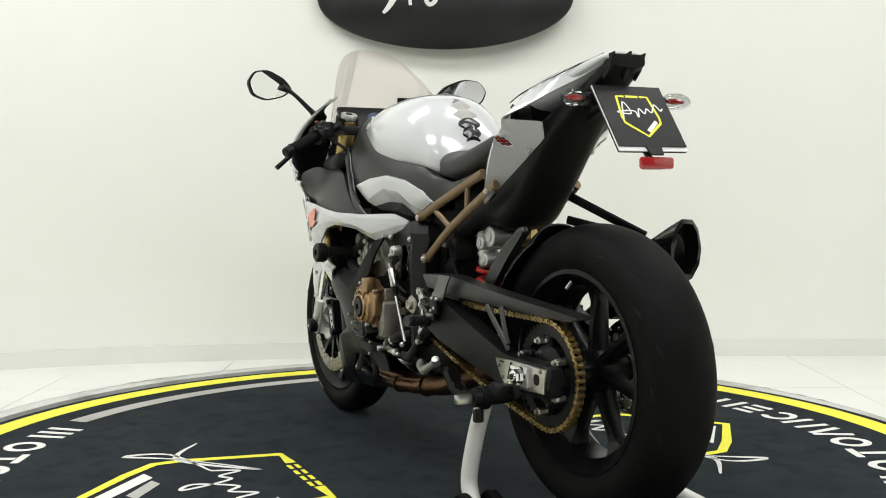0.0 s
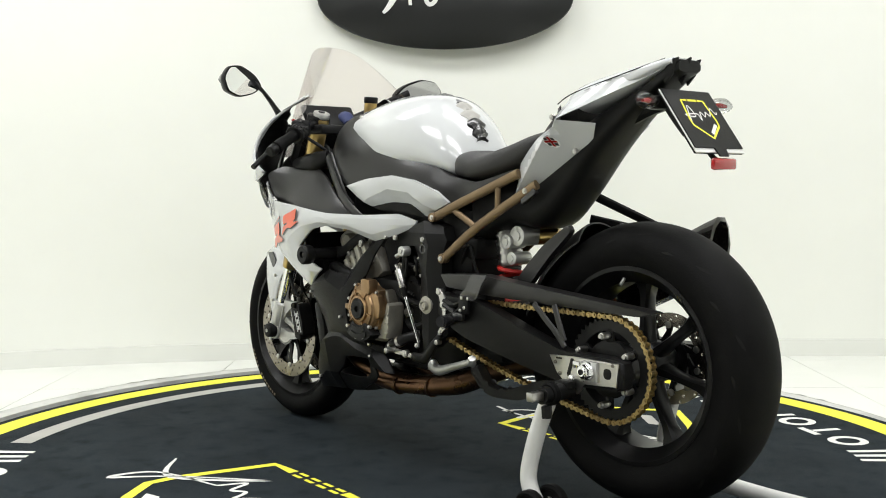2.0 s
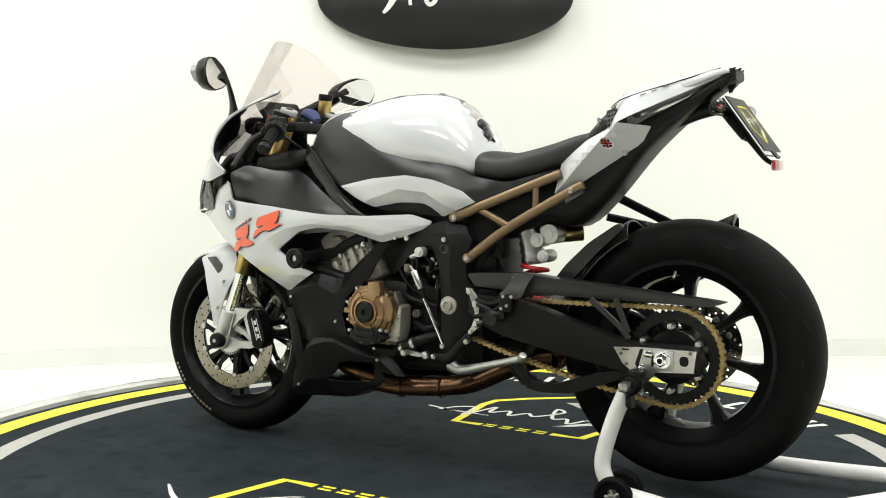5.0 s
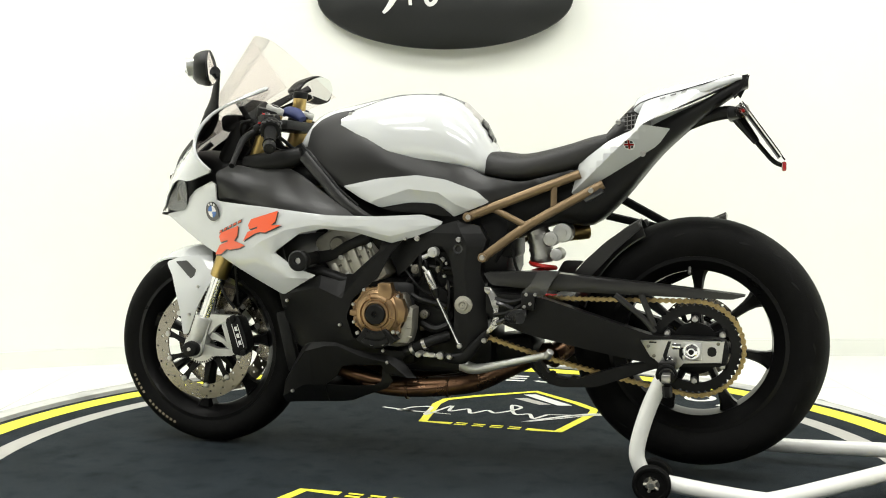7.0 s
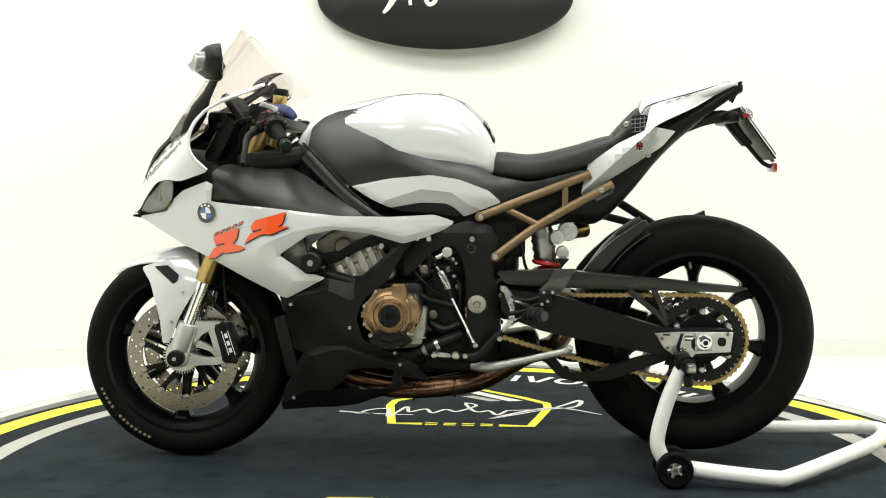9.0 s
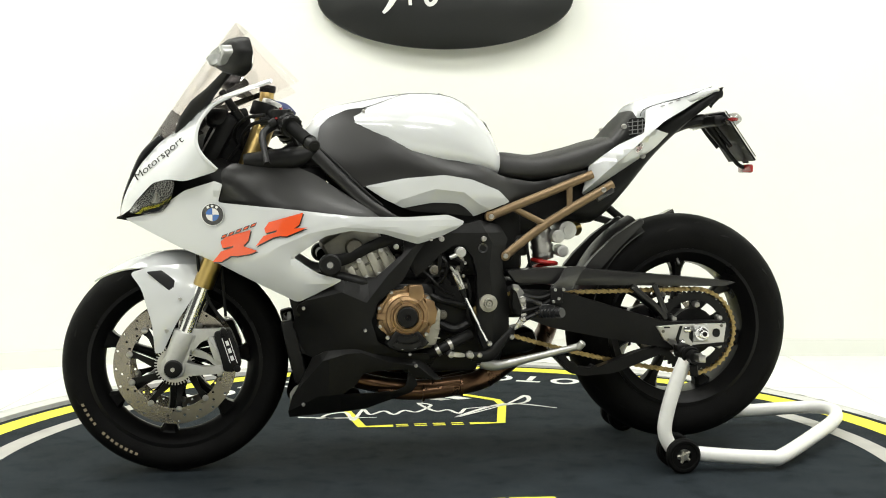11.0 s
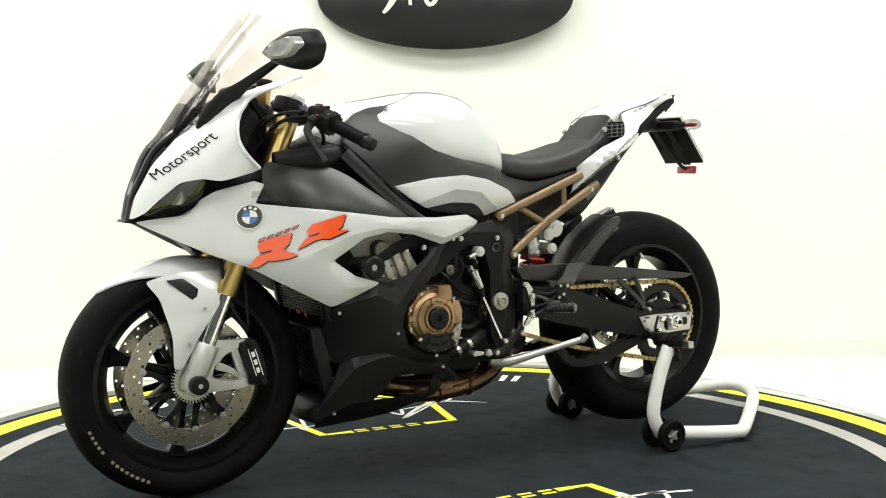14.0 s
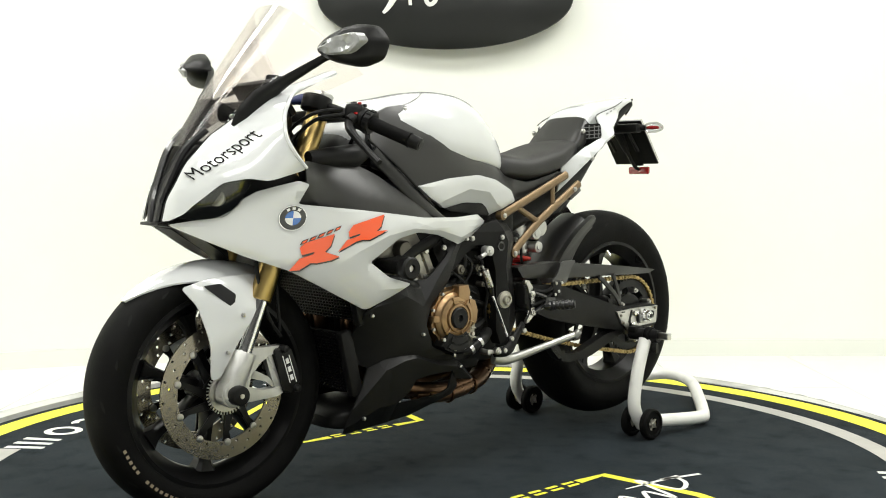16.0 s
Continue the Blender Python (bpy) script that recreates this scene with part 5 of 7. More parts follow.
add_tube(bm, [(0.010, 0.178, 0.583), (-0.006, 0.178, 0.590), (-0.019, 0.175, 0.598)], [0.006, 0.006, 0.010], 12, n=2)
add_cyl(bm, (-0.019, 0.16, 0.598), (-0.019, 0.186, 0.598), 0.014, segs=20, bevel=0.002)
add_cyl(bm, (-0.019, 0.184, 0.598), (-0.019, 0.190, 0.598), 0.007, segs=6)
part("shift_arm", bm, ALU, BK, "silver shift arm")
bm = bmesh.new()
plate(bm, round_outline([(0.020, 0.334), (-0.028, 0.328), (-0.030, 0.316), (0.018, 0.321)], 0.3), 0.180, 0.190, 0.0015)
add_cyl(bm, (0.013, 0.182, 0.328), (0.013, 0.215, 0.328), 0.008, segs=16, bevel=0.001)
add_cyl(bm, (-0.041, 0.180, 0.324), (-0.041, 0.194, 0.324), 0.010, segs=20, bevel=0.001)
add_cyl(bm, (-0.041, 0.192, 0.324), (-0.041, 0.197, 0.324), 0.005, segs=6)
part("shift_lever", bm, STEEL, BK, "silver shift lever")
bm = bmesh.new()
add_tube(bm, [(-0.05, 0.17, 0.315), (-0.10, 0.172, 0.318), (-0.135, 0.17, 0.355), (-0.165, 0.168, 0.385)], [0.012, 0.016, 0.012, 0.010], 12, flat=0.6)
part("pedal_bracket", bm, BLACKP, BK, "black lever bracket")
for x, z in ((-0.045, 0.321), (-0.068, 0.322), (-0.095, 0.352)):
    share("bolt", BIGBOLT, BK, Matrix.Translation((x, 0.192, z)))
hose = bmesh.new()
add_tube(hose, [(0.08, 0.15, 0.318), (0.04, 0.168, 0.335), (-0.01, 0.165, 0.358), (-0.05, 0.14, 0.37)], 0.015, 14)
part("coolant_hose", hose, BLACKP, BK, "black coolant hose")
for p, q in (((0.045, 0.167, 0.332), (0.036, 0.168, 0.337)), ((0.014, 0.168, 0.347), (0.005, 0.167, 0.351))):
    bm = bmesh.new()
    add_cyl(bm, p, q, 0.0165, segs=20)
    part("hose_clamp", bm, STEEL, BK, "steel hose clamp")
hose = bmesh.new()
add_tube(hose, [(0.36, 0.14, 0.53), (0.31, 0.165, 0.535), (0.25, 0.17, 0.52), (0.20, 0.15, 0.50)], 0.017, 14)
part("coolant_hose", hose, BLACKP, BK, "black coolant hose")
bm = bmesh.new()
add_tube(bm, [(0.332, 0.15, 0.575), (0.28, 0.16, 0.585), (0.22, 0.165, 0.615), (0.165, 0.165, 0.635)], [0.02, 0.016, 0.014, 0.018], 10, flat=0.5)
part("engine_bracket", bm, BLACKP, BK, "black engine mount")
for s in (1, -1):
    bm = bmesh.new()
    lathe(bm, [(0.001, -0.10), (0.017, -0.10), (0.017, -0.004), (0.026, 0.0), (0.0285, 0.006), (0.0285, 0.026), (0.024, 0.031), (0.010, 0.031), (0.009, 0.022), (0.001, 0.022)], 32)
    kn = part("crash_knob", bm, BLACKP, BK, "round black crash protector", at=Matrix.Translation((0.332, s * 0.243, 0.575)) @ Matrix.Rotation(0 if s > 0 else math.pi, 4, "Z"))
    bm = bmesh.new()
    add_cyl(bm, (0, 0.018, 0), (0, 0.0245, 0), 0.008, segs=12)
    part("bolt", bm, STEEL, kn)

# behind the linkage
for pts, r in (([(0.05, 0.115, 0.57), (0.0, 0.13, 0.555), (-0.05, 0.12, 0.55)], 0.006), ([(0.085, 0.12, 0.50), (0.04, 0.135, 0.47), (-0.01, 0.13, 0.455), (-0.05, 0.12, 0.445)], 0.009), ([(0.08, 0.12, 0.50), (0.05, 0.13, 0.53), (0.02, 0.125, 0.545)], 0.008),
               ([(0.045, 0.12, 0.62), (0.03, 0.135, 0.58), (0.035, 0.13, 0.53)], 0.007), ([(-0.01, 0.13, 0.58), (-0.03, 0.14, 0.565), (-0.02, 0.13, 0.53)], 0.005), ([(0.03, 0.12, 0.40), (-0.01, 0.13, 0.385), (-0.05, 0.12, 0.40)], 0.012)):
    bm = bmesh.new()
    add_tube(bm, pts, r, 8)
    part("hose", bm, BLACKP, BK, "black hose")
for x, y, z, r in ((0.02, 0.10, 0.50, 0.03), (0.035, 0.10, 0.40, 0.026), (-0.03, 0.10, 0.425, 0.03)):
    bm = bmesh.new()
    add_cyl(bm, (x, y - 0.03, z), (x, y + 0.015, z), r, r * 0.9, 20, 0.004)
    part("gearbox_boss", bm, CASTD if r < 0.028 else BLACKP, BK)
for x, z in ((-0.04, 0.565), (0.06, 0.56), (-0.035, 0.53), (0.03, 0.605)):
    share("bolt", BOLT, BK, Matrix.Translation((x, 0.128, z)))

for pts in ([(0.035, 0.128, 0.590), (0.012, 0.142, 0.566), (0.018, 0.140, 0.530), (0.040, 0.132, 0.505)], [(-0.045, 0.130, 0.520), (-0.052, 0.140, 0.480), (-0.046, 0.136, 0.430), (-0.056, 0.130, 0.395)],
            [(0.075, 0.130, 0.545), (0.050, 0.145, 0.520), (0.022, 0.142, 0.492), (-0.010, 0.136, 0.478)]):
    bm = bmesh.new()
    add_tube(bm, pts, 0.0042, 8)
    part("wire", bm, BLACKP, BK, "thin black wire")
for x, y, z, r, h in ((-0.022, 0.128, 0.548, 0.010, 0.012), (0.045, 0.128, 0.548, 0.013, 0.016), (-0.046, 0.126, 0.502, 0.008, 0.010), (0.022, 0.126, 0.425, 0.012, 0.012)):
    bm = bmesh.new()
    lathe(bm, [(0.001, h), (r * 0.55, h), (r * 0.6, h * 0.7), (r, h * 0.6), (r * 1.05, 0.0), (r * 1.05, -0.02)], 20)
    part("plug_cap", bm, CASTD, BK, "small cast engine plug", at=Matrix.Translation((x, y, z)))
bm = bmesh.new()
plate(bm, round_outline([(0.060, 0.500), (0.020, 0.512), (-0.040, 0.492), (-0.052, 0.440), (-0.030, 0.385), (0.020, 0.372), (0.050, 0.410)], 0.2), 0.105, 0.118, 0.004)
part("sprocket_cover", bm, BLACKP, BK, "black front sprocket cover")

# footrests
for s in (1, -1):
    fr = new("footrest")
    fr.parent = BK
    bm = bmesh.new()
    hang = [(-0.160, 0.510), (-0.176, 0.508), (-0.190, 0.490), (-0.199, 0.475), (-0.199, 0.462), (-0.196, 0.450), (-0.196, 0.432), (-0.202, 0.421), (-0.199, 0.408), (-0.188, 0.402), (-0.178, 0.390), (-0.166, 0.386), (-0.166, 0.396), (-0.178, 0.408), (-0.182, 0.420), (-0.187, 0.432), (-0.187, 0.450), (-0.180, 0.460), (-0.178, 0.474), (-0.172, 0.490), (-0.160, 0.498)]
    plate(bm, hang, s * 0.172, s * 0.181, 0.0015)
    for x, z in ((-0.189, 0.468), (-0.191, 0.416)):
        add_cyl(bm, (x, s * 0.170, z), (x, s * 0.186, z), 0.0095, segs=20, bevel=0.0015)
        add_cyl(bm, (x, s * 0.184, z), (x, s * 0.189, z), 0.0055, segs=6)
    add_cyl(bm, (-0.170, s * 0.165, 0.500), (-0.170, s * 0.184, 0.500), 0.008, segs=16, bevel=0.001)
    add_cyl(bm, (-0.159, s * 0.165, 0.367), (-0.159, s * 0.182, 0.367), 0.007, segs=16, bevel=0.001)
    part("footrest_plate", bm, STEEL, fr, "silver footrest bracket")
    bm = bmesh.new()
    add_tube(bm, [(-0.190, s * 0.178, 0.478), (-0.235, s * 0.185, 0.472), (-0.272, s * 0.188, 0.485)], [0.008, 0.006, 0.006], 8)
    add_tube(bm, [(-0.185, s * 0.178, 0.435), (-0.225, s * 0.183, 0.445), (-0.272, s * 0.188, 0.470)], [0.007, 0.006, 0.006], 8)
    add_box(bm, (-0.279, s * 0.189, 0.476), (0.036, 0.012, 0.045), 0.004)
    part("footrest_arm", bm, BLACKP, fr, "black footrest arm")
    tri = bmesh.new()
    add_tube(tri, [(-0.195, s * 0.184, 0.470), (-0.236, s * 0.186, 0.456), (-0.236, s * 0.186, 0.434), (-0.195, s * 0.184, 0.416)], 0.007, 8, n=1)
    add_box(tri, (-0.255, s * 0.187, 0.445), (0.040, 0.010, 0.020), 0.003)
    part("footrest_bracket", tri, BLACKD, fr, "black triangular bracket")
    bm = bmesh.new()
    add_tube(bm, [(-0.225, s * 0.195, 0.432), (-0.25, s * 0.225, 0.436), (-0.275, s * 0.265, 0.440)], [0.010, 0.012, 0.012], 10, n=3)
    for k in range(6):
        u = k / 5
        add_cyl(bm, (-0.235 - 0.035 * u, s * (0.205 + 0.05 * u), 0.4335 + 0.006 * u), (-0.238 - 0.035 * u, s * (0.210 + 0.05 * u), 0.434 + 0.006 * u), 0.0145, segs=12)
    part("peg", bm, BLACKD, fr, "black knurled footpeg")
    bm = bmesh.new()
    plate(bm, round_outline([(-0.305, 0.556), (-0.365, 0.556), (-0.345, 0.535), (-0.322, 0.490), (-0.268, 0.488), (-0.262, 0.500), (-0.285, 0.520)], 0.2), s * 0.186, s * 0.190, 0.001)
    part("heel_guard", bm, HEEL, fr, "dark heel guard")
    for x, z in ((-0.275, 0.494), (-0.298, 0.494), (-0.285, 0.470), (-0.27, 0.462)):
        share("bolt", BOLT, fr, Matrix.Translation((x, s * 0.193, z)))

# side stand
bm = bmesh.new()
add_tube(bm, [(-0.085, 0.13, 0.292), (-0.13, 0.145, 0.285), (-0.23, 0.18, 0.312), (-0.335, 0.215, 0.342)], [0.018, 0.014, 0.010, 0.009], 14, flat=0.8)
st = part("side_stand", bm, ALU, BK, "folded silver side stand")
bm = bmesh.new()
add_cyl(bm, (-0.333, 0.212, 0.336), (-0.345, 0.222, 0.354), 0.011, 0.010, 16, 0.003)
part("stand_foot", bm, ALU, st)

# exhaust
for k, (y0, dz) in enumerate(((0.115, 0.0), (0.06, -0.012), (-0.06, -0.012), (-0.115, 0.0))):
    bm = bmesh.new()
    add_tube(bm, [(0.37, y0, 0.46), (0.355, y0 * 1.02, 0.36), (0.29, y0 * 1.06, 0.275 + dz), (0.19, y0 * 1.05, 0.238 + dz), (0.08, y0 * 0.95, 0.225 + dz), (-0.03, y0 * 0.75, 0.228), (-0.10, y0 * 0.5, 0.235)], 0.0215, 14)
    part("exhaust_header", bm, PIPE, BK, "heat-tinted bronze exhaust header")
bm = bmesh.new()
add_tube(bm, [(0.20, 0.122, 0.226), (0.14, 0.122, 0.214), (0.06, 0.115, 0.212), (-0.04, 0.085, 0.220), (-0.11, 0.05, 0.235), (-0.18, 0.01, 0.270), (-0.24, -0.04, 0.295), (-0.29, -0.07, 0.30)], [0.018, 0.019, 0.020, 0.024, 0.030, 0.032, 0.032, 0.032], 16)
part("exhaust_collector", bm, PIPE, BK, "heat-tinted exhaust collector")
for x, y, z in ((0.075, 0.115, 0.212), (-0.035, 0.087, 0.220), (-0.115, 0.048, 0.238)):
    bm = bmesh.new()
    lathe(bm, [(0.022, -0.004), (0.0295, -0.003), (0.0295, 0.003), (0.022, 0.004)], 24, closed=True)
    part("weld_band", bm, PIPE, BK, "welded exhaust joint", at=Matrix.Translation((x, y, z)) @ Matrix.Rotation(radians(-90), 4, "Z") @ Matrix.Scale(0.9 if x > 0 else 1.0, 4))
bm = bmesh.new()
add_box(bm, (-0.19, -0.03, 0.325), (0.16, 0.16, 0.07), 0.03, Matrix.Rotation(0.15, 3, "Y"))
part("silencer_box", bm, DARK, BK, "dark silencer box")
ax = Vector((-0.30, -0.005, 0.15))
secs = []
for u, k in ((0.0, 0.45), (0.03, 0.75), (0.10, 0.95), (0.45, 1.0), (0.85, 1.0), (1.0, 0.97), (1.0, 0.80), (0.86, 0.72)):
    c = Vector((-0.455, -0.205, 0.478)) + ax * u
    nx, nz = Vector((-0.05, 1, 0.06)).normalized(), Vector((0.38, 0.02, 0.92)).normalized()
    secs.append([c + nx * 0.048 * k * x + nz * 0.064 * k * z - ax.normalized() * (-0.03 * z * (u > 0.5)) for x, z in ((-0.9, -0.45), (-0.45, -0.9), (0.45, -0.9), (0.9, -0.45), (1, 0.1), (0.75, 0.7), (0.35, 1), (-0.35, 1), (-0.75, 0.7), (-1, 0.1))])
part("muffler", loft(bmesh.new(), secs), CARBON, BK, "dark glossy muffler with slanted open end")
bm = bmesh.new()
add_tube(bm, [(-0.29, -0.07, 0.29), (-0.34, -0.15, 0.33), (-0.39, -0.20, 0.42), (-0.46, -0.222, 0.48)], [0.034, 0.030, 0.028, 0.026], 14)
part("exhaust_link", bm, PIPE, BK, "heat-tinted link pipe")
bm = bmesh.new()
add_tube(bm, [(-0.45, -0.085, 0.755), (-0.615, -0.205, 0.655)], 0.012, 8, n=1, flat=0.5)
add_tube(bm, [(-0.44, -0.10, 0.690), (-0.60, -0.205, 0.648)], 0.011, 8, n=1, flat=0.5)
part("exhaust_hanger", bm, BLACKP, BK, "black exhaust hanger")

# bronze subframe
for s in (1, -1):
    sf = new("subframe")
    sf.parent = BK
    for pts, r in (([(-0.105, 0.138, 0.691), (-0.20, 0.135, 0.728), (-0.40, 0.118, 0.805)], 0.0125), ([(-0.147, 0.142, 0.584), (-0.272, 0.132, 0.674), (-0.46, 0.116, 0.778)], 0.0125),
                   ([(-0.333, 0.124, 0.782), (-0.333, 0.126, 0.718)], 0.0085), ([(-0.175, 0.134, 0.712), (-0.255, 0.133, 0.672)], 0.009)):
        bm = bmesh.new()
        add_tube(bm, [(x, s * y, z) for x, y, z in pts], r, 10, n=3, flat=0.75)
        part("subframe_tube", bm, BRONZE, sf, "bronze subframe tube")
    for x, y, z, a in ((-0.175, 0.134, 0.716, 0.5), (-0.255, 0.132, 0.668, 0.6), (-0.333, 0.124, 0.776, 0.4), (-0.333, 0.126, 0.712, 0.5)):
        bm = bmesh.new()
        add_box(bm, (x, s * y, z), (0.034, 0.014, 0.018), 0.006, Matrix.Rotation(a, 3, "Y"))
        part("subframe_gusset", bm, BRONZE, sf, "welded bronze gusset")
    for x, y, z in ((-0.105, 0.140, 0.691), (-0.147, 0.143, 0.584)):
        bm = bmesh.new()
        add_cyl(bm, (x, s * (y - 0.012), z), (x, s * (y + 0.012), z), 0.013, segs=20, bevel=0.003)
        part("subframe_lug", bm, BRONZE, sf, "bronze mounting lug")
    for x, y, z in ((-0.108, 0.150, 0.691), (-0.147, 0.154, 0.584), (-0.43, 0.127, 0.762)):
        share("bolt", BIGBOLT, sf, Matrix.Translation((x, s * y, z)))
bm = bmesh.new()
add_box(bm, (-0.435, 0.118, 0.752), (0.055, 0.014, 0.022), 0.004, Matrix.Rotation(0.55, 3, "Y"))
part("tail_bracket", bm, BLACKD, BK)

# shock
bm = bmesh.new()
add_cyl(bm, (-0.270, 0.03, 0.665), (-0.285, 0.03, 0.565), 0.030, segs=28, bevel=0.004)
for k in range(4):
    add_cyl(bm, (-0.272 - 0.0035 * k, 0.03, 0.65 - 0.022 * k), (-0.273 - 0.0035 * k, 0.03, 0.642 - 0.022 * k), 0.033, segs=28)
sh = part("shock_absorber", bm, STEEL, BK, "silver rear shock absorber")
for p, r, h in (((-0.315, 0.05, 0.632), 0.019, 0.03), ((-0.330, 0.045, 0.590), 0.017, 0.03), ((-0.345, 0.02, 0.648), 0.026, 0.05)):
    bm = bmesh.new()
    p = Vector(p)
    add_cyl(bm, p - Vector((0, h, 0)), p + Vector((0, h, 0)), r, segs=24, bevel=0.003)
    add_cyl(bm, p + Vector((0, h, 0)), p + Vector((0, h + 0.003, 0)), r * 0.5, segs=16)
    part("adjuster", bm, ALU, sh, "silver damping adjuster")
bm = bmesh.new()
add_cyl(bm, (-0.35, 0.0, 0.645), (-0.40, -0.03, 0.65), 0.022, segs=24, bevel=0.003)
part("reservoir", bm, GOLD, sh, "gold shock reservoir")
bm = bmesh.new()
pts = [(-0.286 - 0.010 * k / 40 + 0.034 * math.cos(k * 0.6), 0.03 + 0.034 * math.sin(k * 0.6), 0.565 - 0.10 * k / 40) for k in range(41)]
add_tube(bm, pts, 0.006, 8, n=1)
part("spring", bm, REDS, sh, "red coil spring")

# swingarm
SW = [(-0.163, 0.500), (-0.189, 0.492), (-0.309, 0.486), (-0.48, 0.432), (-0.60, 0.396), (-0.775, 0.396), (-0.782, 0.36), (-0.776, 0.326), (-0.613, 0.322), (-0.465, 0.348), (-0.272, 0.388), (-0.19, 0.42), (-0.163, 0.43)]
SWL = [(-0.30, 0.325), (-0.335, 0.280), (-0.394, 0.272), (-0.526, 0.318), (-0.60, 0.330), (-0.63, 0.322), (-0.584, 0.306), (-0.453, 0.257), (-0.364, 0.252), (-0.32, 0.262), (-0.27, 0.315)]
for s in (1, -1):
    sa = new("swingarm")
    sa.parent = BK
    bm = bmesh.new()
    plate(bm, round_outline(SW, 0.2), s * 0.135, s * 0.176, 0.010, 3)
    part("arm", bm, BLACKP, sa, "satin black swingarm")
    bm = bmesh.new()
    plate(bm, round_outline(SWL, 0.2), s * 0.138, s * 0.168, 0.008, 3)
    part("brace", bm, BLACKP, sa, "satin black lower brace")
    bm = bmesh.new()
    plate(bm, [(-0.566, 0.386), (-0.635, 0.390), (-0.771, 0.390), (-0.764, 0.336), (-0.672, 0.334), (-0.652, 0.306), (-0.632, 0.306), (-0.612, 0.334), (-0.590, 0.346)], s * 0.172, s * 0.182, 0.002)
    part("axle_plate", bm, STEEL, sa, "brushed aluminium axle plate")
    # Slot and grooves are dark raised pieces that paint in their shade.
    bm = bmesh.new()
    plate(bm, round_outline([(-0.730, 0.376), (-0.752, 0.376), (-0.752, 0.352), (-0.730, 0.352)], 0.45), s * 0.1815, s * 0.183)
    part("axle_slot_dark", bm, DARK, sa)
    bm = bmesh.new()
    plate(bm, [(-0.634, 0.386), (-0.642, 0.386), (-0.632, 0.350), (-0.640, 0.326), (-0.632, 0.326), (-0.622, 0.350)], s * 0.1815, s * 0.1832)
    plate(bm, [(-0.662, 0.372), (-0.672, 0.372), (-0.672, 0.338), (-0.662, 0.350)], s * 0.1815, s * 0.1832)
    part("plate_groove_dark", bm, DARK, sa, "dark raised strip for a shaded groove")
    bm = bmesh.new()
    add_cyl(bm, (-0.640, s * 0.182, 0.342), (-0.640, s * 0.190, 0.342), 0.008, segs=16, bevel=0.001)
    add_cyl(bm, (-0.640, s * 0.189, 0.342), (-0.640, s * 0.1935, 0.342), 0.0045, segs=6)
    add_box(bm, (-0.655, s * 0.186, 0.375), (0.022, 0.008, 0.016), 0.003)
    part("chain_adjuster", bm, CHROME, sa, "silver chain adjuster")
    bm = bmesh.new()
    plate(bm, [(-0.588, 0.384), (-0.606, 0.384), (-0.606, 0.380), (-0.588, 0.380)], s * 0.1815, s * 0.1825)
    part("plate_mark", bm, DARK, sa)
    bm = bmesh.new()
    add_box(bm, (-0.695, s * 0.186, 0.364), (0.044, 0.010, 0.046), 0.003)
    for dz in (-0.016, 0.0, 0.016):
        add_box(bm, (-0.6735, s * 0.190, 0.364 + dz), (0.006, 0.006, 0.010), 0.001)
    part("axle_block", bm, ALU, sa, "cast axle block")
    for x, z in ((-0.586, 0.372), (-0.600, 0.348), (-0.756, 0.384)):
        bm = bmesh.new()
        add_cyl(bm, (x, s * 0.181, z), (x, s * 0.1845, z), 0.0045, segs=12, bevel=0.001)
        part("plate_screw", bm, CASTD, sa)
    bm = bmesh.new()
    add_cyl(bm, (-0.693, s * 0.189, 0.366), (-0.693, s * 0.198, 0.366), 0.020, segs=24)
    add_cyl(bm, (-0.693, s * 0.196, 0.366), (-0.693, s * 0.212, 0.366), 0.016, segs=6, bevel=0.001)
    add_cyl(bm, (-0.693, s * 0.210, 0.366), (-0.693, s * 0.216, 0.366), 0.010, segs=16)
    part("axle_nut", bm, CHROME, sa, "chrome axle nut")
    # A dark disc on the solid nut paints the shaded bore.
    bm = bmesh.new()
    add_cyl(bm, (-0.693, s * 0.215, 0.366), (-0.693, s * 0.2175, 0.366), 0.0065, segs=16)
    part("axle_bore_dark", bm, DARK, sa, "dark disc for the shaded axle bore")
    bm = bmesh.new()
    add_cyl(bm, (-0.635, s * 0.178, 0.325), (-0.635, s * 0.192, 0.325), 0.010, segs=16, bevel=0.002)
    part("spool", bm, STEEL, sa)
bm = bmesh.new()
add_box(bm, (-0.22, 0, 0.46), (0.16, 0.27, 0.10), 0.03)
add_box(bm, (-0.335, 0, 0.44), (0.06, 0.30, 0.08), 0.02)
part("swingarm_bridge", bm, BLACKP, BK, "satin black swingarm bridge")
CG = [(-0.150, 0.545, 0.16), (-0.309, 0.552, 0.165), (-0.614, 0.524, 0.16), (-0.822, 0.500, 0.135), (-0.785, 0.489, 0.135), (-0.555, 0.497, 0.16), (-0.332, 0.503, 0.165), (-0.175, 0.512, 0.16)]
part("chain_guard", sheet([(x, y, z) for x, z, y in CG], 0.045, 0.004, side=1, r=0.12), GREYBLK, BK, "satin black chain guard")
for pts in ([(-0.50, 0.165, 0.497), (-0.54, 0.168, 0.465), (-0.575, 0.168, 0.435), (-0.60, 0.166, 0.405)], [(-0.565, 0.165, 0.500), (-0.582, 0.167, 0.46), (-0.598, 0.166, 0.42)]):
    bm = bmesh.new()
    add_tube(bm, pts, 0.008, 8, flat=0.6)
    part("guard_stay", bm, GREYBLK, BK, "black chain guard stay")
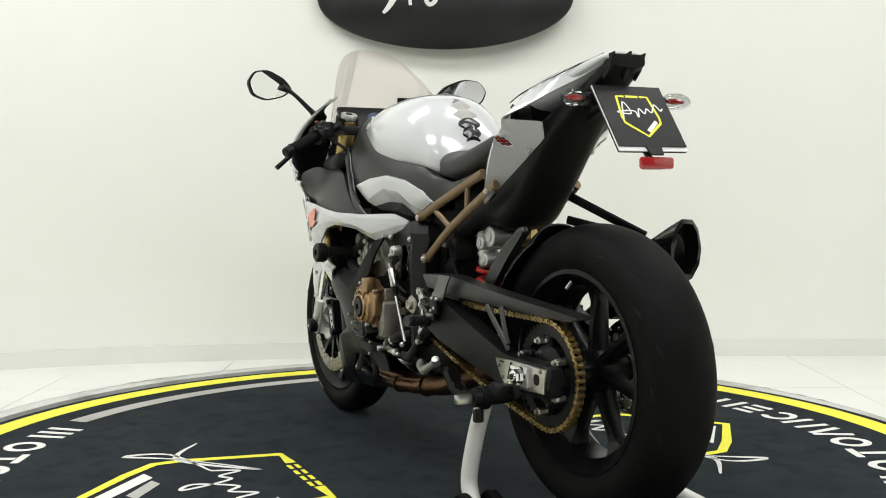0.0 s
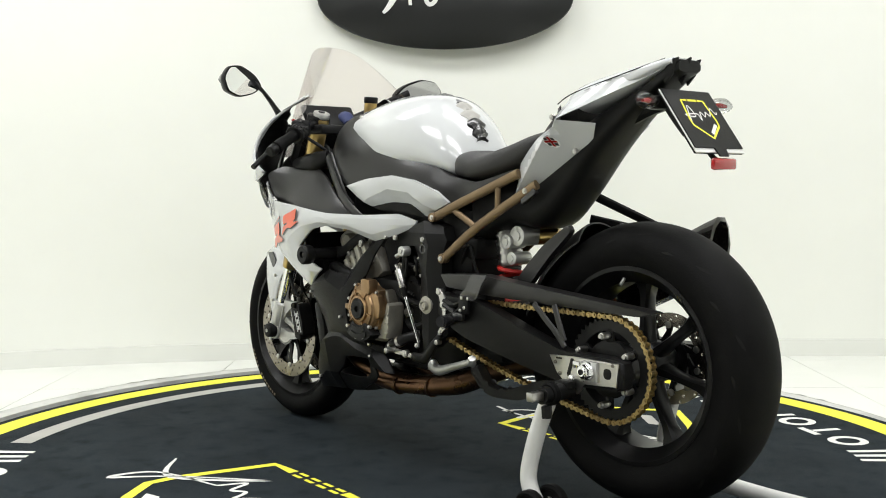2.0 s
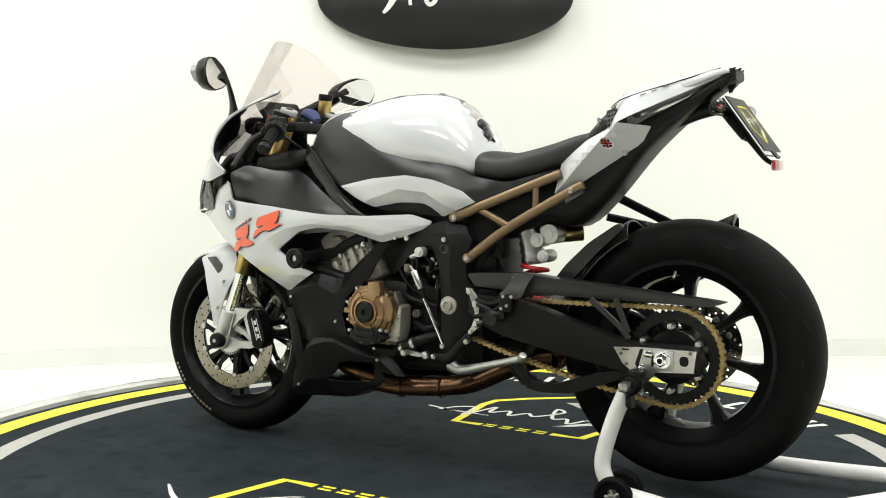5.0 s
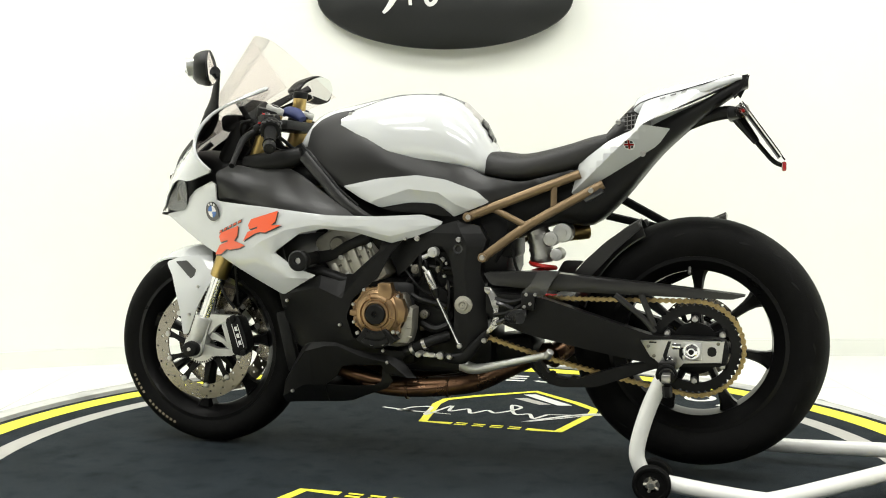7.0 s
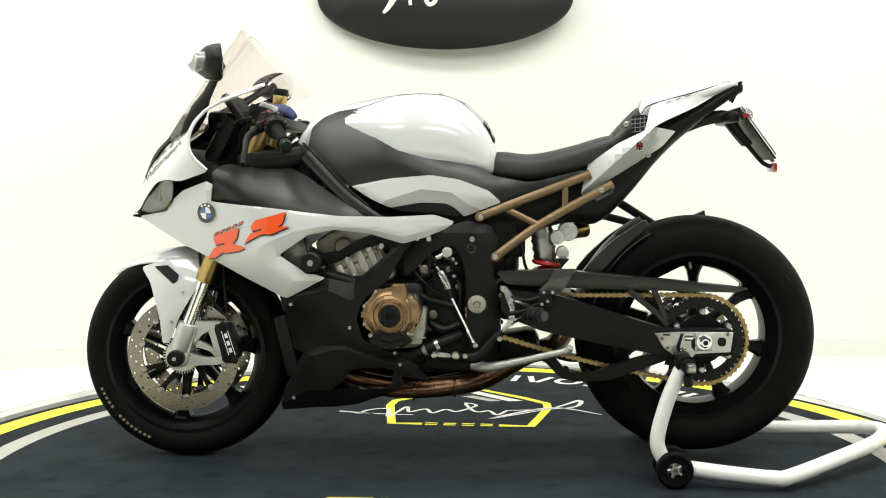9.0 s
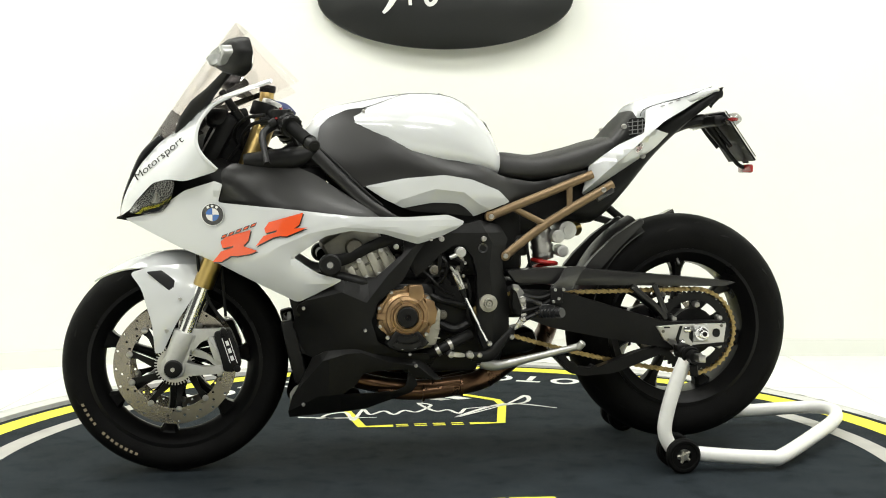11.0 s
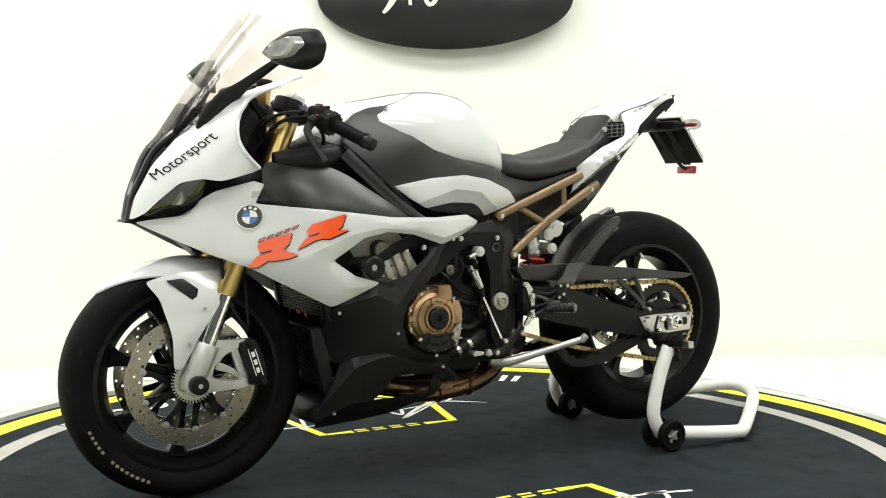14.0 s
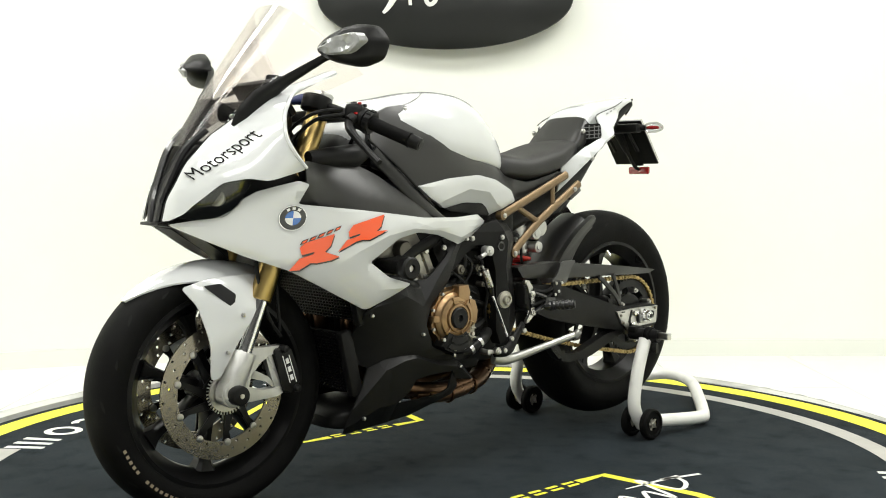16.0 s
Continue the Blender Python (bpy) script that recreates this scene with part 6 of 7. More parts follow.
# hugger over the rear tyre
bm = bmesh.new()
secs = []
for k in range(12):
    u = k / 11
    a = radians(65 - 47 * u)
    ring = []
    for j in range(11):
        v = -1 + j / 5
        rr = 0.342 + 0.012 * (1 - u) - 0.045 * abs(v) ** 2.4
        ring.append(Vector((RC.x + rr * math.cos(a), (0.082 + 0.02 * u) * v, RC.z + rr * math.sin(a))))
    secs.append(ring)
loft(bm, secs, cap=False, closed=False)
r = bmesh.ops.extrude_face_region(bm, geom=bm.faces[:])
for g in r["geom"]:
    if isinstance(g, bmesh.types.BMVert):
        g.co = RC + (g.co - RC) * 1.012
part("hugger", bm, GREYBLK, BK, "satin black rear hugger")
for s in (1, -1):
    bm = bmesh.new()
    plate(bm, round_outline([(-0.372, 0.530), (-0.41, 0.576), (-0.47, 0.632), (-0.55, 0.684), (-0.560, 0.668), (-0.49, 0.605), (-0.435, 0.545), (-0.41, 0.52)], 0.2), s * 0.085, s * 0.105, 0.006)
    part("hugger_side", bm, GREYBLK, BK, "satin black hugger side")

# sprocket and chain
bm = bmesh.new()
n = 45
ol = []
for k in range(n * 2):
    a = math.pi * k / n
    r = 0.118 if k % 2 else 0.109
    ol.append((r * math.cos(a), r * math.sin(a)))
oi = [(0.088 * math.cos(math.pi * k / n), 0.088 * math.sin(math.pi * k / n)) for k in range(n * 2)]
va = [[bm.verts.new((x, y, z)) for x, z in o] for y in (-0.003, 0.003) for o in (ol, oi)]
m2 = n * 2
for k in range(m2):
    j = (k + 1) % m2
    bm.faces.new((va[0][k], va[0][j], va[1][j], va[1][k]))
    bm.faces.new((va[2][k], va[3][k], va[3][j], va[2][j]))
    bm.faces.new((va[0][k], va[2][k], va[2][j], va[0][j]))
    bm.faces.new((va[1][k], va[1][j], va[3][j], va[3][k]))
spk = part("sprocket", bm, DARK, BK, "black rear sprocket", at=Matrix.Translation((RC.x, 0.122, RC.z)))
bm = bmesh.new()
lathe(bm, [(0.02, -0.03), (0.062, -0.03), (0.066, 0.002), (0.05, 0.006), (0.02, 0.006)], 32)
part("sprocket_carrier", bm, WHEELP, spk)
arm = bmesh.new()
add_box(arm, (0.077, -0.001, 0), (0.036, 0.008, 0.022), 0.003)
ARM = finish(arm, "sprocket_arm", WHEELP)
for k in range(6):
    a = radians(30 + 60 * k)
    share("sprocket_arm", ARM, spk, Matrix.Rotation(-a, 4, "Y"))
    if k != 5:
        share("bolt", BIGBOLT, spk, Matrix.Translation((0.078 * math.cos(a), 0.008, 0.078 * math.sin(a))))
        bm = bmesh.new()
        add_cyl(bm, (0.078 * math.cos(a), 0.010, 0.078 * math.sin(a)), (0.078 * math.cos(a), 0.030, 0.078 * math.sin(a)), 0.0085, segs=6, bevel=0.001)
        add_cyl(bm, (0.078 * math.cos(a), 0.030, 0.078 * math.sin(a)), (0.078 * math.cos(a), 0.036, 0.078 * math.sin(a)), 0.005, segs=12)
        part("stud_nut", bm, STEEL, spk, "steel stud nut")
P = 0.0159
path = []
c0, r0, c1, r1 = Vector((RC.x, RC.z)), 0.120, Vector((-0.118, 0.430)), 0.048
d = c1 - c0
base = math.atan2(d.y, d.x)
beta = math.acos((r0 - r1) / d.length)
def on(c, r, a):
    return c + Vector((r * math.cos(a), r * math.sin(a)))
dense = []
for k in range(121):
    a = base + beta + (2 * math.pi - 2 * beta) * k / 120
    dense.append(on(c0, r0, a))
lo0, lo1 = on(c0, r0, base - beta), on(c1, r1, base - beta)
for k in range(1, 60):
    u = k / 60
    q = lo0 + (lo1 - lo0) * u
    dense.append(q - Vector((0, 0.012 * math.sin(math.pi * u))))
for k in range(61):
    a = base - beta + 2 * beta * k / 60
    dense.append(on(c1, r1, a))
up0, up1 = on(c1, r1, base + beta), on(c0, r0, base + beta)
for k in range(1, 60):
    dense.append(up0 + (up1 - up0) * (k / 60))
dense.append(dense[0])
dist = [0.0]
for a, b in zip(dense, dense[1:]):
    dist.append(dist[-1] + (b - a).length)
N = round(dist[-1] / P)
chain = new("chain")
chain.parent = BK
tagged(chain, "gold drive chain")
def link(y, w):
    bm = bmesh.new()
    for s in (1, -1):
        ol = []
        for cx, a0 in ((P / 2, -90), (-P / 2, 90)):
            for k in range(7):
                a = radians(a0 + k * 30)
                ol.append((cx + 0.0066 * math.cos(a), 0.0066 * math.sin(a)))
        ol.insert(7, (0, 0.0032))
        ol.append((0, -0.0032))
        plate(bm, ol, s * y - w / 2, s * y + w / 2)
    for cx in (-P / 2, P / 2):
        add_cyl(bm, (cx, -y, 0), (cx, y, 0), 0.005, segs=8)
        add_cyl(bm, (cx, y, 0), (cx, y + 0.003, 0), 0.0032, segs=8)
    return finish(bm, "chain_link", CHAINM)
LINKS = (link(0.0085, 0.002), link(0.0062, 0.002))
xs, zs = [p.x for p in dense], [p.y for p in dense]
for i in range(N):
    a0, a1 = dist[-1] * (i - 0.5) / N, dist[-1] * (i + 0.5) / N
    pa = Vector((np.interp(a0 % dist[-1], dist, xs), np.interp(a0 % dist[-1], dist, zs)))
    pb = Vector((np.interp(a1 % dist[-1], dist, xs), np.interp(a1 % dist[-1], dist, zs)))
    m = (pa + pb) / 2
    share("chain_link", LINKS[i % 2], chain, Matrix.Translation((m.x, 0.122, m.y)) @ Matrix.Rotation(-math.atan2(pb.y - pa.y, pb.x - pa.x), 4, "Y"))

# rear brake
bm = bmesh.new()
plate(bm, round_outline([(-0.63, 0.42), (-0.58, 0.40), (-0.575, 0.33), (-0.62, 0.31), (-0.645, 0.36)], 0.25), -0.12, -0.07, 0.005)
part("rear_caliper", bm, BLACKD, BK, "black rear brake caliper")

# number plate, indicators
pn = Vector((-0.098, 0, -0.136)).normalized()
pw = Vector((0, 1, 0))
pf = pn.cross(pw)
PT = Vector((-0.800, 0.0, 0.985))


def plate_pt(u, v, o=0.0):
    return PT + pw * u + pn * v + pf * (-o)


def plate_quad(bm, pts, o0, o1, bevel=0):
    a = [bm.verts.new(plate_pt(u, v, o0)) for u, v in pts]
    b = [bm.verts.new(plate_pt(u, v, o1)) for u, v in pts]
    n = len(a)
    bm.faces.new(a)
    bm.faces.new(b[::-1])
    for k in range(n):
        bm.faces.new((a[k], b[k], b[(k + 1) % n], a[(k + 1) % n]))
    return bm


SGN = 1 if (plate_pt(0, 0, 1) - PT).x < 0 else -1
npl = new("number_plate")
npl.parent = BK
part("plate_board", plate_quad(bmesh.new(), [(0.088, 0), (-0.088, 0), (-0.088, 0.170), (0.088, 0.170)], SGN * -0.003, SGN * 0.0), WHITED, npl, "white edged plate board")
part("plate_backing", plate_quad(bmesh.new(), [(0.087, 0.001), (-0.087, 0.001), (-0.087, 0.169), (0.087, 0.169)], SGN * -0.008, SGN * -0.0034), BLACKP, npl, "black plate backing")
for y in (0.045, -0.045):
    bm = bmesh.new()
    add_tube(bm, [(-0.775, y, 0.965), (-0.80, y, 0.930), (-0.838, y, 0.885)], 0.006, 8)
    part("plate_strut", bm, BLACKP, npl, "black strut")
part("plate_cover", plate_quad(bmesh.new(), [(0.087, 0.001), (-0.087, 0.001), (-0.087, 0.160), (0.087, 0.160)], SGN * 0.0004, SGN * 0.003), BLACKP, npl, "black plate cover")
part("plate_strap", plate_quad(bmesh.new(), [(0.02, 0.160), (-0.02, 0.160), (-0.016, 0.182), (0.016, 0.182)], SGN * 0.0004, SGN * 0.004), BLACKP, npl, "black strap")


def plate_line(name, pts, w, m, label=""):
    bm = bmesh.new()
    flat_line(bm, pts, w, 0.0, n=1 if len(pts) < 8 else 5)
    for v in bm.verts:
        v.co = plate_pt(v.co.x, v.co.y, SGN * 0.0036)
    part(name, bm, m, npl, label)


plate_line("plate_emblem", [(0.020, 0.030), (0.040, 0.030), (0.048, 0.085), (0.046, 0.100), (0.0, 0.135), (-0.046, 0.100), (-0.048, 0.085), (-0.040, 0.030), (-0.020, 0.030)][:7], 0.006, YELLOW, "yellow shield outline")
plate_line("plate_emblem", [(-0.046, 0.100), (-0.048, 0.085), (-0.040, 0.030), (-0.020, 0.030)], 0.006, YELLOW, "yellow shield outline")
plate_line("plate_bar", [(0.016, 0.030), (-0.016, 0.030)], 0.006, YELLOW)
plate_line("plate_stripe", [(-0.005, 0.122), (-0.036, 0.096)], 0.009, WHITED)
plate_line("plate_script", [(0.045, 0.09), (0.030, 0.045), (0.020, 0.075), (0.055, 0.072), (0.010, 0.068), (0.005, 0.085), (-0.005, 0.062), (-0.015, 0.075), (-0.025, 0.062), (-0.035, 0.072), (-0.050, 0.05), (-0.06, 0.066), (-0.068, 0.06)], 0.0035, WHITED, "white brush strokes")
bm = bmesh.new()
add_tube(bm, [(-0.66, 0, 0.935), (-0.72, 0, 0.955), (-0.775, 0, 0.962), (-0.80, 0, 0.935), (-0.838, 0, 0.885)], [0.02, 0.018, 0.018, 0.015, 0.009], 10)
add_box(bm, (-0.782, 0, 0.957), (0.034, 0.19, 0.03), 0.008)
add_tube(bm, [(-0.838, 0, 0.885), (-0.878, 0, 0.838), (-0.903, 0, 0.825)], 0.006, 8)
part("plate_bracket", bm, BLACKP, npl, "black plate bracket")
bm = bmesh.new()
add_box(bm, (-0.906, 0.0, 0.822), (0.012, 0.085, 0.026), 0.006)
part("reflector", bm, RED, npl, "red oval reflector")
for s in (1, -1):
    bm = bmesh.new()
    add_tube(bm, [(-0.79, s * 0.085, 0.957), (-0.798, s * 0.108, 0.958)], 0.009, 10, n=1)
    ind = part("indicator", bm, BLACKP, BK, "rear indicator")
    bm = bmesh.new()
    add_tube(bm, [(-0.797, s * 0.104, 0.958), (-0.80, s * 0.118, 0.958), (-0.803, s * 0.145, 0.958), (-0.806, s * 0.162, 0.957), (-0.806, s * 0.168, 0.957)], [0.010, 0.017, 0.018, 0.011, 0.004], 14)
    part("indicator_lens", bm, LENS, ind, "clear indicator lens")
    bm = bmesh.new()
    add_tube(bm, [(-0.800, s * 0.112, 0.958), (-0.803, s * 0.130, 0.958), (-0.806, s * 0.152, 0.957)], [0.004, 0.007, 0.004], 10)
    part("indicator_bulb", bm, RED, ind)
bm = bmesh.new()
plate(bm, [(-0.80, 1.052), (-0.818, 1.058), (-0.812, 1.030), (-0.796, 0.998), (-0.786, 1.010)], -0.004, 0.004, 0.0015)
add_box(bm, (-0.803, 0, 1.046), (0.020, 0.078, 0.014), 0.004)
for y in (-0.040, 0.040):
    plate(bm, [(-0.79, 1.052), (-0.815, 1.056), (-0.800, 1.020), (-0.780, 1.000), (-0.772, 1.020)], y - 0.003, y + 0.003, 0.001)
part("tail_light", bm, BLACKP, BK, "dark tail light")
# tail vents
for s in (1, -1):
    VENT = [(-0.503, 0.124, 0.902), (-0.512, 0.122, 0.960), (-0.545, 0.112, 0.962), (-0.552, 0.132, 0.926)]
    f_vent = lambda x, z: 0.128 - 0.9 * (x + 0.545)
    vent = part("tail_vent", sheet(VENT, 0.003, side=s, f=f_vent, r=0.1), BLACKP, BK, "black honeycomb vent")
    for k in range(4):
        bm = bmesh.new()
        z0 = 0.916 + 0.011 * k
        add_tube(bm, [(x, s * (f_vent(x, z0) + 0.001), z0 - (0.508 + x) * 0.1) for x in (-0.508, -0.545)], 0.0013, 6, n=1)
        part("vent_bar", bm, MARKG, vent)
    for x0 in (-0.519, -0.531, -0.541):
        bm = bmesh.new()
        add_tube(bm, [(x0, s * (f_vent(x0, z) + 0.001), z) for z in (0.917, 0.957)], 0.0013, 6, n=1)
        part("vent_bar", bm, MARKG, vent)
for s in (1, -1):
    share("bolt", BIGBOLT, BK, Matrix.Translation((-0.496, s * 0.102, 0.938)))

# --- fasteners
for x, z, f in ((0.398, 0.459, surface(BEL1)), (0.239, 0.398, surface(BEL1)), (0.12, 0.33, surface(BEL1)), (0.06, 0.633, surface(BEL1)), (0.40, 0.20, f_belly), (0.105, 0.300, f_belly)):
    for s in (1, -1):
        share("bolt", BOLT, BK, Matrix.Translation((x, s * (f(x, z) + 0.006), z)))
for x, y, z in ((0.715, 0.126, 0.482), (0.751, 0.116, 0.398), (0.233, 0.126, 0.972), (0.715, 0.086, 0.936)):
    for s in (1, -1):
        share("bolt", BOLT, BK, Matrix.Translation((x, s * (y + 0.003), z)))


# --- graphics that lie on the panels
def decal(name, pts, m, f, parent, off, label="", side=1, rnd=0.0):
    bm = bmesh.new()
    ol = round_outline(pts, rnd) if rnd else pts
    bm.faces.new([bm.verts.new((x, 0, z)) for x, z in ol])
    for ax, nrm in ((0, (1, 0, 0)), (1, (0, 0, 1))):
        lo, hi = min(p[ax] for p in ol), max(p[ax] for p in ol)
        v = lo + 0.012
        while v < hi:
            bmesh.ops.bisect_plane(bm, geom=bm.verts[:] + bm.edges[:] + bm.faces[:], plane_co=(v, 0, 0) if ax == 0 else (0, 0, v), plane_no=nrm, dist=1e-5)
            v += 0.012
    for v in bm.verts:
        v.co.y = side * (f(v.co.x, v.co.z) + off)
    return part(name, bm, m, parent, label)


def f_sd(x, z):
    """The outside of the side fairing."""
    return f_side_c(x, z) + 0.0085


for s in (1, -1):
    gr = new("side_graphic")
    gr.parent = BK
    tagged(gr, "orange slanted side graphic with black edge")
    fore = [(0.606, 0.634), (0.595, 0.645), (0.529, 0.665), (0.536, 0.637), (0.549, 0.623), (0.513, 0.611), (0.531, 0.603), (0.566, 0.597), (0.580, 0.598), (0.605, 0.582), (0.627, 0.581), (0.605, 0.609), (0.575, 0.619), (0.573, 0.624), (0.601, 0.617)]
    aft = [(0.495, 0.668), (0.484, 0.684), (0.398, 0.708), (0.408, 0.678), (0.421, 0.668), (0.388, 0.670), (0.440, 0.648), (0.458, 0.649), (0.474, 0.645), (0.518, 0.622), (0.498, 0.649), (0.466, 0.659), (0.464, 0.664), (0.492, 0.656)]
    for ol in (fore, aft):
        decal("graphic_edge", [(x - 0.0025, z - 0.0035) for x, z in ol], BLACKD, f_sd, gr, 0.0008, side=s)
        decal("graphic_fill", ol, ORANGE, f_sd, gr, 0.0020, side=s)
    for i in range(5):
        o = (0.606 - i * 0.0185, 0.640 + i * 0.0072)
        decal("graphic_bar", [(o[0], o[1]), (o[0] - 0.014, o[1] + 0.0052), (o[0] - 0.019, o[1] + 0.0155), (o[0] - 0.005, o[1] + 0.0103)], BLACKD, f_sd, gr, 0.0012, side=s)
        decal("graphic_bar_fill", [(o[0] - 0.0035, o[1] + 0.0035), (o[0] - 0.0125, o[1] + 0.0070), (o[0] - 0.0155, o[1] + 0.0125), (o[0] - 0.0065, o[1] + 0.0090)], ORANGE, f_sd, gr, 0.0024, side=s)
    # round badge
    bd = new("badge")
    bd.parent = BK
    tagged(bd, "round enamel badge with blue and white quarters")
    cx, cz = 0.625, 0.703

    def circ(r, a0=0, a1=360, n=36):
        return [(cx + r * math.cos(radians(a0 + (a1 - a0) * k / n)), cz + r * math.sin(radians(a0 + (a1 - a0) * k / n))) for k in range(n if a1 - a0 == 360 else n + 1)]
    decal("badge_rim", circ(0.0285), CHROME, f_sd, bd, 0.0025, side=s)
    decal("badge_ring", circ(0.0272), BLACKD, f_sd, bd, 0.0035, side=s)
    for a in (0, 90, 180, 270):
        decal("badge_quarter", [(cx, cz)] + circ(0.0165, a, a + 90, 10), BLUE if a in (0, 180) else WHITED, f_sd, bd, 0.0045, side=s)
    for a in (60, 90, 120):
        decal("badge_bar", [(cx + r * math.cos(radians(a + d)), cz + r * math.sin(radians(a + d))) for r, d in ((0.019, -9), (0.025, -8), (0.025, 8), (0.019, 9))], WHITED, f_sd, bd, 0.0045, side=s)

    # sticker on the tail
    sk = new("tail_sticker")
    sk.parent = BK
    tagged(sk, "small round red, white and dark sticker")
    cx, cz = -0.528, 0.878
    f_tl = lambda x, z: f_tail(x, z) + 0.002
    decal("sticker_disc", circ(0.0135), WHITED, f_tl, sk, 0.001, side=s)
    for w, h in ((0.011, 0.0022), (0.0022, 0.011)):
        decal("sticker_bar", [(cx - w, cz - h), (cx + w, cz - h), (cx + w, cz + h), (cx - w, cz + h)], RED, f_tl, sk, 0.0015, side=s)
    for dx in (-0.006, 0.006):
        for dz in (-0.006, 0.006):
            decal("sticker_dot", [(cx + dx - 0.003, cz + dz - 0.003), (cx + dx + 0.003, cz + dz - 0.003), (cx + dx + 0.003, cz + dz + 0.003), (cx + dx - 0.003, cz + dz + 0.003)], BLACKD, f_tl, sk, 0.0015, side=s)
    for i in range(3):
        x0 = -0.600 - i * 0.026
        z0 = 0.995 + i * 0.0085
        decal("tail_bar", [(x0, z0 - 0.003), (x0 - 0.014, z0 + 0.001), (x0 - 0.015, z0 + 0.005), (x0 - 0.001, z0 + 0.001)], MARKG, lambda x, z: f_tail(x, z) + 0.002, BK, 0.002, side=s)


# the word on the upper fairing
def lettering(word, origin, along, height, f, m, side):
    cu = bpy.data.curves.new("lettering", "FONT")
    cu.body, cu.size = word, 1.0
    tmp = new("lettering_source", cu)
    bpy.context.view_layer.update()
    me = bpy.data.meshes.new_from_object(tmp.evaluated_get(bpy.context.evaluated_depsgraph_get()))
    bpy.data.objects.remove(tmp)
    xs_ = [v.co.x for v in me.vertices]
    w = max(xs_) - min(xs_)
    ex = Vector(along) / w
    ez = Vector((-along[1], along[0])).normalized() * height
    if ez.y < 0:
        ez = -ez
    dg = bpy.context.evaluated_depsgraph_get()
    for v in me.vertices:
        u = v.co.x - min(xs_)
        p = Vector(origin) + ex * u + ez * v.co.y
        hit, q, _, _ = UP_OB[0].ray_cast((p.x, 0.5, p.y), (0, -1, 0), depsgraph=dg)
        v.co = Vector((p.x, side * ((q.y if hit else f(p.x, p.y) + 0.008) + 0.0042), p.y))
    me.materials.append(m)
    ob = new("lettering", me)
    ob.parent = BK
    tagged(ob, "black lettering on the upper fairing")


lettering("Motorsport", (0.819, 0.790), (-0.126, 0.100), 0.029, f_up, RUBBER, 1)

# tyre marks, as plain bars
bar = bmesh.new()
add_box(bar, (0, 0, 0), (0.007, 0.0006, 0.008))
TYREBAR = finish(bar, "sidewall_bar", mat("sidewall_print", (0.26, 0.21, 0.14), 0.6, var=0.1))
for a0, n in ((-66, 8), (-36, 5)):
    for i in range(n):
        a = radians(a0 + i * 3.2)
        share("sidewall_bar", TYREBAR, fw, Matrix.Translation((0.262 * math.cos(a), 0.0592, 0.262 * math.sin(a))) @ Matrix.Rotation(-a, 4, "Y"))

# tank pad and filler
TP_C = [(0.02, 1.03), (-0.06, 1.0), (-0.115, 0.945), (-0.145, 0.885)]
for i, (u, w) in enumerate(((0.0, 0.046), (0.15, 0.038), (0.30, 0.030), (0.45, 0.037), (0.60, 0.033), (0.75, 0.028))):
    bm = bmesh.new()
    rows = []
    for k in range(7):
        t = u + k / 6 * 0.145
        x = float(np.interp(t, (0, 0.33, 0.66, 1), [p[0] for p in TP_C]))
        z = float(np.interp(t, (0, 0.33, 0.66, 1), [p[1] for p in TP_C]))
        rows.append([bm.verts.new((x - 0.008, w * v * (0.75 + 0.25 * math.sin(k * 1.05)), z + 0.003 - 0.010 * abs(v) ** 2)) for v in (-1, -0.5, 0, 0.5, 1)])
    for a, b in zip(rows, rows[1:]):
        for j in range(4):
            bm.faces.new((a[j], a[j + 1], b[j + 1], b[j]))
    r = bmesh.ops.extrude_face_region(bm, geom=bm.faces[:])
    for g in r["geom"]:
        if isinstance(g, bmesh.types.BMVert):
            g.co += Vector((0.006, 0, -0.012))
    part("tank_pad", bm, (BLACKD, PADG, GREYP, GREYP, BLACKD, BLACKD)[i], BK, "black and grey rubber tank pad")
for s in (1, -1):
    bm = bmesh.new()
    TX, TZ, TW, TC = (0.04, 0.13, 0.23, 0.335), (1.031, 1.027, 1.009, 0.985), (0.168, 0.172, 0.150, 0.122), (0.89, 0.90, 0.92, 0.92)
    seam = []
    for x, y in ((0.235, 0.118), (0.20, 0.112), (0.16, 0.095), (0.12, 0.062), (0.10, 0.03)):
        zt, w, zc = np.interp(x, TX, TZ), np.interp(x, TX, TW), np.interp(x, TX, TC)
        seam.append((x, s * y, float(zc + (zt - zc) * (1 - (y / w) ** 2.3) ** (1 / 2.3)) + 0.0005))
    add_tube(bm, seam, 0.0016, 6)
    part("tank_seam", bm, BLACKD, BK)

for s in (1, -1):
    share("bolt", BIGBOLT, BK, Matrix.Translation((-0.557, s * 0.088, 0.856)))
for s in (1, -1):
    bm = bmesh.new()
    add_cyl(bm, (0.474, s * 0.105, 0.992), (0.470, s * 0.105, 1.002), 0.012, 0.010, 16, 0.002)
    part("fork_adjuster", bm, BLACKD, BK, "black fork adjuster")
for dx, dz in ((0.0, 0.012), (0.012, -0.012)):
    bm = bmesh.new()
    add_box(bm, (0.450 + dx, 0.222, 0.958 + dz), (0.007, 0.010, 0.006), 0.002)
    part("red_button", bm, RED, BK, "small red switch button")
bm = bmesh.new()
add_cyl(bm, (RC.x + 0.02, 0.05, RC.z + 0.20), (RC.x + 0.02, 0.065, RC.z + 0.185), 0.004, segs=8)
part("valve_stem", bm, STEEL, BK)

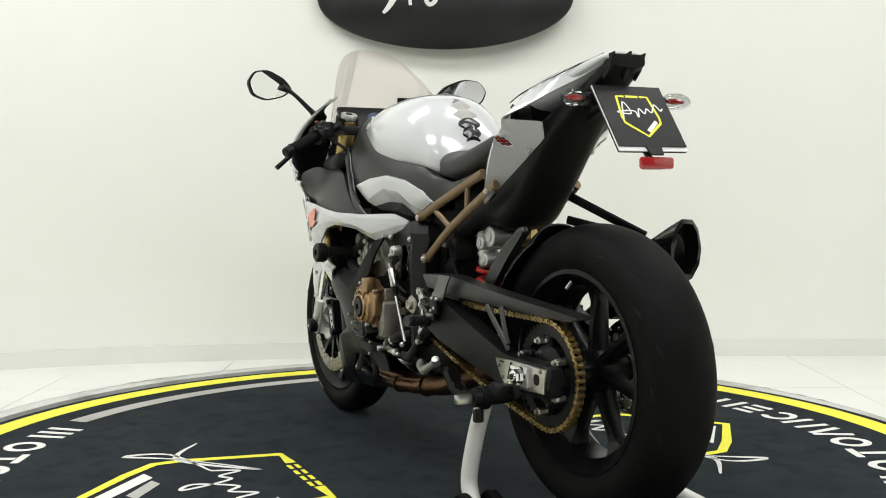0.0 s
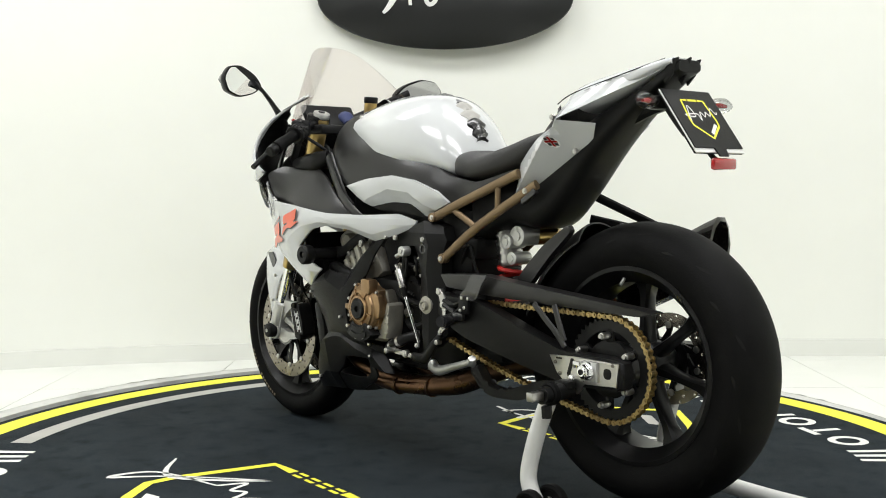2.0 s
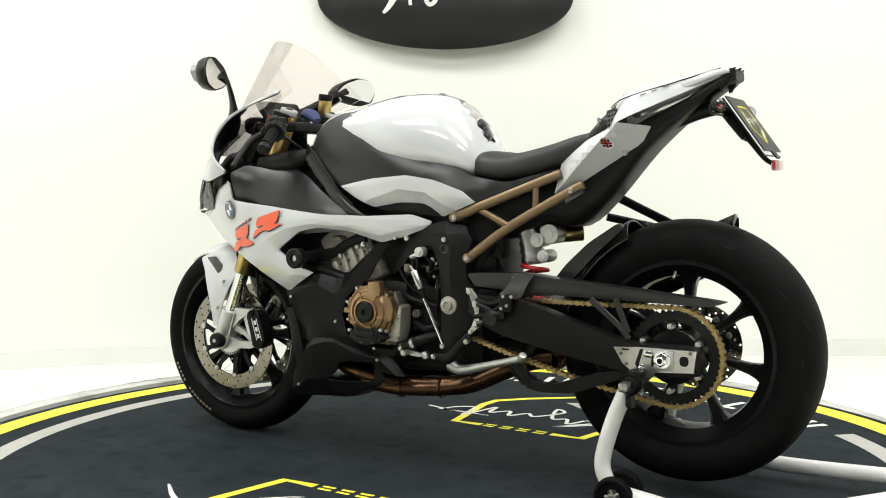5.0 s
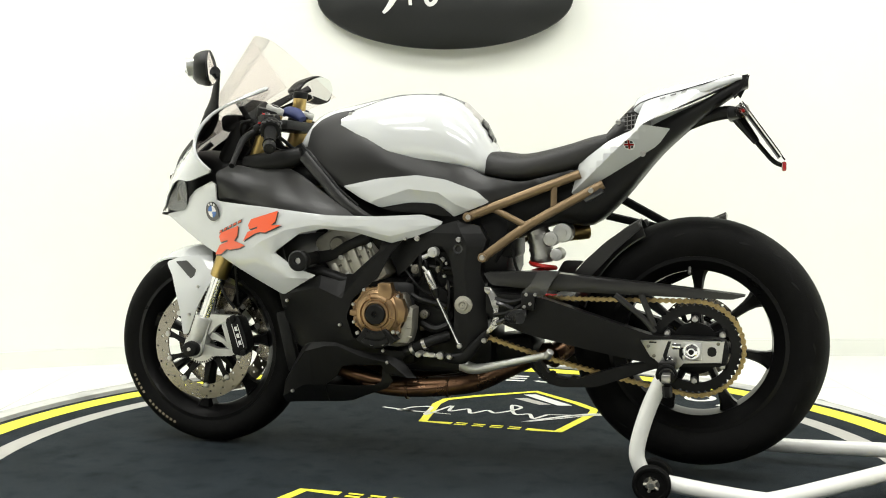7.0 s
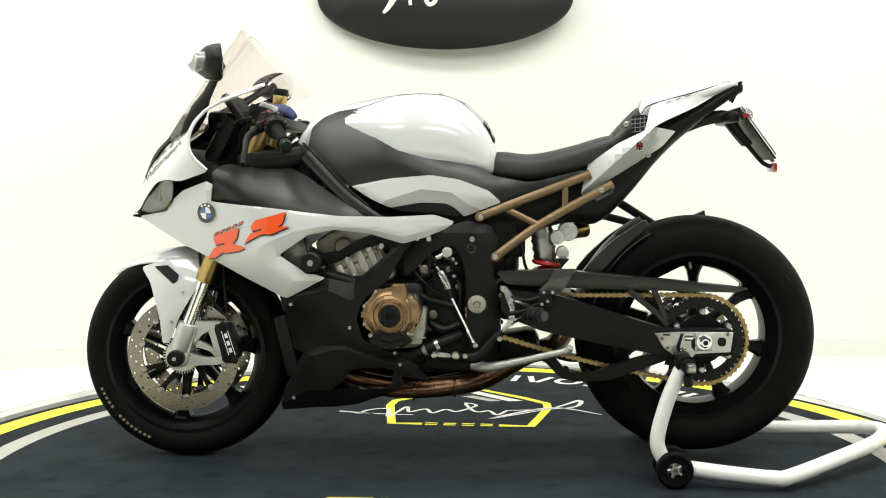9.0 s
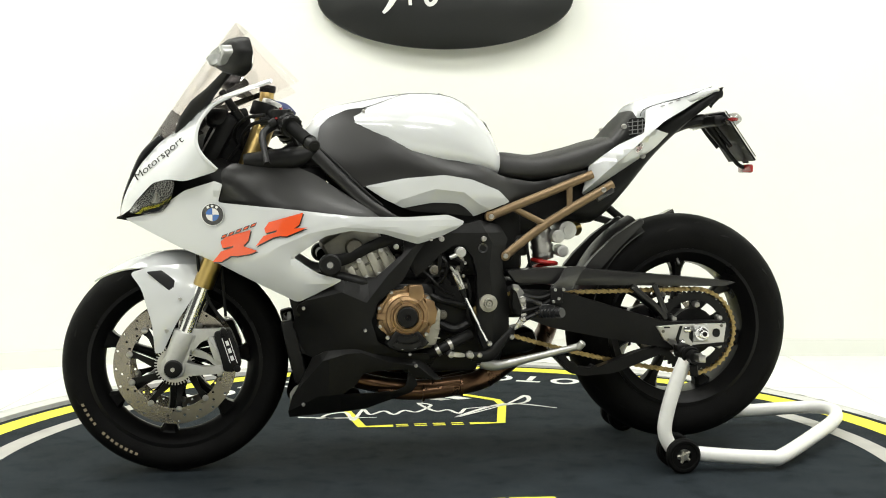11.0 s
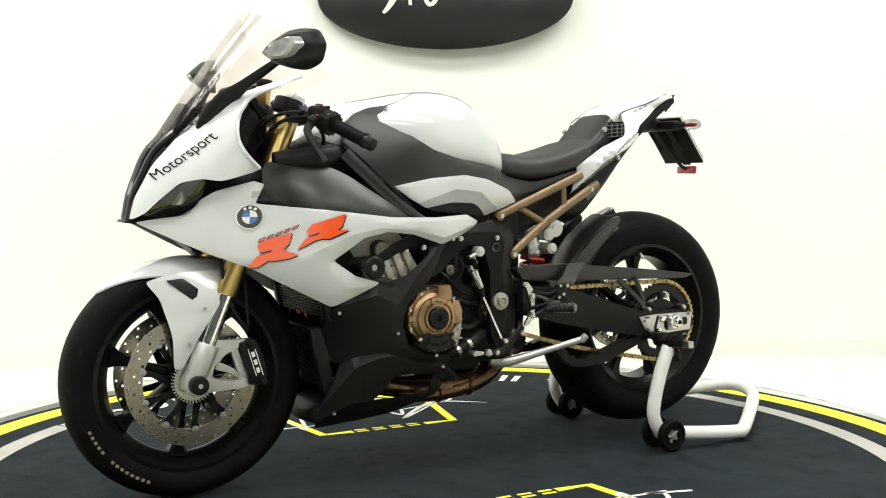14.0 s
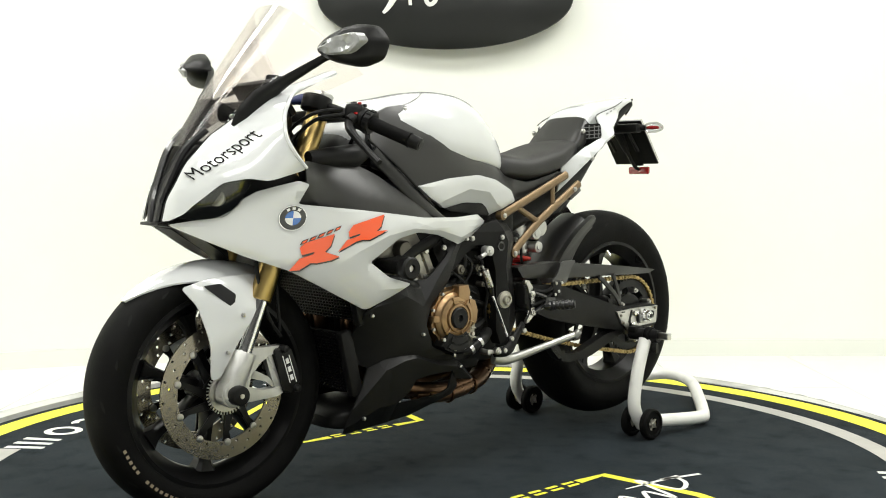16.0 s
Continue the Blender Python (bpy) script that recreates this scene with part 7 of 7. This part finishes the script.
# cables
for pts, r in (([(0.50, 0.10, 0.93), (0.56, 0.09, 0.88), (0.60, 0.085, 0.80), (0.61, 0.10, 0.62), (0.60, 0.10, 0.43)], 0.004), ([(0.47, 0.19, 0.945), (0.53, 0.15, 0.93), (0.55, 0.10, 0.88), (0.48, 0.05, 0.84)], 0.005),
               ([(0.46, 0.20, 0.935), (0.42, 0.16, 0.90), (0.40, 0.10, 0.86)], 0.005), ([(0.49, 0.21, 0.955), (0.545, 0.17, 0.945), (0.57, 0.10, 0.90), (0.52, 0.04, 0.84)], 0.0045), ([(0.67, 0.11, 0.62), (0.665, 0.115, 0.55), (0.64, 0.115, 0.47), (0.605, 0.112, 0.42)], 0.0045), ([(-0.17, 0.10, 0.57), (-0.21, 0.11, 0.62), (-0.23, 0.10, 0.55), (-0.26, 0.09, 0.53)], 0.004)):
    bm = bmesh.new()
    add_tube(bm, pts, r, 8)
    part("cable", bm, BLACKP, BK, "black cable")
bm = bmesh.new()
add_box(bm, (-0.205, 0.04, 0.610), (0.045, 0.12, 0.06), 0.012)
part("electrics_box", bm, BLACKP, BK)
share("bolt", BIGBOLT, BK, Matrix.Translation((-0.19, 0.113, 0.62)))

# ---------------------------------------------------------------- paddock stand
stand = tagged(new("paddock_stand"), "white tubular paddock stand lifting the rear wheel", "paddock stand")
bm = bmesh.new()
add_tube(bm, [(-0.60, 0.252, 0.052), (-0.74, 0.275, 0.040), (-0.855, 0.285, 0.032), (-0.90, 0.272, 0.033), (-1.05, 0.150, 0.048), (-1.185, 0.030, 0.062), (-1.245, -0.060, 0.066), (-1.262, -0.130, 0.064), (-1.235, -0.175, 0.060), (-1.17, -0.195, 0.056),
              (-0.95, -0.215, 0.046), (-0.78, -0.235, 0.044), (-0.60, -0.250, 0.052)], 0.0205, 16)
part("handle_tube", bm, STANDW, stand, "white powder-coated tube")
for s in (1, -1):
    bm = bmesh.new()
    add_tube(bm, [(-0.605, s * 0.250, 0.040), (-0.574, s * 0.250, 0.085), (-0.568, s * 0.249, 0.13), (-0.592, s * 0.246, 0.22), (-0.626, s * 0.244, 0.302)], 0.0195, 16)
    part("leg", bm, STANDW, stand, "white upright tube")
    bm = bmesh.new()
    add_tube(bm, [(-0.640, s * 0.285, 0.314), (-0.636, s * 0.23, 0.314), (-0.634, s * 0.185, 0.315)], 0.019, 14, n=2)
    add_box(bm, (-0.634, s * 0.200, 0.328), (0.04, 0.03, 0.02), 0.005)
    part("hook", bm, BLACKP, stand, "black rubber swingarm rest")
    bm = bmesh.new()
    add_cyl(bm, (-0.640, s * 0.268, 0.290), (-0.642, s * 0.268, 0.262), 0.012, segs=6, bevel=0.002)
    part("hook_knob", bm, DARK, stand)
    bm = bmesh.new()
    add_box(bm, (-0.641, s * 0.305, 0.316), (0.020, 0.036, 0.020), 0.002)
    part("hook_bar", bm, STEEL, stand, "bare square steel bar end")
    bm = bmesh.new()
    lathe(bm, [(0.010, -0.010), (0.023, -0.010), (0.026, -0.006), (0.026, 0.006), (0.023, 0.010), (0.010, 0.010)], 24, closed=True)
    part("hook_collar", bm, RUBBER, stand, "black rubber collar", at=Matrix.Translation((-0.637, s * 0.252, 0.314)))
    for y in (0.212, 0.283):
        bm = bmesh.new()
        lathe(bm, [(0.020, -0.012), (0.042, -0.012), (0.047, -0.007), (0.047, 0.007), (0.042, 0.012), (0.036, 0.012), (0.034, 0.009), (0.020, 0.009)], 36, closed=True)
        w = part("castor", bm, RUBBER, stand, "small black wheel", at=Matrix.Translation((-0.607, s * y, 0.049)))
        bm = bmesh.new()
        add_cyl(bm, (0, -0.010, 0), (0, 0.011, 0), 0.011, segs=16)
        for k in range(5):
            a = 2 * math.pi * k / 5
            add_tube(bm, [(0.006 * math.cos(a), 0.004, 0.006 * math.sin(a)), (0.032 * math.cos(a), 0.004, 0.032 * math.sin(a))], 0.0045, 6, n=1)
        part("castor_hub", bm, CASTG, w)
        bm = bmesh.new()
        add_cyl(bm, (0, 0.010, 0), (0, 0.014, 0), 0.006, segs=12)
        part("castor_bolt", bm, STEEL, w)


# ---------------------------------------------------------------- what moves
def motions():
    rows_t, rows_b = [], []
    for i in range(33):
        t = i * 0.5
        turn = Matrix.Rotation(radians(180 - 64.76 + 6.522 * t), 4, "Z")
        rows_t.append((t, turn))
        rows_b.append((t, turn @ pose(0, -0.017, 0, 0, 0, 2.36)))
    walk(turntable, rows_t)
    walk(motorcycle, rows_b)
    walk(stand, rows_b)


motions()
